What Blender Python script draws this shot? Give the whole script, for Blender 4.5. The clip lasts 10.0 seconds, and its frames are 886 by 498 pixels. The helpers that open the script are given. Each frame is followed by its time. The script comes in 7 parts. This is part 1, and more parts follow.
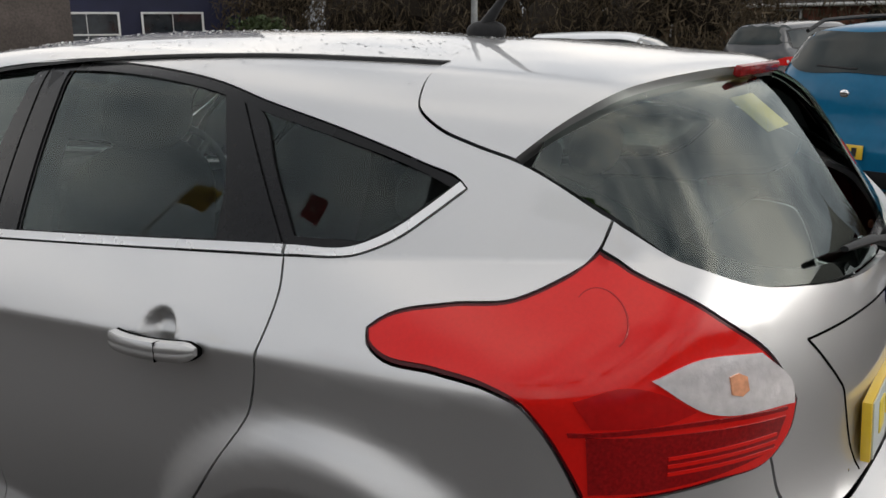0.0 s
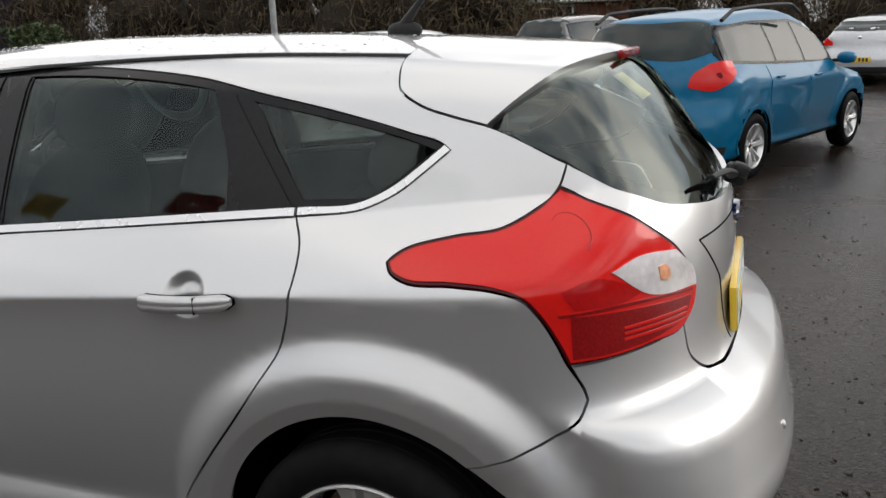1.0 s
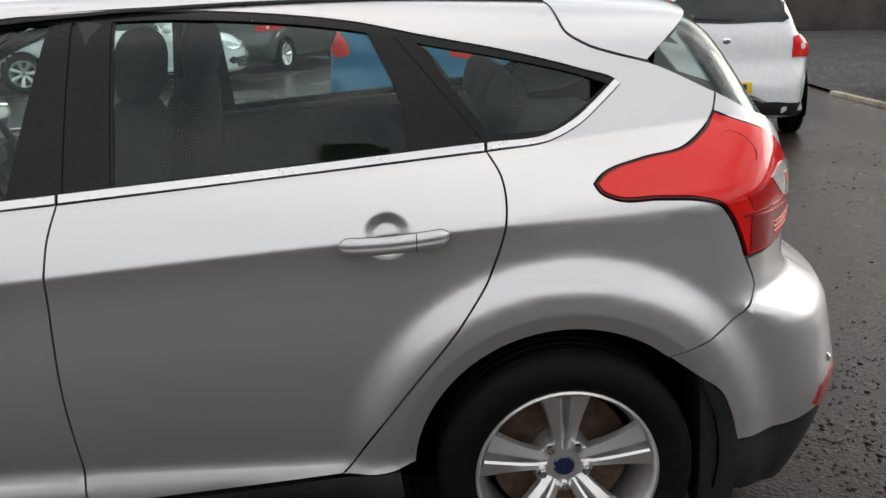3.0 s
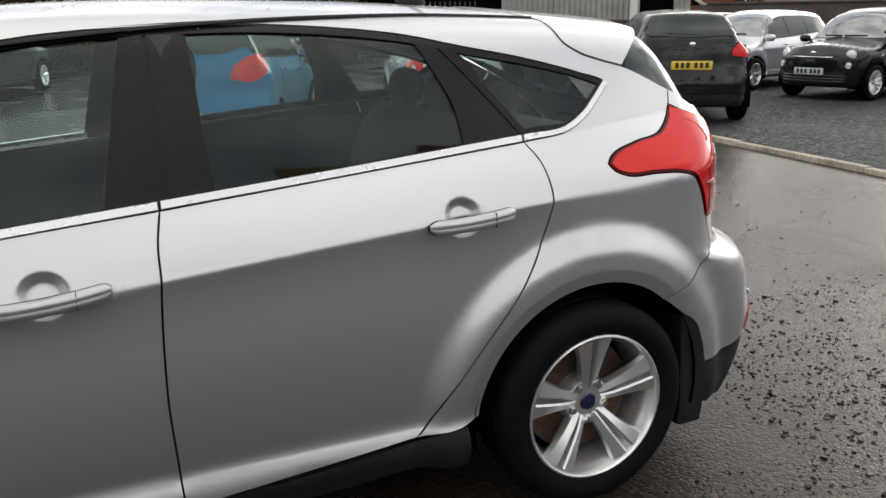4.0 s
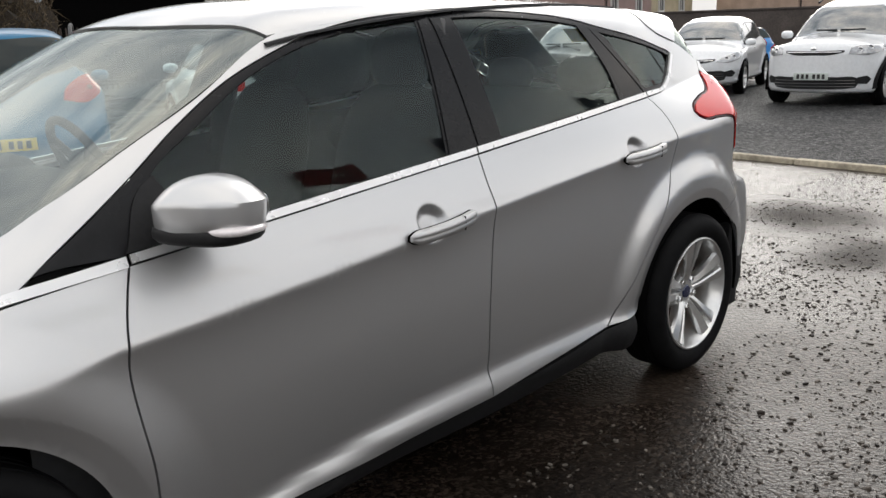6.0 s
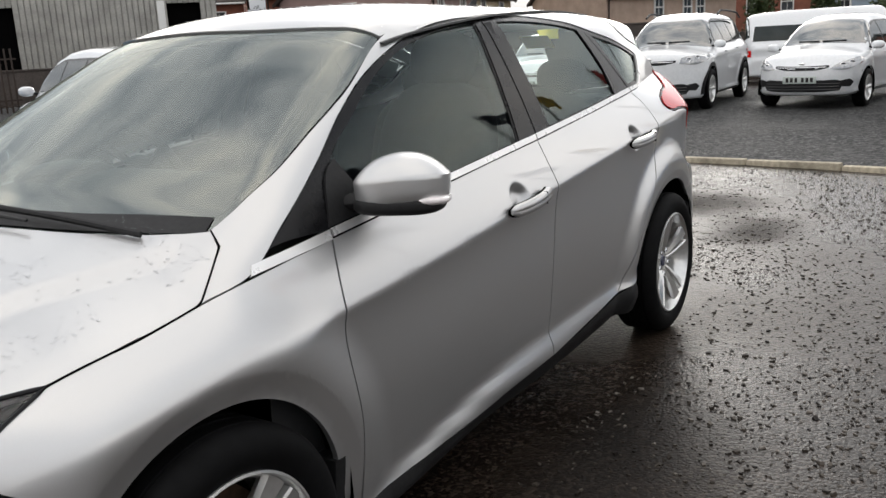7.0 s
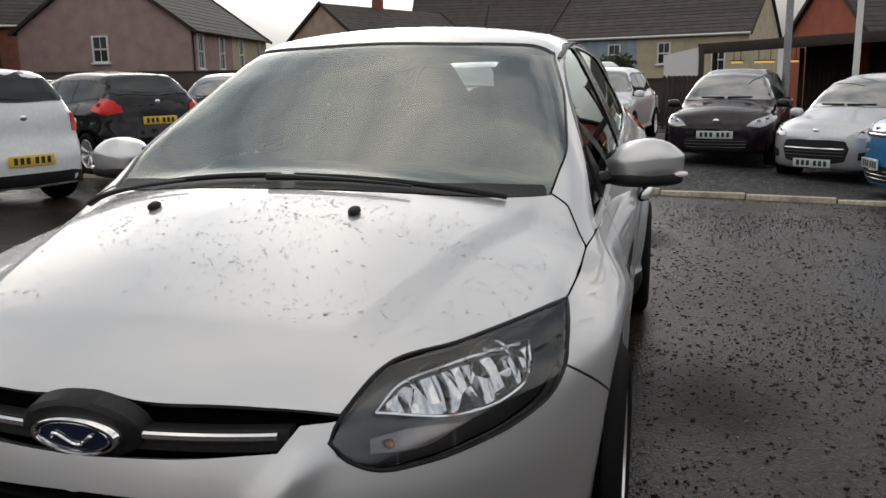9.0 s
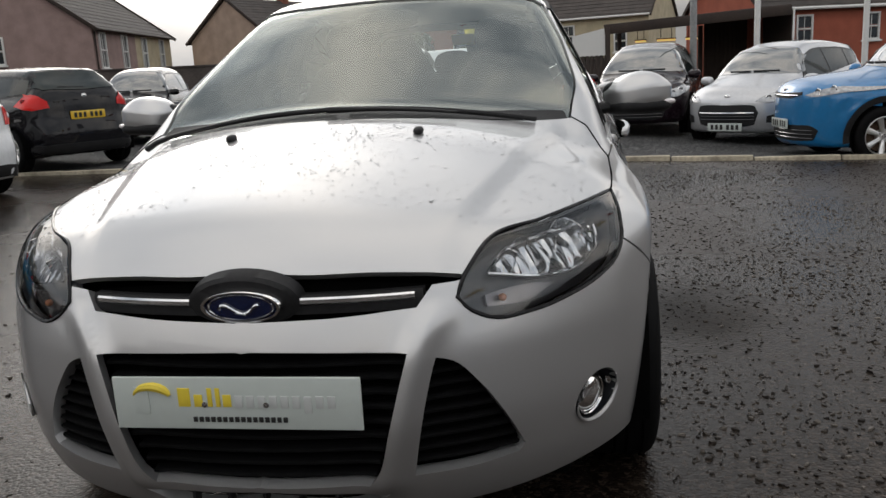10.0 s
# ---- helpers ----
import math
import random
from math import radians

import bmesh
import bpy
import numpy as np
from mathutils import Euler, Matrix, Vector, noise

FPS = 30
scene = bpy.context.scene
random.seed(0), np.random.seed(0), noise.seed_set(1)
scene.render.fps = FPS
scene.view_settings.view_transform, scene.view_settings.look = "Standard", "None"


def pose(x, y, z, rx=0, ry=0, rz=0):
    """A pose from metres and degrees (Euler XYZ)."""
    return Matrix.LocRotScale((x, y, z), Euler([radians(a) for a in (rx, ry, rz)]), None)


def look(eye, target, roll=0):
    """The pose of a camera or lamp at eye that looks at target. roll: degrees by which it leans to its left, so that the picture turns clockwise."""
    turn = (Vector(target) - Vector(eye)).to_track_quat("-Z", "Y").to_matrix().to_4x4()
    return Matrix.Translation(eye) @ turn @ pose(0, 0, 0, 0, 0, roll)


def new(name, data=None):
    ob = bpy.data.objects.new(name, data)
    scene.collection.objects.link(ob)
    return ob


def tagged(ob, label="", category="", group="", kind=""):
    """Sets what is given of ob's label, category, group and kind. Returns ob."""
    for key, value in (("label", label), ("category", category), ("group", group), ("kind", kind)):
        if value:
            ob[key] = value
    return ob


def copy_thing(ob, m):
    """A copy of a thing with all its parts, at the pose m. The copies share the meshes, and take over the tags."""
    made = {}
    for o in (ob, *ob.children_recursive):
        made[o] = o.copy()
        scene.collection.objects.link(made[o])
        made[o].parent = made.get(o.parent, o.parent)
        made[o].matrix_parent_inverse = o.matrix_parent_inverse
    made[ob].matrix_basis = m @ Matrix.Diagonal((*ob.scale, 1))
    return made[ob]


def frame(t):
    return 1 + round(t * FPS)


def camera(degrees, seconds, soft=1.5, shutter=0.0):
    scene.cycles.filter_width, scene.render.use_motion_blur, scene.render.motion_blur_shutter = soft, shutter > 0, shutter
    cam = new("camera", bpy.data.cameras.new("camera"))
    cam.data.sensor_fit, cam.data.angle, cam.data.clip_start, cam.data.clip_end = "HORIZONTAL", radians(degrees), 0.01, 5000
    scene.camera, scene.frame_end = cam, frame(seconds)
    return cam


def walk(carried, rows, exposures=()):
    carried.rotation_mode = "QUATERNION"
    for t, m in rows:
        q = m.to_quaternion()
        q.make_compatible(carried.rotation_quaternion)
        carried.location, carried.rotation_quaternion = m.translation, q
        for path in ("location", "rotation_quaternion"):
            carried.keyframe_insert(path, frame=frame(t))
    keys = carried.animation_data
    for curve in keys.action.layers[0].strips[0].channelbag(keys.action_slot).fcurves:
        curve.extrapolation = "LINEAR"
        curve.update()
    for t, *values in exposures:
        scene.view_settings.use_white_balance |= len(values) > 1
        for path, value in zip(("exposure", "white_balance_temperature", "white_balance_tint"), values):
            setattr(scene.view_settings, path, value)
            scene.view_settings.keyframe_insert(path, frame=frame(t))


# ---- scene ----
cam = camera(55.5, 10.0)
PATH = [
    (0, (-2.208, 1.771, 1.484), (-1.101, 0.183, 0.979), -0.5),
    (0.5, (-2.184, 2.047, 1.507), (-1.267, 0.342, 1.004), -1.7),
    (1, (-2.085, 2.31, 1.49), (-1.393, 0.506, 0.976), -2.0),
    (1.5, (-1.943, 2.481, 1.485), (-1.357, 0.65, 0.933), -2.6),
    (2, (-1.583, 2.528, 1.48), (-1.203, 0.653, 0.9), -2.2),
    (2.5, (-1.266, 2.624, 1.491), (-1.092, 0.727, 0.882), -1.9),
    (2.7, (-1.156, 2.633, 1.462), (-1.076, 0.724, 0.87), -1.5),
    (4, (-0.003, 2.764, 1.428), (-0.779, 0.999, 0.897), -0.6),
    (4.5, (0.388, 2.749, 1.41), (-0.621, 1.102, 0.891), -0.7),
    (5, (0.856, 2.722, 1.401), (-0.32, 1.187, 0.89), -0.3),
    (5.5, (1.244, 2.578, 1.376), (-0.01, 1.108, 0.86), -1.2),
    (5.7, (1.394, 2.521, 1.364), (0.102, 1.082, 0.855), -1.6),
    (7, (2.341, 2.026, 1.323), (0.714, 0.961, 0.855), -3.0),
    (7.5, (2.625, 1.792, 1.314), (0.898, 0.898, 0.847), -3.1),
    (8, (2.899, 1.484, 1.304), (1.082, 0.78, 0.853), -2.5),
    (8.5, (3.158, 1.242, 1.291), (1.287, 0.674, 0.873), -1.0),
    (9, (3.357, 0.953, 1.265), (1.462, 0.448, 0.876), -0.9),
    (9.5, (3.596, 0.777, 1.211), (1.681, 0.35, 0.824), -2.0),
    (10, (3.776, 0.663, 1.129), (1.843, 0.357, 0.715), -3.1),
]
walk(cam, [(t, look(eye, target, roll)) for t, eye, target, roll in PATH], [(0, -.32), (.5, -.08), (1.2, .12), (5.5, .14), (6.6, .08), (7.5, .06), (8.5, -.36), (9.5, -.5), (10, -.40)])

# ---- sky and light: broken cloud, the brighter part behind the car ----
world = bpy.data.worlds.new("world")
scene.world = world
world.use_nodes = True
wn, wl = world.node_tree.nodes, world.node_tree.links
for n in list(wn):
    wn.remove(n)
w_out = wn.new("ShaderNodeOutputWorld")
w_bg = wn.new("ShaderNodeBackground")
w_sky = wn.new("ShaderNodeTexSky")
w_sky.sky_type, w_sky.sun_disc = "NISHITA", False
SUN_ELEVATION, SUN_HEADING = radians(16), radians(203)      # heading: from +x towards +y
w_sky.sun_elevation, w_sky.sun_rotation = SUN_ELEVATION, radians(90) - SUN_HEADING
w_sky.dust_density, w_sky.air_density = 6.0, 1.0
w_co = wn.new("ShaderNodeTexCoord")
w_map = wn.new("ShaderNodeMapping")
w_map.inputs["Scale"].default_value = (1.0, 1.0, 1.7)
w_noise = wn.new("ShaderNodeTexNoise")
w_noise.inputs["Scale"].default_value, w_noise.inputs["Detail"].default_value, w_noise.inputs["Roughness"].default_value = 2.1, 6, .54
w_ramp = wn.new("ShaderNodeMapRange")
w_ramp.inputs["From Min"].default_value, w_ramp.inputs["From Max"].default_value = .30, .70
w_ramp.inputs["To Min"].default_value, w_ramp.inputs["To Max"].default_value = .36, 1.95
w_grey = wn.new("ShaderNodeRGBToBW")
w_tone = wn.new("ShaderNodeMix")
w_tone.data_type = "RGBA"
w_tone.inputs[0].default_value = .80
w_cloud = wn.new("ShaderNodeVectorMath")
w_cloud.operation = "SCALE"
wl.new(w_co.outputs["Generated"], w_map.inputs["Vector"])
wl.new(w_map.outputs["Vector"], w_noise.inputs["Vector"])
wl.new(w_noise.outputs["Fac"], w_ramp.inputs["Value"])
wl.new(w_sky.outputs["Color"], w_grey.inputs["Color"])
wl.new(w_sky.outputs["Color"], w_tone.inputs[6])
wl.new(w_grey.outputs["Val"], w_tone.inputs[7])
wl.new(w_tone.outputs[2], w_cloud.inputs[0])
wl.new(w_ramp.outputs["Result"], w_cloud.inputs["Scale"])
w_deck = wn.new("ShaderNodeVectorMath")
w_deck.operation = "SCALE"
w_hue = wn.new("ShaderNodeValToRGB")          # blue-grey undersides, warm white tops
w_hue.color_ramp.elements[0].position, w_hue.color_ramp.elements[0].color = .36, (.83, .90, 1, 1)
w_hue.color_ramp.elements[1].position, w_hue.color_ramp.elements[1].color = .62, (1, .945, .885, 1)
wl.new(w_noise.outputs["Fac"], w_hue.inputs["Fac"])
w_lift = wn.new("ShaderNodeVectorMath")
w_lift.operation = "SCALE"
w_lift.inputs["Scale"].default_value = 7.9
wl.new(w_hue.outputs["Color"], w_lift.inputs[0])
wl.new(w_lift.outputs["Vector"], w_deck.inputs[0])
w_up = wn.new("ShaderNodeSeparateXYZ")          # height above the horizon
wl.new(w_co.outputs["Generated"], w_up.inputs["Vector"])
w_dot = wn.new("ShaderNodeVectorMath")          # thin cloud glows broadly round the hidden sun
w_dot.operation = "DOT_PRODUCT"
w_dot.inputs[1].default_value = (math.cos(SUN_HEADING) * math.cos(SUN_ELEVATION), math.sin(SUN_HEADING) * math.cos(SUN_ELEVATION), math.sin(SUN_ELEVATION))
wl.new(w_co.outputs["Generated"], w_dot.inputs[0])
w_glow = wn.new("ShaderNodeMapRange")
w_glow.interpolation_type = "SMOOTHSTEP"
w_glow.inputs["From Min"].default_value, w_glow.inputs["From Max"].default_value = .84, 1.0
w_glow.inputs["To Min"].default_value, w_glow.inputs["To Max"].default_value = 1.0, 1.95
wl.new(w_dot.outputs["Value"], w_glow.inputs["Value"])
w_rise = wn.new("ShaderNodeMapRange")
w_rise.inputs["From Min"].default_value, w_rise.inputs["From Max"].default_value = 0.0, 1.0
w_rise.inputs["To Min"].default_value, w_rise.inputs["To Max"].default_value = .98, .90
wl.new(w_up.outputs["Z"], w_rise.inputs["Value"])
w_low = wn.new("ShaderNodeMapRange")            # a dull bank of cloud along the horizon
w_low.interpolation_type = "SMOOTHSTEP"
w_low.inputs["From Min"].default_value, w_low.inputs["From Max"].default_value = .03, .20
w_low.inputs["To Min"].default_value, w_low.inputs["To Max"].default_value = .28, 1.0
wl.new(w_up.outputs["Z"], w_low.inputs["Value"])
w_height = wn.new("ShaderNodeMath")
w_height.operation = "MULTIPLY"
wl.new(w_rise.outputs["Result"], w_height.inputs[0]), wl.new(w_low.outputs["Result"], w_height.inputs[1])
w_both = wn.new("ShaderNodeMath")
w_both.operation = "MULTIPLY"
w_lit = wn.new("ShaderNodeMath")
w_lit.operation = "MULTIPLY"
wl.new(w_height.outputs[0], w_lit.inputs[0]), wl.new(w_glow.outputs["Result"], w_lit.inputs[1])
wl.new(w_ramp.outputs["Result"], w_both.inputs[0]), wl.new(w_lit.outputs[0], w_both.inputs[1])
wl.new(w_both.outputs[0], w_deck.inputs["Scale"])
w_cover = wn.new("ShaderNodeMix")
w_cover.data_type = "RGBA"
w_cover.inputs[0].default_value = .96
wl.new(w_cloud.outputs["Vector"], w_cover.inputs[6])
wl.new(w_deck.outputs["Vector"], w_cover.inputs[7])
wl.new(w_cover.outputs[2], w_bg.inputs["Color"])
w_bg.inputs["Strength"].default_value = .15
wl.new(w_bg.outputs["Background"], w_out.inputs["Surface"])
sun = new("sun", bpy.data.lights.new("sun", "SUN"))
sun.data.energy, sun.data.angle, sun.data.color = 0.45, radians(24), (1, .94, .85)
sun.matrix_world = look((20 * math.cos(SUN_HEADING), 20 * math.sin(SUN_HEADING), 20 * math.tan(SUN_ELEVATION)), (0, 0, 0))

# ---- materials ----
def mat(name, base, rough=.5, metal=0.0, grain=0.0, scale=20.0, bump=0.0, bump_scale=80.0, coat=0.0, coat_rough=.03, dirt=0.0, rough_var=0.0, spec=.5, emit=0.0, trans=0.0, piece=0.0):
    """A principled surface: base colour varied by fine grain and broad dirt, with relief."""
    m = bpy.data.materials.new(name)
    m.use_nodes = True
    n, l = m.node_tree.nodes, m.node_tree.links
    b = n["Principled BSDF"]
    b.inputs["Base Color"].default_value = (*base, 1)
    b.inputs["Roughness"].default_value, b.inputs["Metallic"].default_value = rough, metal
    b.inputs["Coat Weight"].default_value, b.inputs["Coat Roughness"].default_value = coat, coat_rough
    b.inputs["Specular IOR Level"].default_value = spec
    b.inputs["Transmission Weight"].default_value = trans
    if emit:
        b.inputs["Emission Color"].default_value, b.inputs["Emission Strength"].default_value = (*base, 1), emit
    if not (grain or bump or dirt or rough_var or piece):
        return m
    co = n.new("ShaderNodeTexCoord")
    if grain or dirt or piece:
        fac = None
        for amount, sc, det in ((grain, scale, 5), (dirt, scale * .07, 4)):
            if not amount:
                continue
            t = n.new("ShaderNodeTexNoise")
            t.inputs["Scale"].default_value, t.inputs["Detail"].default_value = sc, det
            l.new(co.outputs["Object"], t.inputs["Vector"])
            r = n.new("ShaderNodeMapRange")
            r.inputs["From Min"].default_value, r.inputs["From Max"].default_value = .3, .7
            r.inputs["To Min"].default_value, r.inputs["To Max"].default_value = 1 - amount, 1 + amount * .6
            l.new(t.outputs["Fac"], r.inputs["Value"])
            if fac is None:
                fac = r.outputs["Result"]
            else:
                mu = n.new("ShaderNodeMath")
                mu.operation = "MULTIPLY"
                l.new(fac, mu.inputs[0]), l.new(r.outputs["Result"], mu.inputs[1])
                fac = mu.outputs[0]
        if piece:
            info = n.new("ShaderNodeObjectInfo")
            r = n.new("ShaderNodeMapRange")
            r.inputs["To Min"].default_value, r.inputs["To Max"].default_value = 1 - piece, 1 + piece
            l.new(info.outputs["Random"], r.inputs["Value"])
            if fac is None:
                fac = r.outputs["Result"]
            else:
                mu = n.new("ShaderNodeMath")
                mu.operation = "MULTIPLY"
                l.new(fac, mu.inputs[0]), l.new(r.outputs["Result"], mu.inputs[1])
                fac = mu.outputs[0]
        v = n.new("ShaderNodeVectorMath")
        v.operation = "SCALE"
        v.inputs[0].default_value = base
        l.new(fac, v.inputs["Scale"])
        l.new(v.outputs["Vector"], b.inputs["Base Color"])
    if rough_var:
        t = n.new("ShaderNodeTexNoise")
        t.inputs["Scale"].default_value, t.inputs["Detail"].default_value = scale * .12, 5
        l.new(co.outputs["Object"], t.inputs["Vector"])
        r = n.new("ShaderNodeMapRange")
        r.inputs["From Min"].default_value, r.inputs["From Max"].default_value = .35, .65
        r.inputs["To Min"].default_value, r.inputs["To Max"].default_value = max(rough - rough_var, .02), min(rough + rough_var, 1)
        l.new(t.outputs["Fac"], r.inputs["Value"]), l.new(r.outputs["Result"], b.inputs["Roughness"])
    if bump:
        t = n.new("ShaderNodeTexNoise")
        t.inputs["Scale"].default_value, t.inputs["Detail"].default_value = bump_scale, 4
        l.new(co.outputs["Object"], t.inputs["Vector"])
        u = n.new("ShaderNodeBump")
        u.inputs["Strength"].default_value, u.inputs["Distance"].default_value = bump, .01
        l.new(t.outputs["Fac"], u.inputs["Height"]), l.new(u.outputs["Normal"], b.inputs["Normal"])
    return m


def pane(name, tint, gloss_rough=.01, ior=1.8, sheen=(1, 1, 1)):
    """A thin sheet of tinted glass: see-through, with a mirror gloss that grows at grazing angles."""
    m = bpy.data.materials.new(name)
    m.use_nodes = True
    n, l = m.node_tree.nodes, m.node_tree.links
    n.remove(n["Principled BSDF"])
    clear, gloss, mix, fres = (n.new(k) for k in ("ShaderNodeBsdfTransparent", "ShaderNodeBsdfGlossy", "ShaderNodeMixShader", "ShaderNodeFresnel"))
    clear.inputs["Color"].default_value = (*tint, 1)
    gloss.inputs["Roughness"].default_value = gloss_rough
    gloss.inputs["Color"].default_value = (*sheen, 1)
    fres.inputs["IOR"].default_value = ior
    l.new(fres.outputs["Fac"], mix.inputs["Fac"]), l.new(clear.outputs["BSDF"], mix.inputs[1]), l.new(gloss.outputs["BSDF"], mix.inputs[2])
    l.new(mix.outputs["Shader"], n["Material Output"].inputs["Surface"])
    return m


SILVER = mat("silver_paint", (.61, .610, .612), .41, .82, grain=.03, scale=900, coat=1.0, coat_rough=.02, bump=.004, bump_scale=1400)
BLACK_TRIM = mat("black_trim", (.009, .009, .010), .24, 0, grain=.2, scale=60, rough_var=.06, spec=.22)
BLACK_PLASTIC = mat("black_plastic", (.018, .018, .019), .55, 0, grain=.25, scale=90, bump=.06, bump_scale=600, dirt=.2, spec=.25)
RUBBER = mat("rubber", (.006, .006, .0065), .68, 0, grain=.35, scale=30, bump=.08, bump_scale=300, dirt=.3, spec=.10)
BRIGHT_TRIM = mat("bright_trim", (.84, .84, .84), .30, .55, rough_var=.05, scale=100, coat=.4)
CHROME = mat("chrome", (.86, .86, .86), .08, 1.0, rough_var=.05, scale=200)
ALLOY = mat("alloy", (.74, .74, .73), .30, .80, grain=.05, scale=60, coat=.5, dirt=.12)
DISC = mat("rusty_disc", (.12, .075, .05), .6, .5, grain=.4, scale=50, dirt=.4)
# near-black stand-in for shade in openings and wheel arches; also small dark parts
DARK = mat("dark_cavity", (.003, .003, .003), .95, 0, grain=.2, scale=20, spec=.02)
RED_LENS = mat("red_lens", (.64, .010, .007), .11, 0, grain=.05, scale=150, coat=.22, spec=.3)
RED_MID = mat("red_lens_shaded", (.40, .006, .006), .14, 0, grain=.12, scale=90, coat=.25, spec=.3)
RED_DARK = mat("dark_red_lens", (.075, .003, .006), .2, 0, grain=.1, scale=80, coat=.15, spec=.2)
RED_RIB = mat("red_reflector", (.24, .004, .005), .22, 0, grain=.3, scale=200, coat=.35, spec=.3)
CLEAR_FACET = mat("faceted_clear_lens", (.80, .76, .76), .14, .35, grain=.16, scale=40, coat=.8, bump=.10, bump_scale=60)
CLEAR_LENS = mat("clear_reflector", (.86, .80, .80), .15, .08, grain=.14, scale=60, coat=1.0)
ORANGE = mat("orange_bulb", (.78, .36, .20), .25, 0, grain=.2, scale=90, coat=.6)
REFLECTOR = mat("lamp_mirror", (.82, .82, .83), .10, 1.0, rough_var=.08, scale=500)
LAMP_BODY = mat("lamp_housing", (.012, .013, .016), .3, 0, grain=.08, scale=20, coat=.6)
SIDE_GLASS = pane("side_glass", (.80, .91, .88), .01, 1.45, (.90, 1, .975))
FRONT_GLASS = pane("windscreen_glass", (.84, .92, .89), .01, 2.8, (.95, 1, .955))
REAR_GLASS = pane("rear_screen_glass", (.48, .56, .52), .012, 1.8, (.93, 1, .95))
LAMP_GLASS = pane("lamp_glass", (.93, .94, .95), .01, 1.6)
SEAT = mat("seat_cloth", (.028, .029, .031), .85, 0, grain=.15, scale=25, dirt=.2, spec=.2)
BELT = mat("belt_webbing", (.05, .05, .05), .8, 0, grain=.15, scale=60)
DASH = mat("dash_plastic", (.034, .035, .037), .6, 0, grain=.15, scale=30, dirt=.2)
HEADLINER = mat("headliner", (.42, .41, .39), .9, 0, grain=.08, scale=80)
BLUE_BADGE = mat("badge_blue", (.006, .013, .055), .15, 0, grain=.05, scale=40, coat=1)
PLATE_WHITE = mat("plate_white", (.56, .61, .58), .3, 0, grain=.03, scale=30, coat=.4)
PLATE_YELLOW = mat("plate_yellow", (.78, .52, .04), .3, 0, grain=.03, scale=30, coat=.4)
INK_YELLOW = mat("ink_yellow", (.80, .62, .06), .4, 0, grain=.05, scale=40)
INK_GREY = mat("ink_grey", (.55, .57, .56), .4, 0, grain=.05, scale=40)
INK_BLACK = mat("ink_black", (.02, .02, .02), .4, 0, grain=.05, scale=40)


def facet_mirror(name):
    """Bright lamp mirror pressed into upright flutes and facets."""
    m = mat(name, (.66, .67, .68), .10, 1.0)
    n, l = m.node_tree.nodes, m.node_tree.links
    co, cell, u = n.new("ShaderNodeTexCoord"), n.new("ShaderNodeTexVoronoi"), n.new("ShaderNodeBump")
    mp = n.new("ShaderNodeMapping")
    mp.inputs["Scale"].default_value = (1, 1, .35)
    cell.inputs["Scale"].default_value = 24
    u.inputs["Strength"].default_value, u.inputs["Distance"].default_value = 1.0, .018
    l.new(co.outputs["Object"], mp.inputs["Vector"]), l.new(mp.outputs["Vector"], cell.inputs["Vector"])
    l.new(cell.outputs["Distance"], u.inputs["Height"]), l.new(u.outputs["Normal"], n["Principled BSDF"].inputs["Normal"])
    return m


FACETS = facet_mirror("faceted_lamp_mirror")

# ---- the hatchback's skin: one smooth solid, cut into panels further down ----
def curve(*pts):
    """A smooth, overshoot-free curve through (x, y) pairs."""
    p = sorted(pts)
    xs, ys = np.array([a for a, _ in p], float), np.array([b for _, b in p], float)
    h, d = np.diff(xs), np.diff(ys) / np.diff(xs)
    m = np.zeros(len(xs))
    m[0], m[-1] = d[0], d[-1]
    for i in range(1, len(xs) - 1):
        if d[i - 1] * d[i] > 0:
            w1, w2 = 2 * h[i] + h[i - 1], h[i] + 2 * h[i - 1]
            m[i] = (w1 + w2) / (w1 / d[i - 1] + w2 / d[i])

    def at(x):
        x = np.asarray(x, float)
        i = np.clip(np.searchsorted(xs, x) - 1, 0, len(xs) - 2)
        t = np.clip((x - xs[i]) / h[i], -3, 4)
        lo, hi = t < 0, t > 1
        tc = np.clip(t, 0, 1)
        y = (ys[i] * (1 + 2 * tc) * (1 - tc) ** 2 + h[i] * m[i] * tc * (1 - tc) ** 2
             + ys[i + 1] * tc ** 2 * (3 - 2 * tc) + h[i] * m[i + 1] * tc ** 2 * (tc - 1))
        return np.where(lo, ys[0] + (x - xs[0]) * m[0], np.where(hi, ys[-1] + (x - xs[-1]) * m[-1], y))
    return staticmethod(at)


def smax(a, b, k):
    h = np.maximum(k - np.abs(a - b), 0) / k
    return np.maximum(a, b) + h * h * k * 0.25


def sstep(a, b, x):
    t = np.clip((x - a) / (b - a), 0, 1)
    return t * t * (3 - 2 * t)


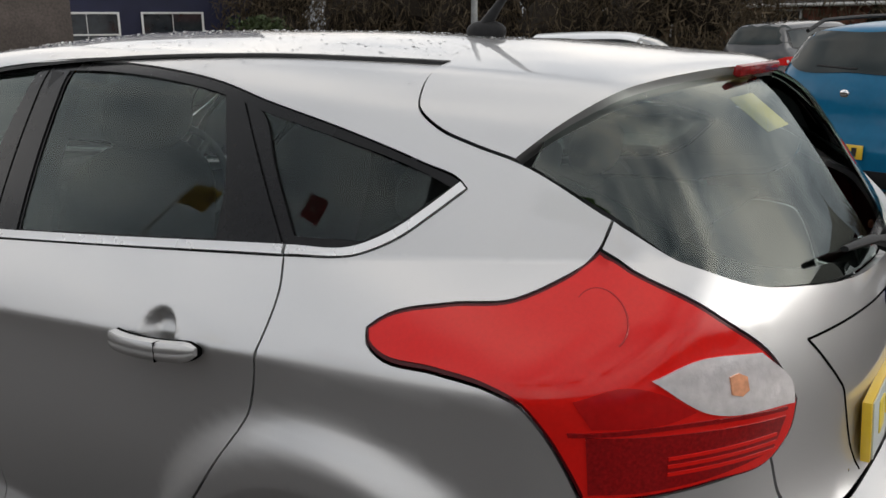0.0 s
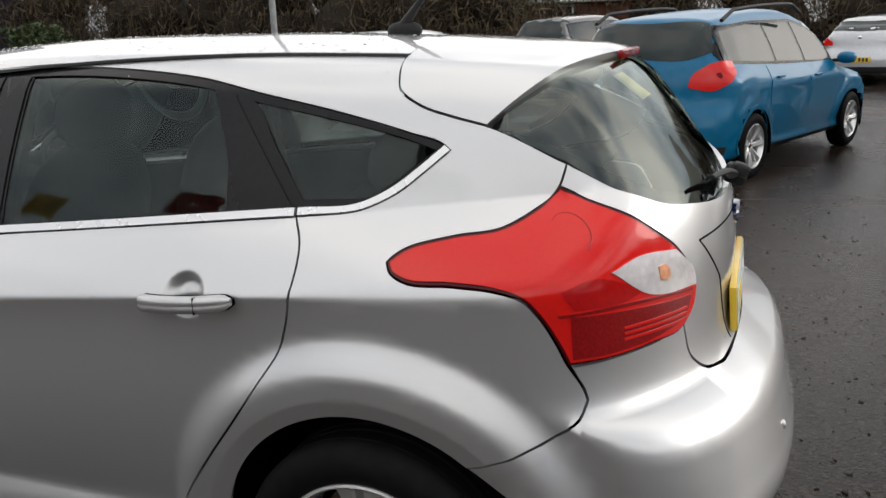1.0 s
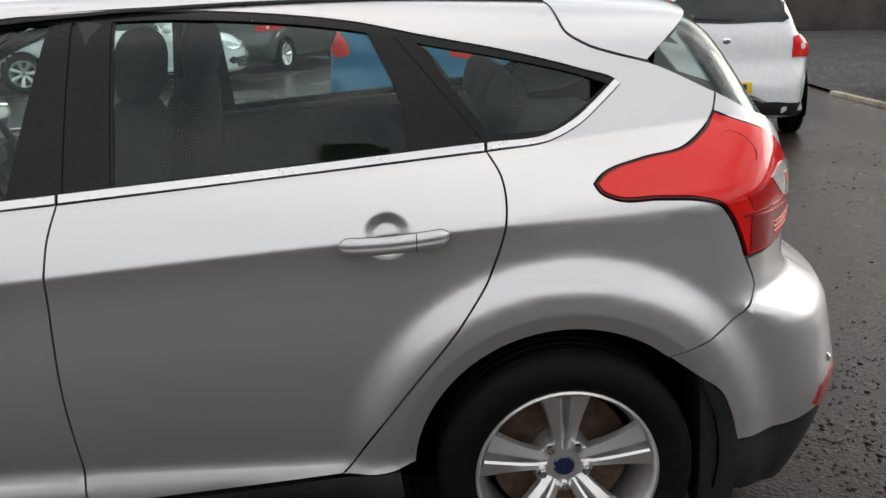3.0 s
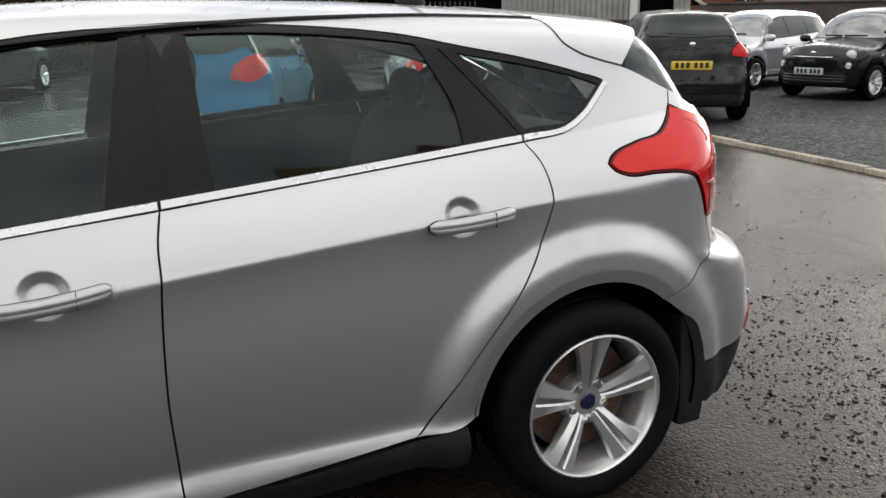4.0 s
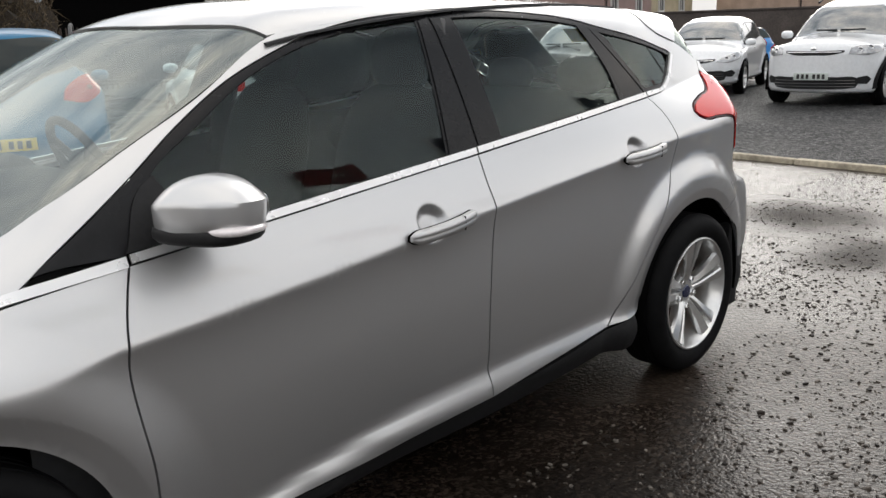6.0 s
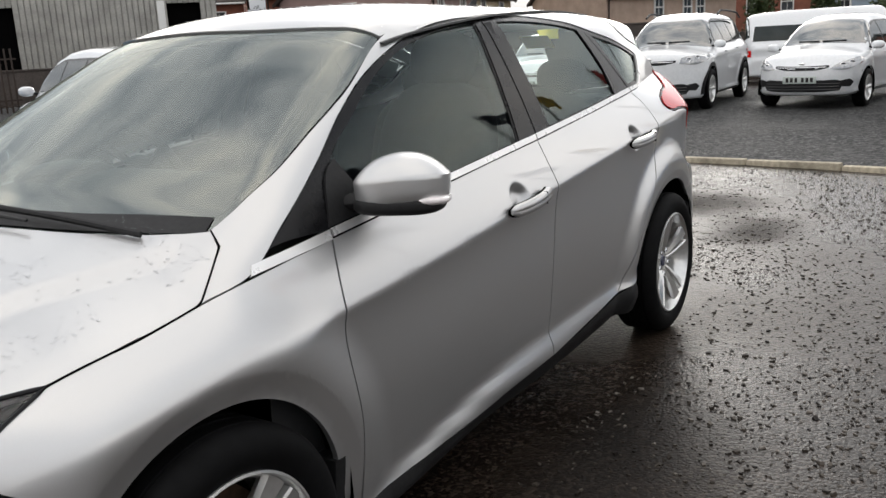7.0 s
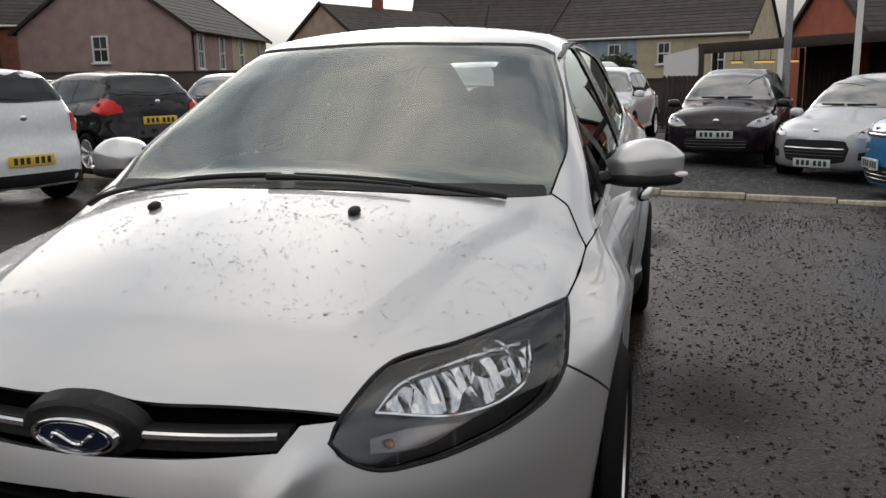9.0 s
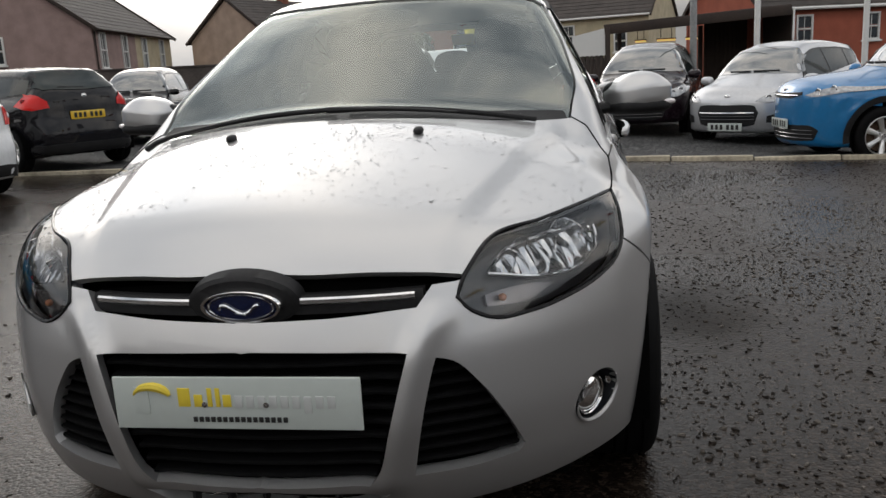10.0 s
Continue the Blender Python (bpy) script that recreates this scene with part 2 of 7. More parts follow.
class Skin:
    """Main hatchback: x forward, y to its left, z up; the axles at x = -1.324 and 1.324."""
    axle, wheel_z, flares = 1.324, 0.316, ((-1.324, .46, .56, .040), (1.352, .43, .58, .030))
    plan_nose, plan_tail, detail = (.33, .55), (.16, .45), True
    crease_y = curve((2.3, .79), (1.7, .835), (1.3, .852), (.9, .857), (0, .862), (-.8, .86), (-1.4, .846), (-1.75, .812), (-2.1, .73))
    belt_y = curve((2.3, .70), (1.6, .775), (.9, .785), (-.17, .776), (-1.14, .737), (-1.47, .69), (-1.7, .645), (-2.0, .58))
    under = curve((0, 0), (.05, .006), (.15, .0125), (.4, .020), (.6, .031), (.74, .042), (.84, .051), (.89, .041), (.93, .034), (.97, .034), (1, .040), (1.12, .080))
    top = curve((2.35, .64), (2.2, .765), (2.05, .845), (1.9, .895), (1.7, .95), (1.5, .998), (1.32, 1.028), (1.24, 1.048), (1.16, 1.085),
                (.9, 1.22), (.7, 1.33), (.55, 1.402), (.42, 1.442), (.25, 1.466), (-.2, 1.487), (-.7, 1.483), (-1.2, 1.463), (-1.6, 1.435), (-1.95, 1.40), (-2.1, 1.38))
    crown = curve((2.3, .22), (1.6, .235), (1.3, .20), (.9, .05), (.4, .16), (-.5, .17), (-1.4, .16), (-2, .16))
    sweep = curve((2.3, 0), (1.6, .0), (1.3, .30), (.9, .34), (.45, .22), (.2, 0), (-2, 0))
    nose = curve((.15, 2.12), (.22, 2.19), (.32, 2.235), (.45, 2.255), (.56, 2.25), (.64, 2.23), (.70, 2.205), (.78, 2.15), (.9, 2.05))
    tail = curve((.15, -2.09), (.25, -2.15), (.36, -2.195), (.46, -2.212), (.53, -2.198), (.60, -2.182), (.66, -2.165), (.695, -2.13), (.72, -2.062), (.8, -2.04), (.95, -2.035), (1.06, -2.01), (1.2, -1.92), (1.34, -1.815), (1.45, -1.72))

    @staticmethod
    def belt_z(x):
        return .992 - .0902 * x

    crease_z = curve((-2.2, 1.02), (-1.4, .965), (-.6, .901), (-.13, .858), (.08, .838), (.43, .803), (.8, .772), (1.1, .750), (2.3, .67))

    def half(self, x, z):
        zb, zc = self.belt_z(x), self.crease_z(x)
        yb, yc = self.belt_y(x), self.crease_y(x)
        dz = z - zb
        glass = yb - .40 * dz - .28 * np.maximum(dz, 0) ** 2
        s = np.clip((z - zc) / (zb - zc), -.3, 1)
        mid = yc + (yb - yc) * (s + (.20 if self.detail else .35) * s * (s - 1))
        drop = (zc - z) / (zc - .25) * ((1 - .17 * sstep(.1, 1.1, x)) if self.detail else 1)
        low = yc - self.under(drop) * ((1 - .45 * sstep(-1.05, -1.5, x)) if self.detail else 1)
        near = -smax(-mid, -low, .005 + .016 * sstep(1.0, 1.2, x) + .016 * sstep(-1.1, -1.4, x))
        w = np.where(z > zb, glass, np.where(z > zc + .06, mid, np.where(z < zc - .06, low, near)))
        w = w + .035 * sstep(-1.72, -2.02, x) * sstep(.84, .68, z)
        for ax, r0, r1, a in self.flares:
            d = np.hypot(x - ax, (z - self.wheel_z) * 1.0)
            w = w + a * sstep(r1, r0, d) * sstep(1.25, .95, z)
            if self.detail:
                w = w - .013 * np.clip((.420 - d) / .055, 0, 1)
        if self.detail:
            for hx, hz in ((-.905, .929), (.092, .858)):
                d = np.hypot((x - hx) / .062, (z - hz) / .054)
                w = w - .034 * sstep(1.0, .34, d)
        return w

    def value(self, x, y, z):
        y = np.abs(y)
        side = (y - self.half(x, z)) * np.where(z > self.belt_z(x), .9, 1)
        xe = x + self.sweep(x) * y ** 2
        e = .01
        slope = (self.top(xe + e) - self.top(xe - e)) / (2 * e)
        lid = (z - (self.top(xe) - self.crown(x) * y ** 2)) / np.sqrt(1 + slope ** 2)
        lid = lid + (.016 if self.detail else 0) * sstep(-.035, .03, y - np.interp(x, (1.25, 2.1), (.63, .405))) * sstep(1.15, 1.3, x)
        strut = np.interp(z, (.28, .586, .70), (.268, .352, .405))
        ridge = (.020 if self.detail else 0) * np.exp(-((y - strut) / .038) ** 2) * sstep(.24, .30, z) * sstep(.69, .62, z)
        x = x - ridge * sstep(1.6, 1.9, x)
        front = (x - (self.nose(z) - self.plan_nose[0] * y ** 2 - self.plan_nose[1] * y ** 4)) * .9
        soft = sstep(.62, .76, z) * .10 + .90
        back = ((self.tail(z) + (self.plan_tail[0] * y ** 2 + self.plan_tail[1] * y ** 4) * soft) - x) * .9
        f = smax(side, lid, .07)
        f = smax(f, front, .06)
        return smax(f, back, .07)

    def hit(self, o, d, reach=3.0):
        """Where rays o + s * d first meet the skin (o, d: n x 3); rows that miss are nan."""
        o, d = np.atleast_2d(o).astype(float), np.atleast_2d(d).astype(float)
        n = len(o)
        s, last = np.zeros(n), np.zeros(n)
        live, found = np.ones(n, bool), np.zeros(n, bool)
        for _ in range(400):
            k = np.where(live)[0]
            if not len(k):
                break
            f = self.value(*(o[k] + s[k, None] * d[k]).T)
            got = f <= 0
            found[k[got]], live[k[got]] = True, False
            go = k[~got]
            last[go] = s[go]
            s[go] += np.clip(f[~got] * .6, .004, .3)
            live[go[s[go] > reach]] = False
        lo, hi = last, s
        k = np.where(found)[0]
        for _ in range(16):
            mid = (lo[k] + hi[k]) / 2
            out = self.value(*(o[k] + mid[:, None] * d[k]).T) > 0
            lo[k], hi[k] = np.where(out, mid, lo[k]), np.where(out, hi[k], mid)
        p = o + ((lo + hi) / 2)[:, None] * d
        p[~found] = np.nan
        return p

    def normal(self, p, e=.004):
        g = np.stack([self.value(*(p + q).T) - self.value(*(p - q).T) for q in np.eye(3) * e], 1)
        return g / np.maximum(np.linalg.norm(g, axis=1, keepdims=True), 1e-9)


skin = Skin()

# ---- mesh tools ----
def part(name, bm, material, parent=None, label="", smooth=True):
    """Links a bmesh as one mesh object, under a thing or a part where parent is given."""
    me = bpy.data.meshes.new(name)
    bm.normal_update()
    bm.to_mesh(me)
    bm.free()
    me.materials.append(material)
    if smooth:
        me.polygons.foreach_set("use_smooth", [True] * len(me.polygons))
        me.set_sharp_from_angle(angle=radians(38))
    ob = new(name, me)
    ob.parent = parent
    return tagged(ob, label)


def empty(name, m, label, category, group="", kind=""):
    ob = new(name)
    ob.matrix_world = m
    return tagged(ob, label, category, group, kind)


def box(bm, size, m=None, bevel=0.0, seg=2):
    """Adds a box, with rounded edges where bevel is given, at the pose m."""
    sub = bmesh.new()
    bmesh.ops.create_cube(sub, size=1, matrix=Matrix.Diagonal((*size, 1)))
    if bevel:
        bmesh.ops.bevel(sub, geom=sub.edges[:], offset=bevel, segments=seg, profile=.5, affect="EDGES")
    add(bm, sub, m)
    return bm


def add(bm, sub, m=None):
    if m is not None:
        sub.transform(m)
    me = bpy.data.meshes.new("tmp")
    sub.to_mesh(me)
    sub.free()
    bm.from_mesh(me)
    bpy.data.meshes.remove(me)


def solid_box(size, m=None, bevel=0.0, seg=2):
    return box(bmesh.new(), size, m, bevel, seg)


def lathe(profile, n=48, axis="y", m=None, close=False):
    """Turns (radius, offset) pairs about the axis."""
    bm = bmesh.new()
    rings = []
    for r, o in profile:
        ring = []
        for i in range(n):
            a = 2 * math.pi * i / n
            ring.append(bm.verts.new((r * math.cos(a), o, r * math.sin(a)) if axis == "y" else (r * math.cos(a), r * math.sin(a), o)))
        rings.append(ring)
    pairs = list(zip(rings, rings[1:])) + ([(rings[-1], rings[0])] if close else [])
    for a, b in pairs:
        for i in range(n):
            bm.faces.new((a[i], a[(i + 1) % n], b[(i + 1) % n], b[i]))
    bmesh.ops.recalc_face_normals(bm, faces=bm.faces)
    if m is not None:
        bm.transform(m)
    return bm


def tube(bm, pts, radius, n=8, flat=1.0):
    """A rod along pts; radius may be a number or one per point."""
    pts = [Vector(p) for p in pts]
    rads = [radius] * len(pts) if isinstance(radius, (int, float)) else radius
    rings = []
    for i, p in enumerate(pts):
        t = (pts[min(i + 1, len(pts) - 1)] - pts[max(i - 1, 0)]).normalized()
        u = t.cross(Vector((0, 0, 1)))
        u = u.normalized() if u.length > .05 else t.cross(Vector((0, 1, 0))).normalized()
        v = u.cross(t)
        rings.append([bm.verts.new(p + rads[i] * (u * math.cos(2 * math.pi * k / n) + v * flat * math.sin(2 * math.pi * k / n))) for k in range(n)])
    for a, b in zip(rings, rings[1:]):
        for k in range(n):
            bm.faces.new((a[k], a[(k + 1) % n], b[(k + 1) % n], b[k]))
    bm.faces.new(rings[0][::-1]), bm.faces.new(rings[-1])
    bmesh.ops.recalc_face_normals(bm, faces=bm.faces)
    return bm


def blob(size, power=2.4, n=20, m=None):
    """A rounded block: a super-ellipsoid of half sizes size."""
    bm = bmesh.new()
    bmesh.ops.create_uvsphere(bm, u_segments=n, v_segments=max(8, n * 2 // 3), radius=1)
    for v in bm.verts:
        c = v.co
        k = (abs(c.x) ** power + abs(c.y) ** power + abs(c.z) ** power) ** (-1 / power)
        v.co = Vector((c.x * k * size[0], c.y * k * size[1], c.z * k * size[2]))
    if m is not None:
        bm.transform(m)
    return bm


def slab(outline, z0, z1, m=None, bevel=0.0):
    """A flat plate of an (x, y) outline between z0 and z1."""
    bm = bmesh.new()
    lo, hi = [bm.verts.new((x, y, z0)) for x, y in outline], [bm.verts.new((x, y, z1)) for x, y in outline]
    bm.faces.new(lo[::-1]), bm.faces.new(hi)
    for i in range(len(lo)):
        j = (i + 1) % len(lo)
        bm.faces.new((lo[i], lo[j], hi[j], hi[i]))
    bmesh.ops.recalc_face_normals(bm, faces=bm.faces)
    if bevel:
        bmesh.ops.bevel(bm, geom=[e for e in bm.edges], offset=bevel, segments=2, profile=.5, affect="EDGES")
    if m is not None:
        bm.transform(m)
    return bm


from mathutils.geometry import delaunay_2d_cdt


def smooth_outline(pts, step):
    """A closed outline through pts: smooth where it turns gently, sharp at corners."""
    p = np.array(pts, float)
    n = len(p)
    a, b = p - np.roll(p, 1, 0), np.roll(p, -1, 0) - p
    la, lb = np.linalg.norm(a, axis=1), np.linalg.norm(b, axis=1)
    turn = np.degrees(np.arccos(np.clip((a * b).sum(1) / (la * lb + 1e-12), -1, 1)))
    corner = turn > 42
    tan = (a / la[:, None] * lb[:, None] + b / lb[:, None] * la[:, None]) / (la + lb)[:, None]
    out = []
    for i in range(n):
        j = (i + 1) % n
        length = lb[i]
        t0 = b[i] if corner[i] else tan[i] * length
        t1 = b[i] if corner[j] else tan[j] * length
        k = max(1, int(round(length / step)))
        for s in range(k):
            t = s / k
            out.append(p[i] * (1 + 2 * t) * (1 - t) ** 2 + t0 * t * (1 - t) ** 2 + p[j] * t * t * (3 - 2 * t) + t1 * t * t * (t - 1))
    return np.array(out)


def inside(poly, q):
    x, y = q[:, 0][:, None], q[:, 1][:, None]
    a, b = poly, np.roll(poly, -1, 0)
    cond = (a[:, 1] > y) != (b[:, 1] > y)
    xc = a[:, 0] + (y - a[:, 1]) * (b[:, 0] - a[:, 0]) / np.where(np.abs(b[:, 1] - a[:, 1]) < 1e-12, 1e-12, b[:, 1] - a[:, 1])
    return ((cond & (x < xc)).sum(1) % 2) == 1


def shrink(poly, d):
    """Moves a closed outline inwards by d."""
    area = np.sum(poly[:, 0] * np.roll(poly[:, 1], -1) - np.roll(poly[:, 0], -1) * poly[:, 1])
    t = np.roll(poly, -1, 0) - np.roll(poly, 1, 0)
    t /= np.maximum(np.linalg.norm(t, axis=1, keepdims=True), 1e-9)
    nrm = np.stack([-t[:, 1], t[:, 0]], 1) * (1 if area > 0 else -1)
    return poly + nrm * d


def nearest(a, b):
    """For each of the points a, how far off the nearest of b lies."""
    out = np.empty(len(a))
    for i in range(0, len(a), 400):
        c = a[i:i + 400]
        out[i:i + 400] = np.sqrt(((c[:, None] - b[None]) ** 2).sum(2).min(1))
    return out


def axes(d):
    d = np.array(d, float) / np.linalg.norm(d)
    up = np.array((0, 0, 1.0)) if abs(d[2]) < .93 else np.array((1.0, 0, 0))
    u = np.cross(d, up)
    u /= np.linalg.norm(u)
    return d, u, np.cross(u, d)


SIDE, TOP, NOSE, TAIL = (0, -.87, -.5), (0, 0, -1), (-.707, -.707, 0), (.707, -.707, 0)


def settle_on(surf, q):
    """Moves points onto the skin, each along its own normal; those in the middle plane stay there."""
    mid = np.abs(q[:, 1]) < 1e-6
    for _ in range(7):
        q = q - surf.normal(q) * np.clip(surf.value(*q.T), -.03, .03)[:, None]
        q[mid, 1] = 0
    return q


def place(surf, pts, settle=True):
    """3D points of an outline; (x, z) pairs are set on the side of the skin."""
    flat = [i for i, p in enumerate(pts) if len(p) == 2]
    out = np.array([(p[0], 0.0, p[1]) if len(p) == 2 else tuple(p) for p in pts], float)
    if flat:
        o = out[flat].copy()
        o[:, 1] = 2.0
        q = surf.hit(o, np.repeat([(0.0, -1.0, 0.0)], len(o), 0), 2.0)
        w = surf.half(o[:, 0], o[:, 2])
        out[flat, 1] = np.where(np.isnan(q[:, 1]), w, q[:, 1])
    solid = [i for i, p in enumerate(pts) if len(p) == 3]
    if solid and settle:
        out[solid] = settle_on(surf, out[solid])
    return out


def panel(name, surf, outline, direction, material, parent, res=.03, gap=.0026, lip=.016, lift=0.0, holes=(), mirror=False, both=False, label="", centre=False, step=.015, lines=()):
    """A piece of skin within an outline, seen along direction, with turned-in edges.
    mirror: closes the outline by its own image across y = 0. both: makes a second piece on the other side."""
    d, u, v = axes(direction)
    flat = lambda pts: np.stack([pts @ u, pts @ v], 1)
    p3 = place(surf, outline)
    if mirror:
        m3 = p3[::-1] * (1, -1, 1)
        p3 = np.vstack([p3, m3[(np.abs(m3[:, 1]) > 1e-4)]])
    poly3 = settle_on(surf, smooth_outline(p3, step))
    poly = flat(poly3)
    free = np.abs(poly3[:, 1]) < 1e-5 if centre else np.zeros(len(poly), bool)
    if gap:
        poly = np.where(free[:, None], poly, shrink(poly, gap))
    rings = [poly] + [shrink(flat(settle_on(surf, smooth_outline(place(surf, h), step))), -gap) for h in holes]
    lo, hi = poly.min(0), poly.max(0)
    g = np.stack(np.meshgrid(np.arange(lo[0] + res / 2, hi[0], res), np.arange(lo[1] + res / 2, hi[1], res)), -1).reshape(-1, 2)
    if len(g):
        ok = inside(poly, g)
        for r in rings[1:]:
            ok &= ~inside(r, g)
        edge = np.vstack(rings)
        g = g[ok]
        if len(g):
            g = g[nearest(g, edge) > res * .45]
    pts, edges, k = [], [], 0
    for r in rings:
        edges += [(k + i, k + (i + 1) % len(r)) for i in range(len(r))]
        pts += [Vector(q) for q in r]
        k += len(r)
    for line in lines:
        q = flat(place(surf, line))
        ok = inside(poly, q)
        q = q[ok]
        if len(q):
            q = q[nearest(q, poly) > .004]
            if len(g) and len(q):
                g = g[nearest(g, q) > .008]
            pts += [Vector(w) for w in q]
    pts += [Vector(q) for q in g]
    co, _, tris, *_ = delaunay_2d_cdt(pts, edges, [], 0, 1e-6)
    co = np.array([tuple(q) for q in co])
    tri = np.array([t for t in tris if len(t) == 3])
    c = co[tri].mean(1)
    ok = inside(poly, c)
    for r in rings[1:]:
        ok &= ~inside(r, c)
    tri = tri[ok]
    o = co[:, :1] * u + co[:, 1:] * v - 3.4 * d
    pos = surf.hit(o, np.repeat(d[None], len(o), 0), 6.0)
    bad = np.isnan(pos[:, 0])
    if bad.any():
        s = np.linspace(0, 6, 240)
        for i in np.where(bad)[0]:
            ray = o[i] + s[:, None] * d
            pos[i] = ray[np.argmin(surf.value(*ray.T))]
    mid = np.zeros(len(pos), bool)
    for q in poly[free]:
        mid |= np.sum((co - q) ** 2, 1) < 1e-10
    if mid.any():
        pos[mid, 1] = 0
        for _ in range(4):
            pos[mid] -= surf.normal(pos[mid]) * surf.value(*pos[mid].T)[:, None]
            pos[mid, 1] = 0
    nor = surf.normal(pos)
    nor[mid, 1] = 0
    pos = pos + nor * lift
    q = pos[tri]
    fn = np.cross(q[:, 1] - q[:, 0], q[:, 2] - q[:, 0])
    flip = (fn * nor[tri].mean(1)).sum(1) < 0
    tri[flip] = tri[flip][:, ::-1]
    count = {}
    for t in tri:
        for a, b in ((t[0], t[1]), (t[1], t[2]), (t[2], t[0])):
            count[(min(a, b), max(a, b))] = None if (min(a, b), max(a, b)) in count else (a, b)
    rim = [e for e in count.values() if e]
    rim = [e for e in rim if not (mid[e[0]] and mid[e[1]])]
    verts, norms, faces = list(map(tuple, pos)), list(map(tuple, nor)), [tuple(map(int, t)) for t in tri]
    if lip:
        for a, b in rim:
            side = np.cross(pos[b] - pos[a], nor[a])
            side /= max(np.linalg.norm(side), 1e-9)
            k = len(verts)
            verts += [tuple(pos[a]), tuple(pos[b]), tuple(pos[b] - nor[b] * lip), tuple(pos[a] - nor[a] * lip)]
            norms += [tuple(side)] * 4
            faces.append((k + 1, k, k + 3, k + 2))
    made = []
    for s in ((1, -1) if both else (1,)):
        me = bpy.data.meshes.new(name)
        me.from_pydata([(x, y * s, z) for x, y, z in verts], [], [f if s > 0 else f[::-1] for f in faces])
        me.materials.append(material)
        me.polygons.foreach_set("use_smooth", [True] * len(me.polygons))
        me.normals_split_custom_set_from_vertices([(x, y * s, z) for x, y, z in norms])
        ob = new(name, me)
        ob.parent = parent
        made.append(tagged(ob, label))
    return made if both else made[0]

# ---- ground ----
def wet_tarmac(name, base, stone, scale, rough, relief=.004, spec=.5, dark_reflections=()):
    m = bpy.data.materials.new(name)
    m.use_nodes = True
    n, l = m.node_tree.nodes, m.node_tree.links
    b = n["Principled BSDF"]
    b.inputs["Specular IOR Level"].default_value = spec
    co = n.new("ShaderNodeTexCoord")
    vor = n.new("ShaderNodeTexVoronoi")
    vor.inputs["Scale"].default_value, vor.inputs["Randomness"].default_value = scale, 1
    l.new(co.outputs["Object"], vor.inputs["Vector"])
    chip = n.new("ShaderNodeValToRGB")
    chip.color_ramp.elements[0].position, chip.color_ramp.elements[0].color = .0, (*base, 1)
    chip.color_ramp.elements[1].position, chip.color_ramp.elements[1].color = 1, (*stone, 1)
    sep = n.new("ShaderNodeSeparateColor")
    l.new(vor.outputs["Color"], sep.inputs["Color"])
    power = n.new("ShaderNodeMath")
    power.operation, power.inputs[1].default_value = "POWER", 3.0
    l.new(sep.outputs["Red"], power.inputs[0]), l.new(power.outputs[0], chip.inputs["Fac"])
    big = n.new("ShaderNodeTexNoise")
    big.inputs["Scale"].default_value, big.inputs["Detail"].default_value = .55, 6
    l.new(co.outputs["Object"], big.inputs["Vector"])
    wet = n.new("ShaderNodeMapRange")
    wet.inputs["From Min"].default_value, wet.inputs["From Max"].default_value = .38, .62
    wet.inputs["To Min"].default_value, wet.inputs["To Max"].default_value = .55, 1.25
    l.new(big.outputs["Fac"], wet.inputs["Value"])
    mul = n.new("ShaderNodeVectorMath")
    mul.operation = "SCALE"
    l.new(chip.outputs["Color"], mul.inputs[0]), l.new(wet.outputs["Result"], mul.inputs["Scale"])
    dimmed, shine = mul.outputs["Vector"], None
    # dark reflections in the wet, painted as fixed darker, rougher, less glossy patches
    for (px, py), (sx, sy) in dark_reflections:
        mp = n.new("ShaderNodeMapping")
        mp.inputs["Location"].default_value, mp.inputs["Scale"].default_value = (-px / sx, -py / sy, 0), (1 / sx, 1 / sy, 1)
        warp = n.new("ShaderNodeTexNoise")
        warp.inputs["Scale"].default_value, warp.inputs["Detail"].default_value = 3.0, 5
        dist = n.new("ShaderNodeVectorMath")
        dist.operation = "LENGTH"
        l.new(co.outputs["Object"], mp.inputs["Vector"]), l.new(co.outputs["Object"], warp.inputs["Vector"]), l.new(mp.outputs["Vector"], dist.inputs[0])
        off = n.new("ShaderNodeMath")
        l.new(dist.outputs["Value"], off.inputs[0]), l.new(warp.outputs["Fac"], off.inputs[1])
        r = n.new("ShaderNodeMapRange")
        r.interpolation_type = "SMOOTHSTEP"
        r.inputs["From Min"].default_value, r.inputs["From Max"].default_value = .55, 2.1
        r.inputs["To Min"].default_value, r.inputs["To Max"].default_value = .55, 1.0
        l.new(off.outputs[0], r.inputs["Value"])
        v = n.new("ShaderNodeVectorMath")
        v.operation = "SCALE"
        l.new(dimmed, v.inputs[0]), l.new(r.outputs["Result"], v.inputs["Scale"])
        dimmed = v.outputs["Vector"]
        if shine is None:
            shine = r.outputs["Result"]
        else:
            mu = n.new("ShaderNodeMath")
            mu.operation = "MULTIPLY"
            l.new(shine, mu.inputs[0]), l.new(r.outputs["Result"], mu.inputs[1])
            shine = mu.outputs[0]
    if shine is not None:
        mu = n.new("ShaderNodeMath")
        mu.operation, mu.inputs[1].default_value = "MULTIPLY", spec
        l.new(shine, mu.inputs[0]), l.new(mu.outputs[0], b.inputs["Specular IOR Level"])
        dulled = n.new("ShaderNodeMapRange")
        dulled.inputs["From Min"].default_value, dulled.inputs["From Max"].default_value = .55, 1.0
        dulled.inputs["To Min"].default_value, dulled.inputs["To Max"].default_value = .26, 0.0
        l.new(shine, dulled.inputs["Value"])
    l.new(dimmed, b.inputs["Base Color"])
    gloss = n.new("ShaderNodeMapRange")
    gloss.inputs["From Min"].default_value, gloss.inputs["From Max"].default_value = .35, .65
    gloss.inputs["To Min"].default_value, gloss.inputs["To Max"].default_value = max(rough - .12, .05), rough + .16
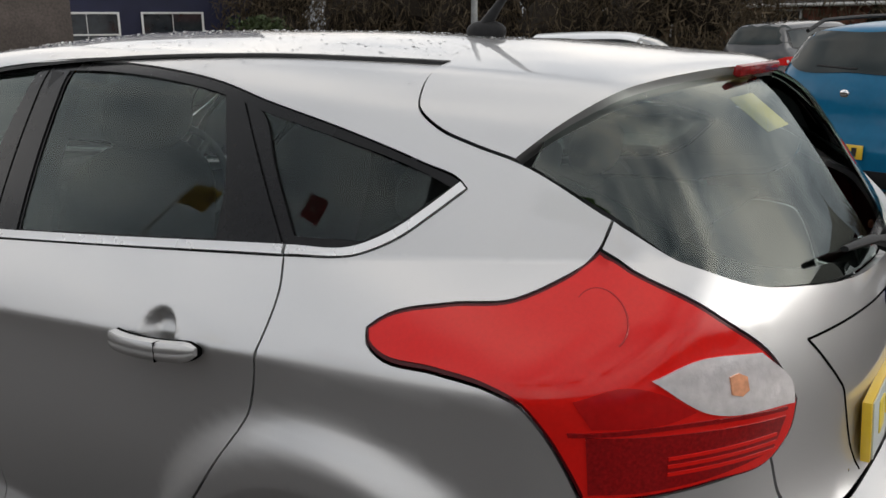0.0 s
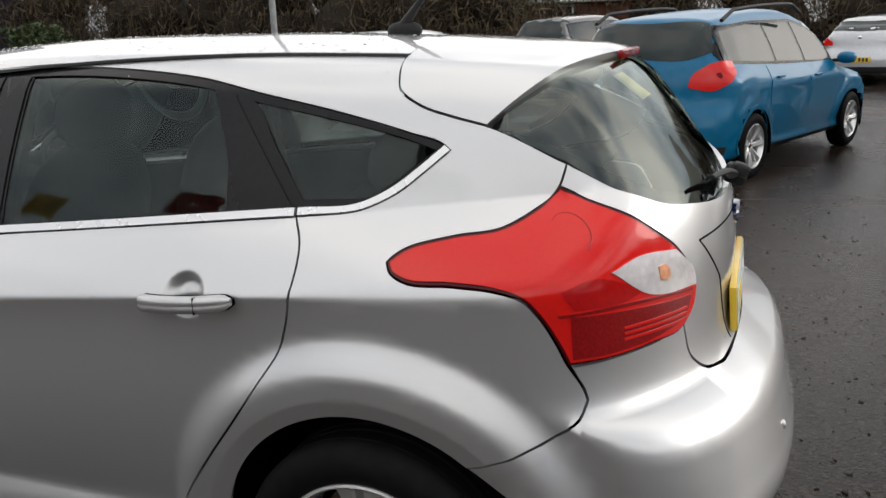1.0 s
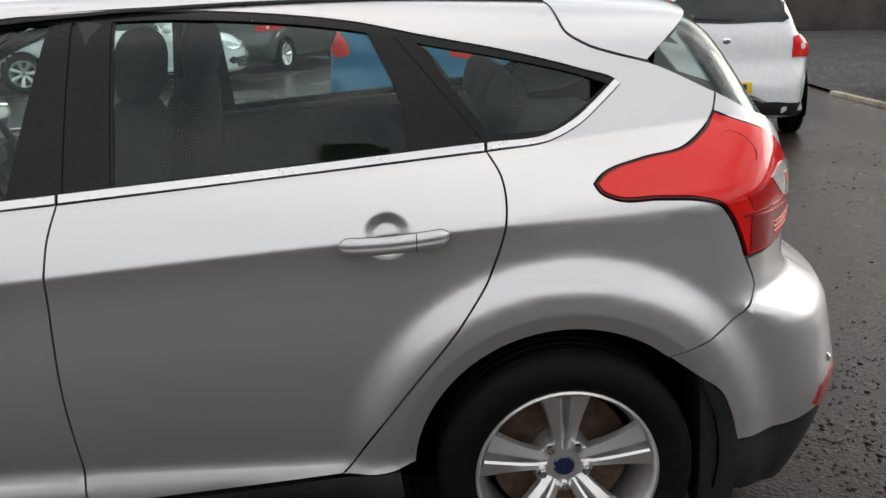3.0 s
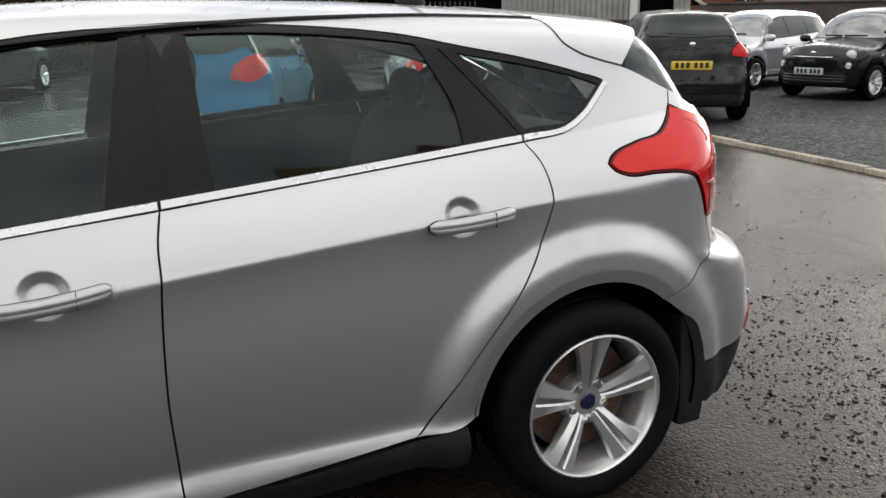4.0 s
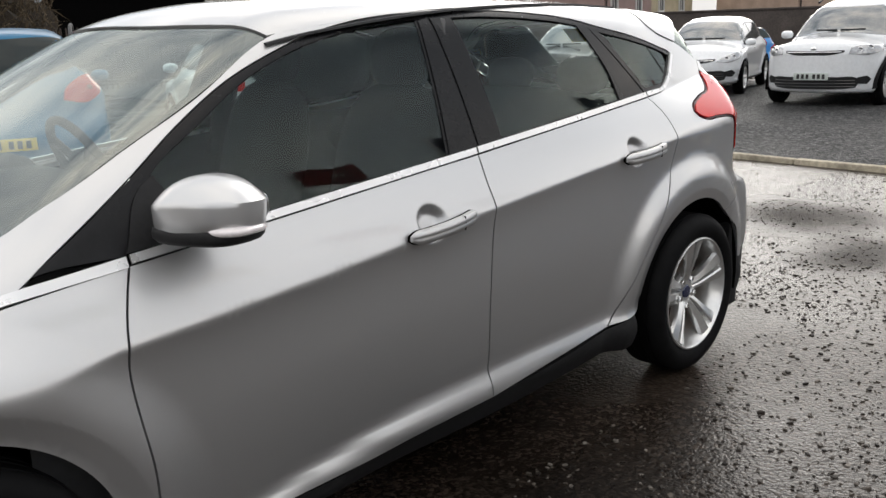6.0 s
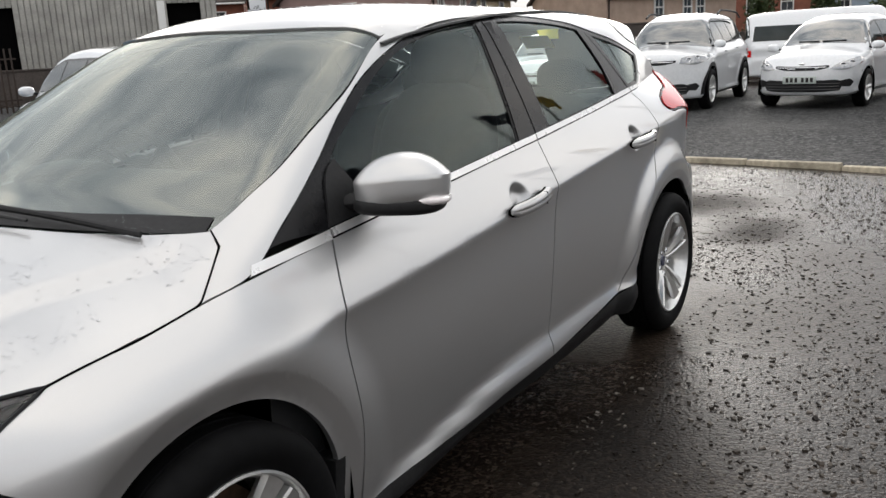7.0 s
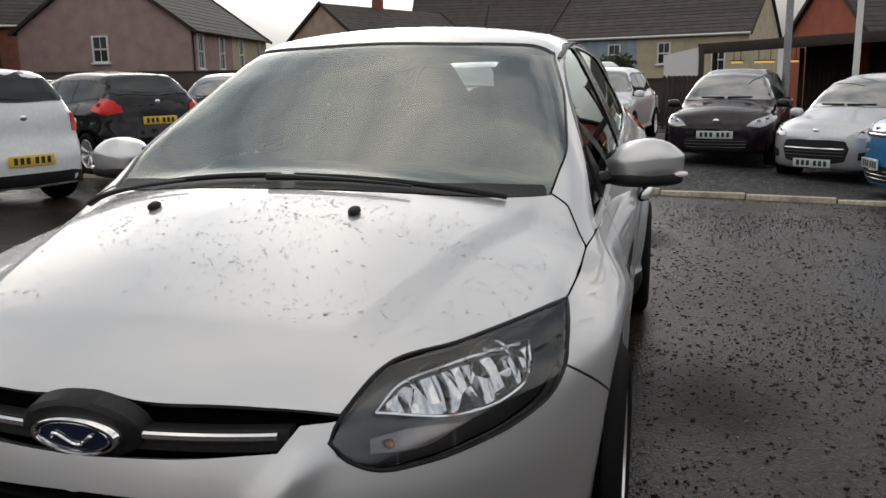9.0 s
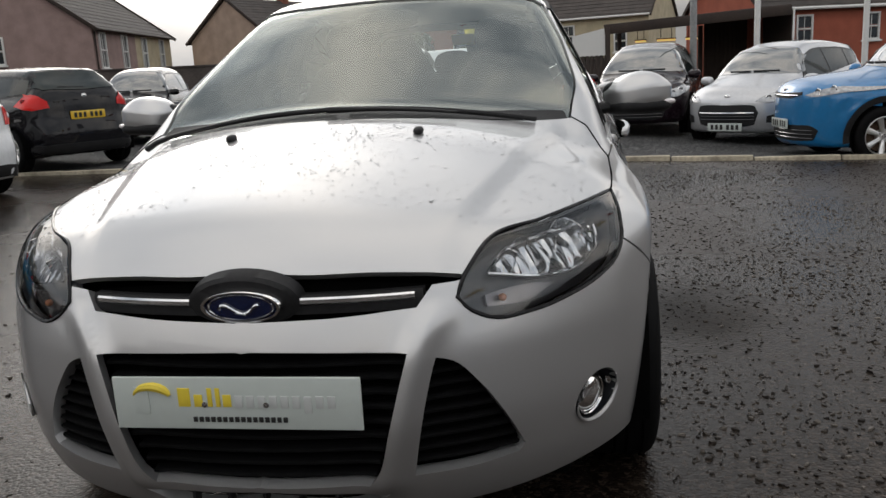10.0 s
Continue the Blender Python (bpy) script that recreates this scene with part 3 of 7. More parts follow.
    l.new(big.outputs["Fac"], gloss.inputs["Value"])
    if shine is None:
        l.new(gloss.outputs["Result"], b.inputs["Roughness"])
    else:
        rise = n.new("ShaderNodeMath")
        l.new(gloss.outputs["Result"], rise.inputs[0]), l.new(dulled.outputs["Result"], rise.inputs[1]), l.new(rise.outputs[0], b.inputs["Roughness"])
    bump = n.new("ShaderNodeBump")
    bump.inputs["Strength"].default_value, bump.inputs["Distance"].default_value = .7, relief
    rev = n.new("ShaderNodeMath")
    rev.operation, rev.inputs[0].default_value = "SUBTRACT", 1
    l.new(vor.outputs["Distance"], rev.inputs[1])
    fine = n.new("ShaderNodeTexNoise")
    fine.inputs["Scale"].default_value, fine.inputs["Detail"].default_value = scale * 1.7, 3
    l.new(co.outputs["Object"], fine.inputs["Vector"])
    both = n.new("ShaderNodeMath")
    l.new(rev.outputs[0], both.inputs[0]), l.new(fine.outputs["Fac"], both.inputs[1])
    l.new(both.outputs[0], bump.inputs["Height"]), l.new(bump.outputs["Normal"], b.inputs["Normal"])
    return m


TARMAC = wet_tarmac("wet_tarmac", (.0150, .0108, .0080), (.055, .042, .033), 74, .22, .0024, .135, dark_reflections=(((-3.45, .75), (.40, .30)), ((-4.30, .05), (.50, .48)), ((-.05, 1.15), (.55, .34))))
CHIPPINGS = wet_tarmac("loose_chippings", (.020, .020, .021), (.15, .15, .15), 30, .7, .03, .2)


def ground_z(x, y):
    """The yard lies level round the hatchback and falls away gently behind it on its left."""
    return -.055 * min(max(y - .3, 0), 5.5) * float(sstep(-4.5, -8.5, x)) - .30 * float(sstep(-16, -24, x))


bm = bmesh.new()
xs = [-400, -150, -60] + list(np.arange(-30, 12.1, 1.0)) + [30, 80, 200, 400]
ys = [-400, -150, -60] + list(np.arange(-30, 14.1, 1.0)) + [30, 80, 200, 400]
grid = [[bm.verts.new((x, y, ground_z(x, y))) for y in ys] for x in xs]
for a, b in zip(grid, grid[1:]):
    for i in range(len(ys) - 1):
        bm.faces.new((a[i], b[i], b[i + 1], a[i + 1]))
tagged(part("ground", bm, TARMAC), "wet dark tarmac of the car sales yard", "tarmac", kind="structure")


def kerb_x(y):
    return -6.78 + .075 * (y + 3.6) + .004 * (y + 3.6) ** 2


# bed of dark chippings behind the kerb, laid slightly proud of the tarmac
bm = bmesh.new()
rows = []
for y in np.arange(-9, 12.1, .5):
    x1 = kerb_x(y) - .05
    rows.append([bm.verts.new((x, y, ground_z(x, y) + .035)) for x in np.linspace(-18.6, x1, 26)])
for a, b in zip(rows, rows[1:]):
    for i in range(25):
        bm.faces.new((a[i], a[i + 1], b[i + 1], b[i]))
tagged(part("gravel_bed", bm, CHIPPINGS), "dark loose stone chippings where cars are parked", "gravel", kind="structure")
bm = bmesh.new()
rows = []
for y in np.arange(-26, -8.99, 1.0):
    rows.append([bm.verts.new((x, y, ground_z(x, y) + .035)) for x in np.linspace(-18.6, kerb_x(-9) - .05 - (y + 9) * -.12, 12)])
for a, b in zip(rows, rows[1:]):
    for i in range(11):
        bm.faces.new((a[i], a[i + 1], b[i + 1], b[i]))
tagged(part("gravel_bed", bm, CHIPPINGS), "dark loose stone chippings under the parked row", "gravel", kind="structure")
CONCRETE = mat("kerb_concrete", (.42, .37, .28), .8, 0, grain=.3, scale=30, bump=.4, bump_scale=60, dirt=.35, piece=.12)
kerb = empty("kerb", Matrix(), "pale worn concrete kerb edging along the gravel", "kerb", kind="structure")
rngk = random.Random(3)
y = -9.0
while y < 11:
    y2 = y + .9
    xa, xb = kerb_x(y), kerb_x(y2)
    bm = solid_box((.10, .892, .16), None, .014, 2)
    ob = part("kerb_stone", bm, CONCRETE, kerb)
    zc = ground_z(xa, y + .45)
    ob.matrix_basis = pose((xa + xb) / 2, y + .45, zc + .0 - .025 + rngk.uniform(-.006, .006), rngk.uniform(-.6, .6), 0, math.degrees(math.atan2(-(xb - xa), .9)) + rngk.uniform(-.4, .4))
    y = y2


# loose chips of stone scattered over the tarmac
rngs = np.random.default_rng(11)
count = 96000
px, py = rngs.uniform(-6.3, 3.8, count), np.where(rngs.random(count) < .86, rngs.uniform(-.4, 5.0, count), rngs.uniform(-6, .9, count))
patch = np.sin(px * 2.1 + 1.3 * np.sin(py * 1.7)) * np.sin(py * 2.6 + 1.1 * np.sin(px * 1.4 + .7))
keep = (patch > rngs.uniform(-1.7, 1.0, count)) & (rngs.random(count) < np.interp(px, (-6.3, -3.5, -1.0), (.40, .55, 1.0))) & ~((np.abs(px) < 2.15) & (np.abs(py) < .9)) & (px > kerb_x(py) + .1)
px, py = px[keep], py[keep]
count = len(px)
size = rngs.choice((.0035, .006, .009, .0135), count, p=(.36, .35, .22, .07))
turn = rngs.uniform(0, 6.28, count)
stretch = rngs.uniform(.35, .9, count)
base_z = -.055 * np.clip(py - .3, 0, 5.5) * sstep(-4.5, -8.5, px)
low, high = [], []
tip = rngs.uniform(.22, .5, count)
lean_x, lean_y = rngs.normal(0, .12, count), rngs.normal(0, .12, count)
for i in range(5):
    t = i * 1.2566 + rngs.uniform(-.35, .35, count)
    rr = size * rngs.uniform(.7, 1.3, count)
    u, v = rr * np.cos(t), rr * np.sin(t) * stretch
    dx, dy = u * np.cos(turn) - v * np.sin(turn), u * np.sin(turn) + v * np.cos(turn)
    low.append(np.stack([px + dx, py + dy, base_z - .001], 1))
    high.append(np.stack([px + dx * .82, py + dy * .82, base_z + size * tip + dx * lean_x + dy * lean_y], 1))
verts = np.stack(low + high, 1).reshape(-1, 3).tolist()
faces = [(10 * k + i, 10 * k + (i + 1) % 5, 10 * k + 5 + (i + 1) % 5, 10 * k + 5 + i) for k in range(count) for i in range(5)]
faces += [tuple(range(10 * k + 5, 10 * k + 10)) for k in range(count)]
me = bpy.data.meshes.new("loose_chips")
me.from_pydata(verts, [], faces)
CHIP = mat("stone_chip", (.045, .040, .036), .55, 0, spec=.12)
cn, cl = CHIP.node_tree.nodes, CHIP.node_tree.links
c_geo, c_ramp = cn.new("ShaderNodeNewGeometry"), cn.new("ShaderNodeValToRGB")
c_ramp.color_ramp.elements.new(.5), c_ramp.color_ramp.elements.new(.85)
for e, (p, c) in zip(c_ramp.color_ramp.elements, ((0, (.010, .008, .007, 1)), (.5, (.034, .028, .023, 1)), (.85, (.085, .074, .062, 1)), (1, (.19, .17, .15, 1)))):
    e.position, e.color = p, c
cl.new(c_geo.outputs["Random Per Island"], c_ramp.inputs["Fac"]), cl.new(c_ramp.outputs["Color"], cn["Principled BSDF"].inputs["Base Color"])
me.materials.append(CHIP)
tagged(new("loose_chips", me), "small dark stone chips and litter lying on the tarmac", "stone chips", kind="stuff")

# ---- the silver hatchback ----
car = empty("hatchback_car", Matrix(), "silver five-door hatchback, wet with rain, parked on tarmac", "car")

DLO_TOP = [(1.03, .962), (.855, 1.071), (.70, 1.172), (.547, 1.256), (.39, 1.318), (.236, 1.364), (.06, 1.396), (-.125, 1.412),
           (-.323, 1.418), (-.64, 1.406), (-.85, 1.383), (-.986, 1.355), (-1.2, 1.313), (-1.38, 1.267), (-1.457, 1.243)]
KICK = [(-1.30, 1.116), (-1.365, 1.147), (-1.42, 1.19)]
SEAM_A = [(.905, .910), (.93, .855), (.955, .775), (.956, .627), (.938, .465), (.938, .247)]
SEAM_B = [(-.168, 1.006), (-.153, .934), (-.150, .862), (-.143, .732), (-.140, .562), (-.150, .378), (-.156, .262)]
SEAM_C = [(-1.14, 1.094), (-1.168, 1.047), (-1.175, .971), (-1.161, .897), (-1.127, .806), (-1.042, .682), (-.928, .534), (-.775, .317)]
REAR_R, FRONT_R, ARCH_Z = .368, .352, .326
FRONT_AXLE = 1.358


def arc(cx, r, a0, a1, n):
    return [(cx + r * math.cos(radians(a0 + (a1 - a0) * i / n)), ARCH_Z + r * math.sin(radians(a0 + (a1 - a0) * i / n))) for i in range(n + 1)]


LAMP_FRONT = [(-1.755, .784, .832), (-1.734, .795, .879), (-1.699, .811, .940), (-1.673, .819, .969), (-1.623, .821, .983), (-1.531, .823, .988),
              (-1.422, .823, .991), (-1.393, .814, 1.004), (-1.380, .798, 1.024), (-1.395, .785, 1.038), (-1.506, .747, 1.074), (-1.607, .721, 1.092),
              (-1.656, .686, 1.118), (-1.704, .637, 1.163)]
LAMP_BACK = [(-1.787, .648, 1.133), (-1.883, .606, 1.079), (-1.935, .544, 1.021), (-1.971, .490, .933), (-1.969, .500, .890), (-1.953, .540, .851),
             (-1.895, .643, .839), (-1.828, .727, .833)]
DITCH = [(-1.304, .463, 1.422), (-.8, .52, 1.437), (-.2, .56, 1.434), (.383, .585, 1.374)]
SCREEN_EDGE = [(.383, .585, 1.374), (.645, .640, 1.223), (.815, .664, 1.142), (.974, .680, 1.062), (1.06, .670, 1.019), (1.163, .660, .967)]
SPOILER_SIDE = [(-1.311, .482, 1.419), (-1.329, .567, 1.384), (-1.342, .595, 1.355), (-1.386, .608, 1.326), (-1.465, .612, 1.300), (-1.542, .611, 1.281)]

CREASES = [place(skin, [(x, float(Skin.crease_z(x)) + o) for x in np.arange(-1.6, 1.2, .02)]) for o in (-.014, -.006, -.002, .002, .006, .014)]
BOWLS = [place(skin, [(hx + r * .062 * math.cos(a), hz + r * .054 * math.sin(a)) for a in np.linspace(0, 6.283, 24, endpoint=False)])
         for hx, hz in ((-.905, .929), (.092, .858)) for r in (.2, .4, .6, .75, .88, 1.0, 1.1)]
CREASES += BOWLS
CREASES += [place(skin, [(ax + r * math.cos(a), .316 + r * math.sin(a)) for a in np.linspace(-.25, 3.4, 70)]) for ax in (-1.324, 1.352) for r in (.400, .414, .4175, .4225, .428, .445)]
CREASES += [place(skin, [(x, float(Skin.belt_z(x)) + o) for x in np.arange(-1.95, -1.1, .018)]) for o in (-.012, -.005, .001, .007, .014)]
# side panels
front_doors = panel("front_door", skin, SEAM_A[::-1] + [(.4, .956), (.0, .992)] + SEAM_B + [(.4, .250)], SIDE, SILVER, car, both=True, res=.02, lines=CREASES)
rear_doors = panel("rear_door", skin, SEAM_B[::-1] + [(-.5, 1.037), (-.8, 1.064)] + SEAM_C + [(-.5, .293)], SIDE, SILVER, car, both=True, res=.02, lines=CREASES)
panel("body_side", skin, SEAM_C[::-1] + KICK + [(-1.47, 1.233)] + DLO_TOP[::-1] + [(1.17, .883)]
      + [(1.291, .773, .865), (1.172, .709, .945)] + SCREEN_EDGE[::-1] + DITCH[::-1][1:] + SPOILER_SIDE + [(-1.713, .610, 1.203)]
      + LAMP_FRONT[::-1] + [(-1.771, .803), (-1.784, .778), (-1.792, .755), (-1.779, .719), (-1.744, .692)] + arc(-1.324, REAR_R, 130, 4, 12) + [(-.90, .335)], SIDE, SILVER, car, both=True, label="silver rear wing, roof rail and screen pillar", res=.02, lines=CREASES)
panel("front_wing", skin, [(1.62, .766, .822), (1.45, .776, .845), (1.291, .773, .865), (1.17, .784, .881)] + SEAM_A
      + [(.99, .247)] + arc(FRONT_AXLE, FRONT_R, 176, 48, 12) + [(1.70, .66), (1.787, .723), (1.745, .779, .762)], SIDE, SILVER, car, both=True, res=.02, lines=CREASES)
# bonnet, roof, glass
panel("bonnet", skin, [(2.175, 0, .75), (2.177, .082, .736), (2.15, .26, .727), (2.112, .439, .716), (2.021, .492, .783), (1.912, .596, .804), (1.8, .672, .816),
                       (1.62, .766, .822), (1.45, .776, .845), (1.291, .773, .865), (1.172, .709, .945), (1.151, .665, .970), (1.245, .535, .975),
                       (1.356, .337, .993), (1.425, .12, 1.007), (1.437, 0, 1.01)], (-.4, 0, -.9), SILVER, car, mirror=True, lip=.02, res=.024, gap=.0042,
      lines=[settle_on(skin, np.array([(x, sy * (np.interp(x, (1.25, 2.1), (.63, .405)) + o), .9) for x in np.arange(1.16, 2.1, .02)])) for sy in (1, -1) for o in (-.045, -.03, -.015, 0, .015, .03, .042)])
edge = np.array([(2.021, .492, .783), (1.912, .596, .804), (1.8, .672, .816), (1.62, .766, .822), (1.45, .776, .845), (1.291, .773, .865), (1.172, .709, .945), (1.151, .665, .970)])
step_at = np.linspace(0, 7, 90)
edge = settle_on(skin, np.stack([np.interp(step_at, np.arange(8), edge[:, i]) for i in range(3)], 1))
for sy in (1, -1):
    part("bonnet_seal", tube(bmesh.new(), [Vector((x, sy * y, z)) for x, y, z in edge], .0024, 6), DARK, car)
ROOF_FRONT = [(.45, .45, 1.39), (.535, .244, 1.40), (.556, 0, 1.402)]
panel("roof", skin, ROOF_FRONT[::-1] + DITCH[::-1] + [(-1.285, .3, 1.44), (-1.26, 0, 1.46)], TOP, SILVER, car, mirror=True)
panel("windscreen", skin, [(1.437, 0, 1.01), (1.356, .337, .993), (1.245, .535, .975), (1.163, .660, .967)] + SCREEN_EDGE[::-1][1:] + ROOF_FRONT, (-.6, 0, -.8), FRONT_GLASS, car,
      mirror=True, lift=-.006, lip=.006, label="tinted windscreen with cloud reflections")
SPOILER_EDGE = [(-1.583, .586, 1.318), (-1.643, .534, 1.366), (-1.70, .35, 1.403), (-1.745, 0, 1.412)]
panel("spoiler", skin, SPOILER_SIDE + SPOILER_EDGE + [(-1.26, 0, 1.46), (-1.285, .3, 1.44)], (.25, -.5, -.8), SILVER, car, both=True, centre=True, lip=.035, lift=.003)
REAR_SILL = [(-1.713, .612, 1.204), (-1.825, .600, 1.151), (-1.897, .536, 1.118), (-1.956, .408, 1.093), (-1.995, .2, 1.066), (-2.010, 0, 1.058)]
panel("rear_window", skin, [(-1.56, .611, 1.273)] + REAR_SILL + [(-1.70, 0, 1.385), (-1.66, .35, 1.37), (-1.60, .53, 1.32)], (.7, 0, -.7), REAR_GLASS, car, mirror=True, lift=-.014, lip=.006)
# tail
GATE_SIDE = [(-1.704, .637, 1.163)] + LAMP_BACK[:6]
panel("tailgate", skin, REAR_SILL[::-1] + GATE_SIDE + [(-1.971, .512, .77), (-2.008, .468, .735), (-2.045, .40, .726), (-2.062, 0, .722)], (.8, -.5, -.33), SILVER, car, both=True, centre=True)
VALANCE = [(-1.758, .366), (-1.80, .794, .368), (-1.87, .765, .373), (-1.975, .73, .398), (-2.06, .67, .415), (-2.15, .45, .43), (-2.20, 0, .44)]
panel("rear_bumper", skin, LAMP_BACK[5:] + [(-1.762, .781, .828), (-1.772, .803), (-1.785, .778), (-1.792, .755), (-1.779, .719), (-1.744, .692)] + [(-1.561, .610), (-1.64, .552), (-1.70, .508), (-1.735, .44)] + VALANCE + [(-2.062, 0, .720), (-2.045, .40, .724), (-2.008, .468, .733), (-1.971, .512, .768)], TAIL, SILVER, car, both=True, centre=True)
panel("rear_valance", skin, VALANCE + [(-2.06, 0, .22), (-1.95, .62, .22), (-1.70, .24)], TAIL, BLACK_PLASTIC, car, both=True, centre=True, lift=-.004)
# tail lamps
lamps = panel("tail_lamp", skin, LAMP_FRONT + LAMP_BACK, (.45, -.85, -.2), RED_DARK, car, both=True, lift=.002, res=.025, label="red wrap-around tail lamp with dark border")
# nose
HL_LOW = [(1.787, .778, .723), (1.835, .761, .687), (1.906, .719, .660), (1.990, .652, .640), (2.062, .578, .628), (2.123, .487, .632), (2.137, .443, .659), (2.137, .427, .677)]
HL_TOP = [(2.112, .439, .712), (2.072, .463, .750), (2.021, .492, .783), (1.912, .596, .804), (1.8, .672, .816), (1.62, .766, .822), (1.745, .779, .762)]
INTAKE = [(2.192, .385, .566), (2.177, .416, .554), (2.155, .469, .497), (2.122, .521, .409), (2.090, .552, .338), (2.093, .540, .325), (2.134, .471, .316), (2.190, .330, .312), (2.205, .350, .42), (2.201, .372, .515)]
STRUT = []
for o in (-.075, -.055, -.038, -.022, -.008, .008, .022, .038, .055, .075):
    row = []
    for z in np.arange(.285, .70, .014):
        y = float(np.interp(z, (.28, .586, .70), (.268, .352, .405))) + o
        row.append((float(skin.nose(z)) - .33 * y ** 2 - .55 * y ** 4, y, z))
    STRUT.append(row)
fog_c = settle_on(skin, np.array([(1.942, .708, .392)]))[0]
fog_n = skin.normal(fog_c[None])[0]
fog_u = np.cross((0, 0, 1), fog_n)
fog_u /= np.linalg.norm(fog_u)
fog_v = np.cross(fog_n, fog_u)
FOG = [tuple(p) for p in settle_on(skin, np.array([fog_c + fog_u * (.071 * math.cos(a) + .012 * math.sin(a)) + fog_v * .056 * math.sin(a) for a in np.linspace(0, 6.2832, 20, endpoint=False)]))]
panel("front_bumper", skin, [(2.22, 0, .652), (2.20, .2, .657), (2.171, .346, .668), (2.142, .376, .708), (2.118, .435, .712)] + HL_LOW[::-1] + [(1.70, .66)]
      + arc(FRONT_AXLE, FRONT_R, 48, -12, 6) + [(1.9, .74, .225), (2.08, .5, .21), (2.15, .28, .20), (2.17, 0, .20), (2.2, 0, .236), (2.19, .24, .238), (2.19, .27, .272),
         (2.22, 0, .276), (2.22, 0, .294), (2.212, .235, .297), (2.215, .256, .325), (2.223, .288, .426), (2.216, .313, .52), (2.207, .330, .580), (2.22, 0, .588)], NOSE, SILVER, car,
      both=True, centre=True, holes=[INTAKE, FOG], lip=.03, res=.02, lines=STRUT)
headlamps = panel("headlamp", skin, HL_LOW + HL_TOP, (-.62, -.62, -.45), LAMP_GLASS, car, both=True, res=.025, lip=.01, label="clear headlamp with chrome reflectors")
# windows
GLASS_LOW = lambda x: .992 - .0902 * x + .019
panel("front_door_glass", skin, [(.80, 1.085), (.66, 1.178), (.50, 1.262), (.33, 1.325), (.15, 1.367), (-.04, 1.392), (-.20, 1.399), (-.17, GLASS_LOW(-.17)), (.4, GLASS_LOW(.4)), (.89, GLASS_LOW(.89))],
      SIDE, SIDE_GLASS, car, both=True, lift=-.008, lip=0)
panel("rear_door_glass", skin, [(-.17, 1.399), (-.44, 1.401), (-.64, 1.391), (-.86, 1.363), (-.91, 1.352), (-1.12, GLASS_LOW(-1.12)), (-.6, GLASS_LOW(-.6)), (-.17, GLASS_LOW(-.17))],
      SIDE, SIDE_GLASS, car, both=True, lift=-.008, lip=0)
panel("quarter_glass", skin, [(-.93, 1.352), (-1.185, 1.301), (-1.40, 1.25), (-1.40, 1.20), (-1.33, 1.145), (-1.14, 1.11)], SIDE, SIDE_GLASS, car, both=True, lift=-.008, lip=0)
# black window frames and pillars
panel("window_frame", skin, DLO_TOP + [(-1.47, 1.235), (-1.455, 1.228), (-1.385, 1.252), (-1.185, 1.299), (-.98, 1.337), (-.87, 1.361), (-.64, 1.388), (-.43, 1.398), (-.20, 1.394), (-.04, 1.388), (.15, 1.362),
       (.33, 1.32), (.50, 1.255), (.66, 1.165), (.80, 1.078), (.89, .931), (1.14, .905), (1.168, .888)], SIDE, BLACK_TRIM, car, both=True, gap=.001, lip=.01, lift=-.003)
panel("pillar_trim", skin, [(-.06, 1.016), (-.14, 1.39), (-.184, 1.398), (-.178, 1.026)], SIDE, BLACK_TRIM, car, both=True, gap=.001, lip=.006, lift=-.002)
panel("pillar_trim", skin, [(-.184, 1.026), (-.192, 1.398), (-.277, 1.396), (-.286, 1.036)], SIDE, BLACK_TRIM, car, both=True, gap=.001, lip=.006, lift=-.002)
panel("pillar_trim", skin, [(-.87, 1.362), (-.93, 1.352), (-1.128, 1.112), (-.958, 1.098), (-.943, 1.209), (-.908, 1.289)], SIDE, BLACK_TRIM, car, both=True, gap=.001, lip=.006, lift=-.002)
panel("pillar_trim", skin, [(-.936, 1.350), (-.985, 1.337), (-1.06, 1.245), (-1.15, 1.13), (-1.30, 1.137), (-1.288, 1.127), (-1.138, 1.112)], SIDE, BLACK_TRIM, car, both=True, gap=.001, lip=.006, lift=-.0025)
panel("pillar_backing", skin, [(-.05, 1.014), (-.13, 1.392), (-.285, 1.398), (-.295, 1.034)], SIDE, BLACK_TRIM, car, both=True, gap=0, lip=0, lift=-.0055)
panel("pillar_backing", skin, [(-.87, 1.362), (-.985, 1.337), (-1.06, 1.245), (-1.15, 1.128), (-1.128, 1.110), (-.958, 1.096), (-.943, 1.209), (-.908, 1.289)], SIDE, BLACK_TRIM, car, both=True, gap=0, lip=0, lift=-.0055)
# bright strip along the window sills
panel("chrome_strip", skin, [(1.165, .883), (.907, .906), (.907, .929), (1.15, .903)], SIDE, BRIGHT_TRIM, car, both=True, gap=.0005, lip=.008, lift=.004, res=.008)
panel("chrome_strip", skin, [(.899, .912), (.4, .957), (-.165, 1.0075), (-.165, 1.026), (.4, .976), (.899, .931)], SIDE, BRIGHT_TRIM, car, both=True, gap=.0005, lip=.008, lift=.004, res=.008)
panel("chrome_strip", skin, [(-.172, 1.0085), (-.6, 1.047), (-1.135, 1.095), (-1.135, 1.113), (-.6, 1.065), (-.172, 1.027)], SIDE, BRIGHT_TRIM, car, both=True, gap=.0005, lip=.008, lift=.004, res=.008)
panel("chrome_strip", skin, [(-1.142, 1.096)] + KICK + [(-1.47, 1.233), (-1.457, 1.243), (-1.405, 1.198), (-1.352, 1.158), (-1.292, 1.129), (-1.142, 1.113)], SIDE, BRIGHT_TRIM, car, both=True, gap=.0005, lip=.008, lift=.004, res=.008)

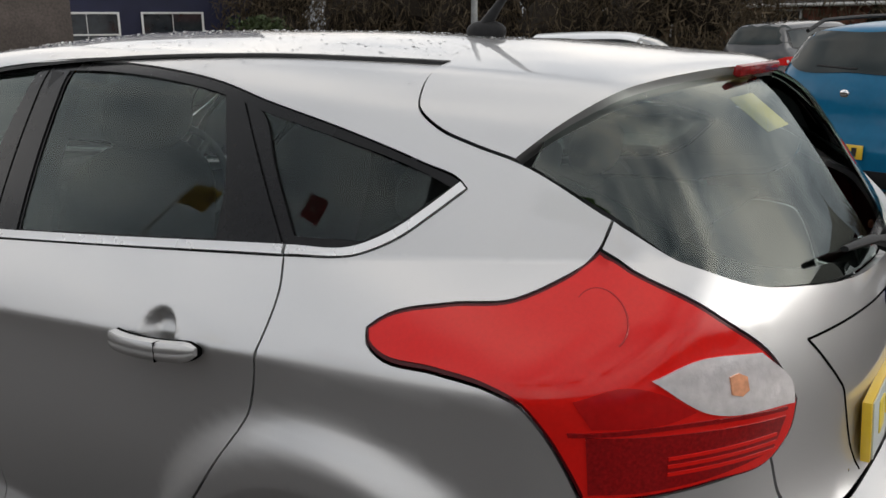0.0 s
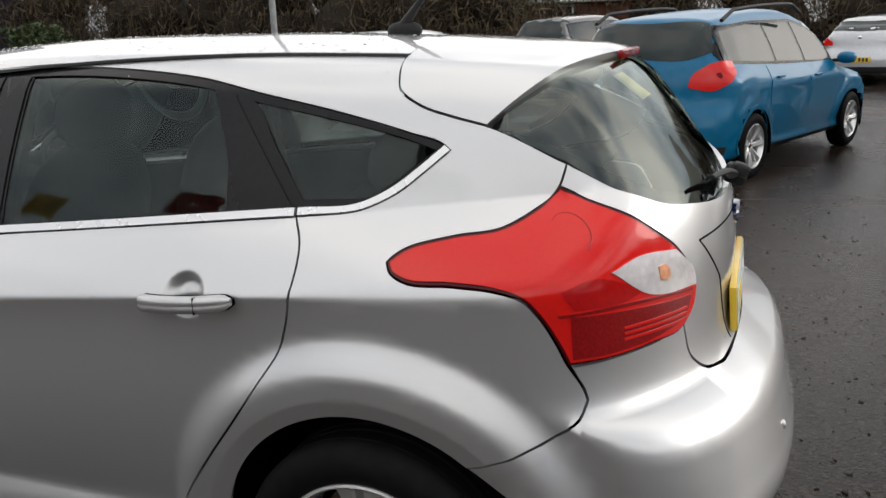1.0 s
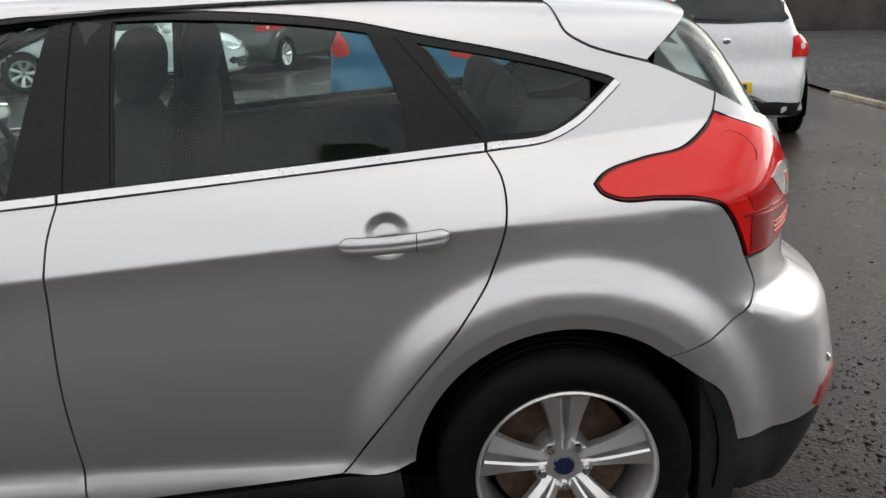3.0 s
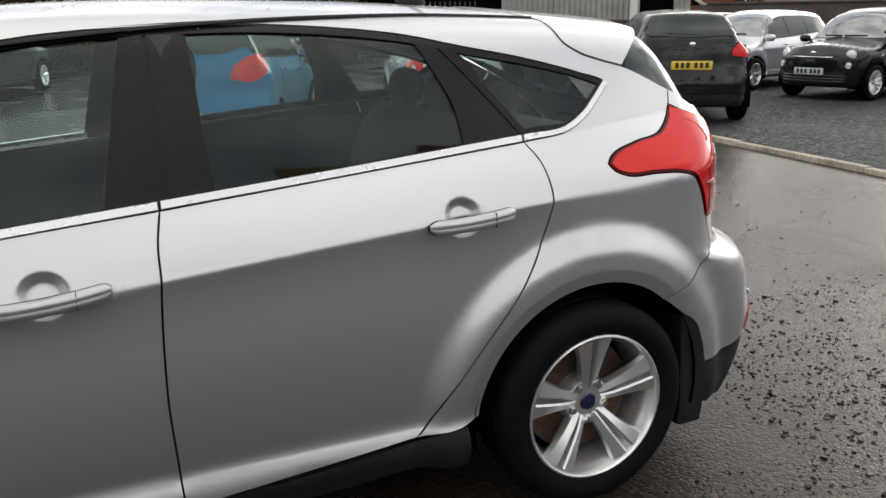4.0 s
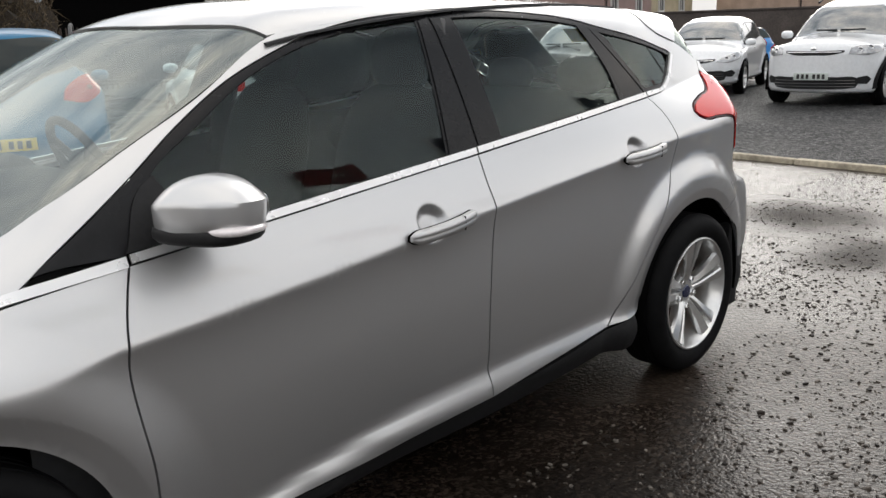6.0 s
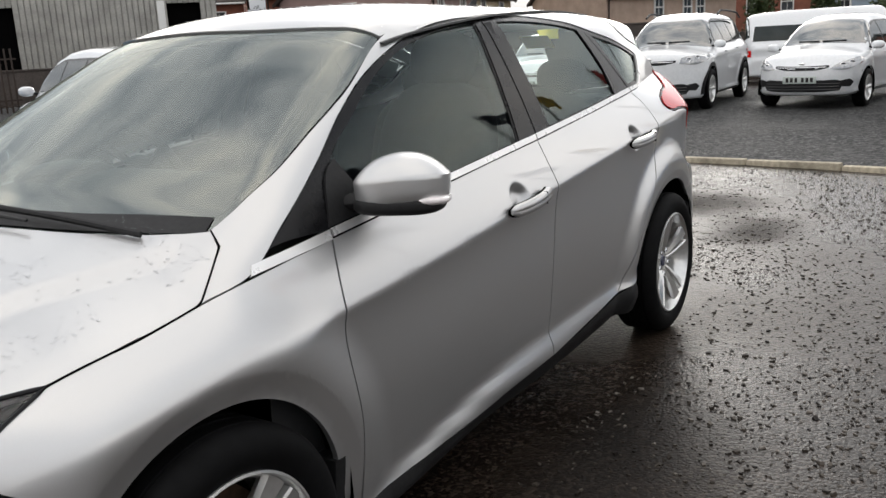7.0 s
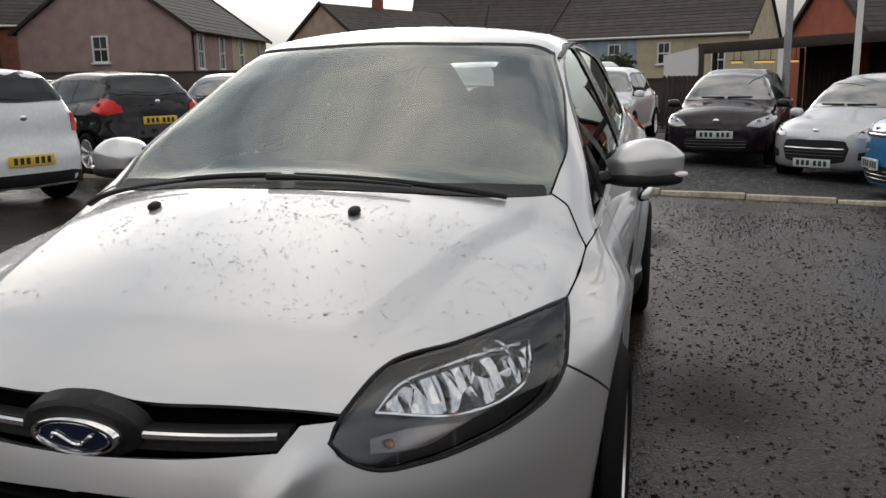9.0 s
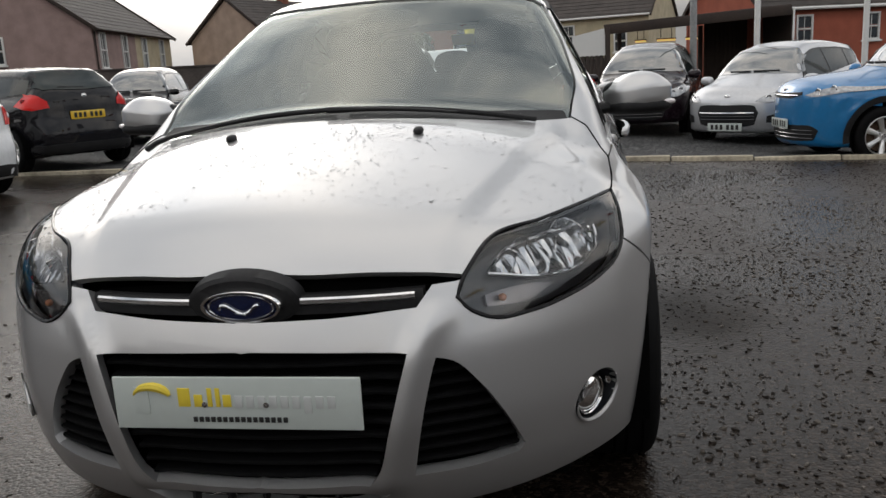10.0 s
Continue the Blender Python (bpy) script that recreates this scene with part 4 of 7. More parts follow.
STRIP_BACKS = ([(-.06, .99), (-.6, 1.04), (-1.14, 1.088), (-1.14, 1.118), (-.6, 1.07), (-.06, 1.02)], [(-1.136, 1.088), (-1.305, 1.108), (-1.372, 1.14), (-1.43, 1.186), (-1.475, 1.23), (-1.455, 1.248), (-1.40, 1.205), (-1.345, 1.164), (-1.288, 1.134), (-1.136, 1.118)])
for line in STRIP_BACKS:
    panel("strip_backing", skin, line, SIDE, BLACK_TRIM, car, both=True, gap=0, lip=0, lift=-.006, res=.02)

# dark lining behind the panels, floor, sills
panel("inner_lining", skin, [(1.15, .30), (1.15, .86), (.9, .90), (-1.2, 1.09), (-1.45, 1.10), (-1.45, .72), (-1.0, .60), (-.9, .30)], SIDE, DASH, car, both=True, res=.08, gap=0, lip=0, lift=-.07)
panel("headliner", skin, [(.50, 0, 1.4), (.36, .5, 1.38), (-1.25, .42, 1.42), (-1.5, 0, 1.43)], TOP, HEADLINER, car, mirror=True, res=.08, gap=0, lip=0, lift=-.035)
panel("sill_cover", skin, [(1.0, .244), (-.155, .258), (-.76, .308), (-.92, .335), (-.93, .20), (-.5, .175), (.98, .17)], SIDE, BLACK_PLASTIC, car, both=True, lift=-.008, lip=.03)
bm = solid_box((3.9, 1.30, .10), pose(0, 0, .24), .02)
box(bm, (1.62, 1.5, .06), pose(0, 0, .24), .02)
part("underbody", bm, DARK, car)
for sx in (-1.324, FRONT_AXLE):
    for sy in (1, -1):
        bm = bmesh.new()
        n = 20
        rows = []
        for yy in (.845, .50):
            rows.append([bm.verts.new((sx + .385 * math.cos(math.pi * (i / n * 1.14 - .07)), sy * yy, ARCH_Z + .385 * math.sin(math.pi * (i / n * 1.14 - .07)))) for i in range(n + 1)])
        for i in range(n):
            bm.faces.new((rows[0][i], rows[0][i + 1], rows[1][i + 1], rows[1][i]))
        bm.faces.new(rows[1])
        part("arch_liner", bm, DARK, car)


# wheels
def tyre_mesh(R, r, w):
    h = w / 2
    return lathe([(r - .004, h * .80), (r + .006, h * .90), (r + .02, h * .97), (r + (R - r) * .45, h * 1.05), (R - .028, h * .98), (R - .010, h * .86), (R - .001, h * .70), (R, h * .60),
                  (R - .007, h * .585), (R - .007, h * .53), (R, h * .515), (R, h * .20), (R - .007, h * .185), (R - .007, h * .12), (R, h * .10), (R, -h * .10),
                  (R - .007, -h * .12), (R - .007, -h * .18), (R, -h * .20), (R, -h * .70), (R - .02, -h * .9), (r, -h * .85)], 64)


def alloy_rim(r, w, spokes=5, twin=True):
    """Rim with a bright lip, deep barrel and spokes that rise from the hub."""
    h = w / 2
    bm = lathe([(r * .90, -h * .8), (r * .90, h * .35), (r * .93, h * .60), (r * .965, h * .72), (r * .975, h * .90), (r * 1.0, h * .96), (r * 1.025, h * .94), (r * 1.03, h * .80)], 64)
    for k in range(spokes):
        a0 = math.pi / 2 + 2 * math.pi * k / spokes
        sub = bmesh.new()
        rings = []
        for t in (0, .2, .45, .7, .9, 1.0):
            rr = r * (.20 + .75 * t)
            hw = (.026 + .014 * t + .026 * t * t) * r / .214 if twin else .020 + .018 * t
            g = (.0035 + .0075 * t) * min(1, t / .3 + .12) if twin else .001
            deep = -.034 if twin else .004
            y1 = h * (.42 + .40 * t ** .7)
            ca, sa = math.cos(a0), math.sin(a0)
            ring = []
            for u, dy in ((-hw, -.014), (-hw * .90, .000), (-g - .006, .008), (-g, .004), (-g * .8, deep), (g * .8, deep), (g, .004), (g + .006, .008), (hw * .90, .000), (hw, -.014), (hw * .7, -.040), (-hw * .7, -.040)):
                ring.append(sub.verts.new((rr * ca - u * sa, y1 + dy, rr * sa + u * ca)))
            rings.append(ring)
        for p, q in zip(rings, rings[1:]):
            for i in range(12):
                sub.faces.new((p[i], p[(i + 1) % 12], q[(i + 1) % 12], q[i]))
        sub.faces.new(rings[0]), sub.faces.new(rings[-1])
        bmesh.ops.recalc_face_normals(sub, faces=sub.faces)
        add(bm, sub)
    add(bm, lathe([(.001, h * .44), (r * .20, h * .46), (r * .33, h * .43), (r * .36, h * .30), (r * .36, -.02)], 32))
    return bm


def wheel_at(name, parent, m, R, r, w, spokes=5, twin=True, rim_mat=None, bolts=5, cap=BLUE_BADGE, scale_key=None, store={}):
    key = (R, r, w, spokes, twin, rim_mat.name if rim_mat else "", bolts, cap.name)
    if key not in store:
        t = part("wheel", tyre_mesh(R, r, w), RUBBER, None, "black tyre with tread grooves")
        part("rim", alloy_rim(r, w, spokes, twin), rim_mat or ALLOY, t, "silver alloy rim")
        part("brake_disc", lathe([(.01, -.01), (r * .80, -.01), (r * .80, -.035), (.01, -.035)], 40), DISC, t)
        part("wheel_back", lathe([(.01, -.05), (r * .91, -.05), (r * .91, -.06), (.01, -.06)], 32), DARK, t)
        part("centre_cap", lathe([(.001, w * .26), (.024, w * .255), (.028, w * .235), (.028, w * .2)], 24), cap, t)
        for k in range(bolts):
            a = math.pi / 2 + 2 * math.pi * (k + .5) / bolts
            part("wheel_bolt", lathe([(.001, .014), (.010, .014), (.013, .009), (.013, -.02)], 6, m=pose(r * .26 * math.cos(a), w * .215, r * .26 * math.sin(a))), CHROME, t)
        store[key] = t
        t.parent = parent
        t.matrix_basis = m
        return t
    t = copy_thing(store[key], m)
    t.parent = parent
    return t


TYRE_R, RIM_R, TYRE_W = .316, .220, .205
for sx, spin in ((-1.324, 0), (FRONT_AXLE, 22)):
    for sy in (1, -1):
        m = pose(sx, sy * .777, TYRE_R, 0, spin + (2 if sy > 0 else 0), 0 if sy > 0 else 180)
        wheel_at("wheel", car, m, TYRE_R, RIM_R, TYRE_W)
# mud flaps behind the wheels
FLAPS = ([(.545, -1.668, -1.640), (.50, -1.712, -1.650), (.44, -1.744, -1.657), (.37, -1.766, -1.663), (.27, -1.769, -1.667), (.165, -1.761, -1.665)],
         [(.42, .960, 1.026), (.36, .955, 1.022), (.28, .952, 1.018), (.17, .952, 1.016)])
for rows in FLAPS:
    yo = place(skin, [((xa + xb) / 2, z) for z, xa, xb in rows])[:, 1]
    for sy in (1, -1):
        bm = bmesh.new()
        rings = []
        for (z, xa, xb), y in zip(rows, yo):
            y = min(max(y, .828), .862)
            rings.append([bm.verts.new((x, sy * yy, z)) for x, yy in ((xa + .004, .66), (xa, y - .014), (xa + .006, y - .003), (xb - .014, y + .002), (xb - .002, y - .004), (xb, y - .02), (xb - .024, .66))])
        for p, q in zip(rings, rings[1:]):
            for i in range(7):
                bm.faces.new((p[i], p[(i + 1) % 7], q[(i + 1) % 7], q[i]))
        bm.faces.new(rings[0]), bm.faces.new(rings[-1])
        bmesh.ops.recalc_face_normals(bm, faces=bm.faces)
        part("mud_flap", bm, BLACK_PLASTIC, car, "black moulded mud flap")

# door handles
for doors, hx0, hx1, z0, z1 in ((rear_doors, -.80, -1.043, .915, .932), (front_doors, .197, -.045, .838, .862)):
    for door, sy in zip(doors, (1, -1)):
        y = place(skin, [(hx0, z0), (hx1, z1)])[:, 1]
        def grip(grow, sink, n=22):
            bm, rings = bmesh.new(), []
            for i in range(n + 1):
                t = i / n
                x, z = hx0 + (hx1 - hx0) * t + (grow if i == 0 else -grow if i == n else 0) * (1 if hx0 > hx1 else -1), z0 + (z1 - z0) * t
                yy = y[0] + (y[1] - y[0]) * t + .016 + .026 * math.sin(math.pi * t) ** .6 - sink
                end = min(1, min(t, 1 - t) / .075 + .16) ** .5
                hh, dd = .0190 * end + grow, .0125 * end
                rings.append([bm.verts.new((x, sy * (yy + dd * c), z + hh * s)) for c, s in
                              ((.93, -.08), (.93, .08), (1, .2), (.98, .55), (.62, .93), (-.5, 1), (-1, .5), (-1, -.5), (-.5, -1), (.62, -.93), (.98, -.55), (1, -.2))])
            for p, q in zip(rings, rings[1:]):
                for i in range(12):
                    bm.faces.new((p[i], p[(i + 1) % 12], q[(i + 1) % 12], q[i]))
            bm.faces.new(rings[0]), bm.faces.new(rings[-1])
            bmesh.ops.recalc_face_normals(bm, faces=bm.faces)
            return bm
        h = part("handle", grip(0, 0), SILVER, door, "silver pull handle")
        # near-black copy behind the grip, standing in for the shade round it
        part("handle_shade", grip(.0006, .009), DARK, h).location.z = -.0014
        xs = hx0 + (hx1 - hx0) * .70
        part("handle_joint", solid_box((.0018, .0265, .0375), pose(xs, sy * (y.mean() + .0375), z0 + (z1 - z0) * .70)), DARK, h)

# roof strips, aerial
for sy in (1, -1):
    q = np.array(DITCH)
    q = skin.hit(np.stack([np.linspace(-1.31, .40, 40), np.interp(np.linspace(-1.31, .40, 40), q[:, 0], q[:, 1]), np.full(40, 2.0)], 1), np.repeat([(0, 0, -1.0)], 40, 0), 2)
    bm = bmesh.new()
    rows = [[bm.verts.new((x, sy * (y + dy), z + dz)) for x, y, z in q] for dy, dz in ((-.012, .001), (-.010, .006), (.008, .005), (.011, -.001))]
    for a, b in zip(rows, rows[1:]):
        for i in range(39):
            bm.faces.new((a[i], a[i + 1], b[i + 1], b[i]))
    bm.faces.new([r[0] for r in rows]), bm.faces.new([r[-1] for r in rows])
    bmesh.ops.recalc_face_normals(bm, faces=bm.faces)
    part("roof_strip", bm, BLACK_PLASTIC, car, "dull black roof joint strip")
bm = blob((.055, .021, .026), 2.2, 16, pose(-1.105, 0, 1.478))
part("aerial_foot", bm, BLACK_PLASTIC, car)
bm = tube(bmesh.new(), [(-1.10, 0, 1.49), (-1.15, 0, 1.55), (-1.25, 0, 1.66)], [.016, .009, .007], 10)
part("aerial", bm, BLACK_PLASTIC, car)

# door mirrors
for sy in (1, -1):
    S = Matrix.Diagonal((1, sy, 1, 1))
    base = S @ pose(.765, .893, 1.040, 0, -4, 24)
    cap = bmesh.new()
    A, B, h, n = .098, .112, .052, 44
    rows = []
    for r, z in [(r, h * (1 - r ** 2.9)) for r in (.02, .2, .4, .6, .75, .87, .95, 1.0)] + [(1.0, -.010), (.985, -.035), (.955, -.056), (.86, -.066)]:
        row = []
        for i in range(n):
            t = 2 * math.pi * i / n
            c, sn = math.cos(t), math.sin(t)
            k = (abs(c) ** 2.8 + abs(sn) ** 2.8) ** (-1 / 2.8)
            x, y = A * r * k * c, B * r * k * sn
            x *= 1 - .22 * max(0, y / B) ** 2
            row.append(cap.verts.new((x, y, z * (1 - .25 * max(0, y / B) ** 2 if z > 0 else 1) - .012 * max(0, -y / B))))
        rows.append(row)
    for a, b in zip(rows, rows[1:]):
        for i in range(n):
            cap.faces.new((a[i], b[i], b[(i + 1) % n], a[(i + 1) % n]))
    cap.faces.new(rows[0]), cap.faces.new(rows[-1][::-1])
    bmesh.ops.recalc_face_normals(cap, faces=cap.faces)
    bmesh.ops.bisect_plane(cap, geom=cap.verts[:] + cap.edges[:] + cap.faces[:], plane_co=(-.045, 0, 0), plane_no=(-1, 0, 0), clear_outer=True)
    cap.transform(base)
    if sy < 0:
        bmesh.ops.reverse_faces(cap, faces=cap.faces[:])
    mir = part("door_mirror", cap, SILVER, car, "silver door mirror shell with side repeater")
    bez = blob((.046, .104, .047), 3.2, 28, base @ pose(-.034, -.003, -.018))
    part("mirror_bezel", bez, BLACK_PLASTIC, mir)
    part("mirror_glass", blob((.004, .090, .035), 3.5, 20, base @ pose(-.079, -.004, -.020)), REFLECTOR, mir)
    low = blob((.090, .106, .026), 3.2, 28, base @ pose(.004, -.006, -.066))
    part("mirror_underside", low, BLACK_PLASTIC, mir)
    arm = tube(bmesh.new(), [S @ Vector(p) for p in ((.80, .74, .97), (.79, .80, .978), (.77, .88, .982))], [.036, .032, .030], 12, .62)
    part("mirror_arm", arm, BLACK_PLASTIC, mir)
    rep = blob((.074, .060, .0125), 3.0, 28, base @ pose(.012, .054, -.057, 0, 0, 2))
    part("side_repeater", rep, CLEAR_LENS, mir, "clear side repeater lens")
    part("repeater_bulb", blob((.014, .006, .006), 2, 12, base @ pose(-.020, .105, -.057)), ORANGE, mir)
    sail = panel("mirror_sail", skin, [(.905, .932), (.83, 1.06), (.80, 1.076), (.76, .99), (.76, .947)], SIDE, BLACK_PLASTIC, car, gap=.001, lip=.006, lift=.004)
    if sy < 0:
        sail.scale = (1, -1, 1)

# tail lamps
for lamp, sy in zip(lamps, (1, -1)):
    def lens(name, outline, material, lift, gap, label="", res=.02):
        ob = panel(name, skin, outline, (.45, -.85, -.2), material, lamp, res=res, gap=gap, lip=.004, lift=lift, label=label)
        if sy < 0:
            ob.scale = (1, -1, 1)
        return ob
    lens("red_lens", LAMP_FRONT + LAMP_BACK, RED_LENS, .006, .008, "bright red lens")
    lens("reverse_lens", [(-1.822, .720, 1.010), (-1.862, .667, 1.030), (-1.925, .562, 1.024), (-1.962, .507, .958), (-1.964, .505, .934), (-1.877, .663, .957)], CLEAR_FACET, .009, .001, "clear reversing lens with orange bulb")
    lens("stop_lens", [(-1.752, .775, .935), (-1.85, .69, .930), (-1.955, .520, .918), (-1.948, .545, .868), (-1.89, .645, .852), (-1.83, .722, .846), (-1.765, .785, .845)], RED_RIB, .008, .001, "darker red ribbed lens")
    # the lens's darker lower shading, painted as a deeper red patch
    lens("inner_shade", [(-1.742, .793, .985), (-1.80, .745, 1.003), (-1.838, .700, .985), (-1.868, .668, .958), (-1.85, .69, .950), (-1.76, .772, .946)], RED_MID, .0075, .0, "deeper red patch shading the lens")
    for k, zz in enumerate((.868, .880, .892)):
        lens("lens_rib", [(-1.84, .70, zz), (-1.90, .62, zz), (-1.945, .54, zz), (-1.945, .54, zz + .005), (-1.90, .62, zz + .005), (-1.84, .70, zz + .005)], RED_LENS, .010, 0)
    lens("lens_line", [(-1.735, .795, .940), (-1.85, .69, .944), (-1.957, .52, .932), (-1.957, .52, .927), (-1.85, .69, .938), (-1.737, .795, .934)], RED_RIB, .0085, 0)
    lens("bulb_window", [(-1.897, .622, 1.000), (-1.905, .608, 1.003), (-1.913, .596, .996), (-1.914, .593, .976), (-1.908, .604, .969), (-1.899, .620, .974)], ORANGE, .0115, 0, "orange bulb", res=.01)
    bulb = blob((.009, .009, .012), 2, 16, pose(-1.902, sy * .618, .985))
    part("bulb", bulb, ORANGE, lamp)
    # C-shaped shading in the lens, drawn as a thin deeper red arc
    ring = [skin.hit([(-1.735 + .042 * math.cos(a) + 1.2 * -.45, .70 + 1.2 * .85, 1.08 + .042 * math.sin(a) + .24)], [(.45, -.85, -.2)], 3)[0] for a in np.linspace(.6, 4.0, 18)]
    ring = [Vector((p[0], sy * p[1], p[2])) + Vector((-.004, sy * .0055, .002)) for p in ring if not np.isnan(p[0])]
    if len(ring) > 3:
        part("lens_shade_arc", tube(bmesh.new(), ring, .0014, 6), RED_MID, lamp)

# tail details: high brake strip, plate, badge, wiper, reflectors
part("brake_light", solid_box((.016, .28, .022), pose(-1.744, 0, 1.404, 0, -14, 0), .005), RED_RIB, car, "red high brake light strip")
plate = part("number_plate", solid_box((.016, .52, .111), pose(-2.046, 0, .80, 0, 4, 0), .002), PLATE_YELLOW, car, "yellow-edged rear plate with a pale dealer card")
card = part("plate_card", solid_box((.003, .500, .105), pose(-2.0555, 0, .80, 0, 4, 0), .001), PLATE_WHITE, plate, "pale card with yellow and grey bars")
for yy, ww, hh, ink in ((.17, .05, .06, INK_YELLOW), (.10, .05, .035, INK_YELLOW), (.02, .08, .03, INK_GREY), (-.10, .12, .03, INK_GREY)):
    part("plate_bar", solid_box((.003, ww, hh), pose(-2.0572, yy, .805, 0, 4, 0), .001), ink, card)
# tailgate folds given as near-black lines in place of their shade
for sy in (1, -1):
    for line in ([(-2.034, .0, 1.006), (-2.022, .161, 1.010), (-2.0, .33, 1.016), (-1.972, .452, 1.018)], [(-1.972, .452, 1.018), (-1.99, .40, .965), (-2.013, .335, .905), (-2.05, .265, .735)]):
        q = np.array(line)
        at = np.linspace(0, len(q) - 1, 26)
        q = settle_on(skin, np.stack([np.interp(at, np.arange(len(q)), q[:, i]) for i in range(3)], 1))
        part("crease_shade_line", tube(bmesh.new(), [Vector((a[0], sy * a[1], a[2])) for a in q], .0022, 6), DARK, car)
part("oval_badge", lathe([(.001, .008), (.05, .006), (.056, .0), (.056, -.01)], 40, m=pose(-2.036, 0, .99, 0, 0, 90) @ Matrix.Diagonal((1.25, 1, .52, 1))), BLUE_BADGE, car, "dark blue oval badge")
for k in range(5):
    part("trim_letter", solid_box((.006, .018, .024), pose(-2.03 + .006 * k, .30 + .028 * k, .735), .002), CHROME, car, "small chrome lettering bar")
bm = tube(bmesh.new(), [(-2.012, 0, 1.085), (-2.022, .07, 1.10), (-2.010, .18, 1.125), (-1.985, .30, 1.13)], [.020, .017, .012, .007], 10, .7)
box(bm, (.060, .062, .050), pose(-2.028, .0, 1.088, 0, -18, 0), .014, 3)
box(bm, (.040, .050, .034), pose(-2.040, .055, 1.108, 0, -18, 10), .010, 3)
part("rear_wiper", bm, BLACK_PLASTIC, car)
for sy in (1, -1):
    for yy, zz in ((.72, .52), (.30, .545)):
        q = skin.hit([(-3, sy * (yy + .35), zz)], [(.93, -sy * .37, 0)], 3)[0]
        part("parking_sensor", lathe([(.001, .0008), (.0105, .0008), (.0115, -.006)], 20, m=Matrix.Translation(q) @ pose(0, 0, 0, 0, 0, 90 + sy * -24 * -1)), SILVER, car)
panel("rear_reflector", skin, [(-1.975, .734, .418), (-1.993, .722, .407), (-2.045, .679, .426), (-2.075, .65, .46), (-2.08, .645, .485), (-2.042, .69, .479), (-1.998, .728, .463)], (.55, -.83, 0), RED_RIB, car, both=True, gap=0, lip=.006, lift=.004, res=.02, label="slim red rear reflector")
# dealer sticker inside the rear screen
part("window_sticker", solid_box((.10, .16, .001), pose(-1.755, 0, 1.318, 0, 0, 0) @ pose(0, 0, 0, 0, -38, 0)), INK_YELLOW, car, "small yellow and green dealer sticker")

RIBBED = mat("smoked_ribbed_lens", (.30, .28, .28), .15, .4, grain=.35, scale=260, coat=1.0)
# headlamps: housing, reflectors, indicator
for lamp, sy in zip(headlamps, (1, -1)):
    D = (-.62, -.62, -.45)

    def inner(name, outline, material, lift, gap, label="", lip=.004, res=.02):
        ob = panel(name, skin, outline, D, material, lamp, res=res, gap=gap, lip=lip, lift=lift, label=label)
        if sy < 0:
            ob.scale = (1, -1, 1)
        return ob
    inner("lamp_housing", HL_LOW + HL_TOP, LAMP_BODY, -.036, 0, lip=.0)
    inner("reflector_tray", [(2.078, .494, .715), (2.044, .514, .745), (1.96, .594, .772), (1.815, .724, .786), (1.86, .727, .727), (1.917, .694, .701), (1.997, .623, .692)], FACETS, -.026, 0, "faceted chrome reflector tray", lip=.01)
    TRAY = [(2.078, .494, .715), (2.044, .514, .745), (1.96, .594, .772), (1.815, .724, .786), (1.86, .727, .727), (1.917, .694, .701), (1.997, .623, .692)]
    rim = [Vector((p[0], sy * p[1], p[2])) + Vector((-.010, -sy * .010, -.007)) for p in smooth_outline(settle_on(skin, np.array(TRAY)), .02)]
    part("reflector_rim", tube(bmesh.new(), rim + rim[:1], .0035, 6), CHROME, lamp)
    for px, py, pz, rr in ((1.890, .664, .742, .050), (1.985, .577, .730, .041)):
        mb = Matrix.Translation((px - .01, sy * (py - .01), pz)) @ pose(0, 0, 0, 0, 62, sy * 38)
        bowl = lathe([(.008, -.034), (rr * .35, -.031), (rr * .62, -.023), (rr * .84, -.011), (rr, .000), (rr * 1.03, -.002)], 28, axis="z")
        bowl.transform(mb)
        bowl = part("lamp_bowl", bowl, REFLECTOR, lamp)
        cap = lathe([(.001, .000), (.009, -.003), (.011, -.012), (.008, -.030)], 16, axis="z")
        cap.transform(mb)
        part("bulb_shield", cap, LAMP_BODY, bowl)
    for k in (0, 3, 5):
        t = (k + .7) / 6.4
        base_p = Vector((2.05 - .20 * t, sy * (.522 + .175 * t), .726 + .022 * t))
        part("reflector_fin", solid_box((.030, .0025, .050 + .016 * t), Matrix.Translation(base_p + Vector((-.012, -sy * .012, -.004))) @ pose(0, 0, 0, 0, 18, sy * 42)), REFLECTOR, lamp)
    inner("indicator", [(2.098, .485, .672), (2.07, .53, .680), (1.995, .64, .676), (2.05, .578, .648), (2.105, .49, .648)], RIBBED, -.022, 0, "ribbed clear indicator", lip=.006)
    part("indicator_bulb", blob((.009, .009, .008), 2, 12, pose(2.085, sy * .515, .662)), ORANGE, lamp)
    edge = place(skin, HL_LOW + HL_TOP)
    loop = smooth_outline(edge, .02)
    o = loop - 1.2 * np.array(D) / np.linalg.norm(D)
    q = skin.hit(o, np.repeat([np.array(D) / np.linalg.norm(D)], len(o), 0), 3)
    q = [Vector((p[0], sy * p[1], p[2])) for p in q if not np.isnan(p[0])]
    part("lamp_seal", tube(bmesh.new(), q + q[:1], .0045, 6), BLACK_TRIM, lamp)

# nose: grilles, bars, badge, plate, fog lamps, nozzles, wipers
# near-black sheets behind the openings put the grilles' unlit depth into colour
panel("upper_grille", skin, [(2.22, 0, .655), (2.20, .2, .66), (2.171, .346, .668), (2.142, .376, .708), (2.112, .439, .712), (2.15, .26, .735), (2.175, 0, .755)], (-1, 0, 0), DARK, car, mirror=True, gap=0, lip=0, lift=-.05)
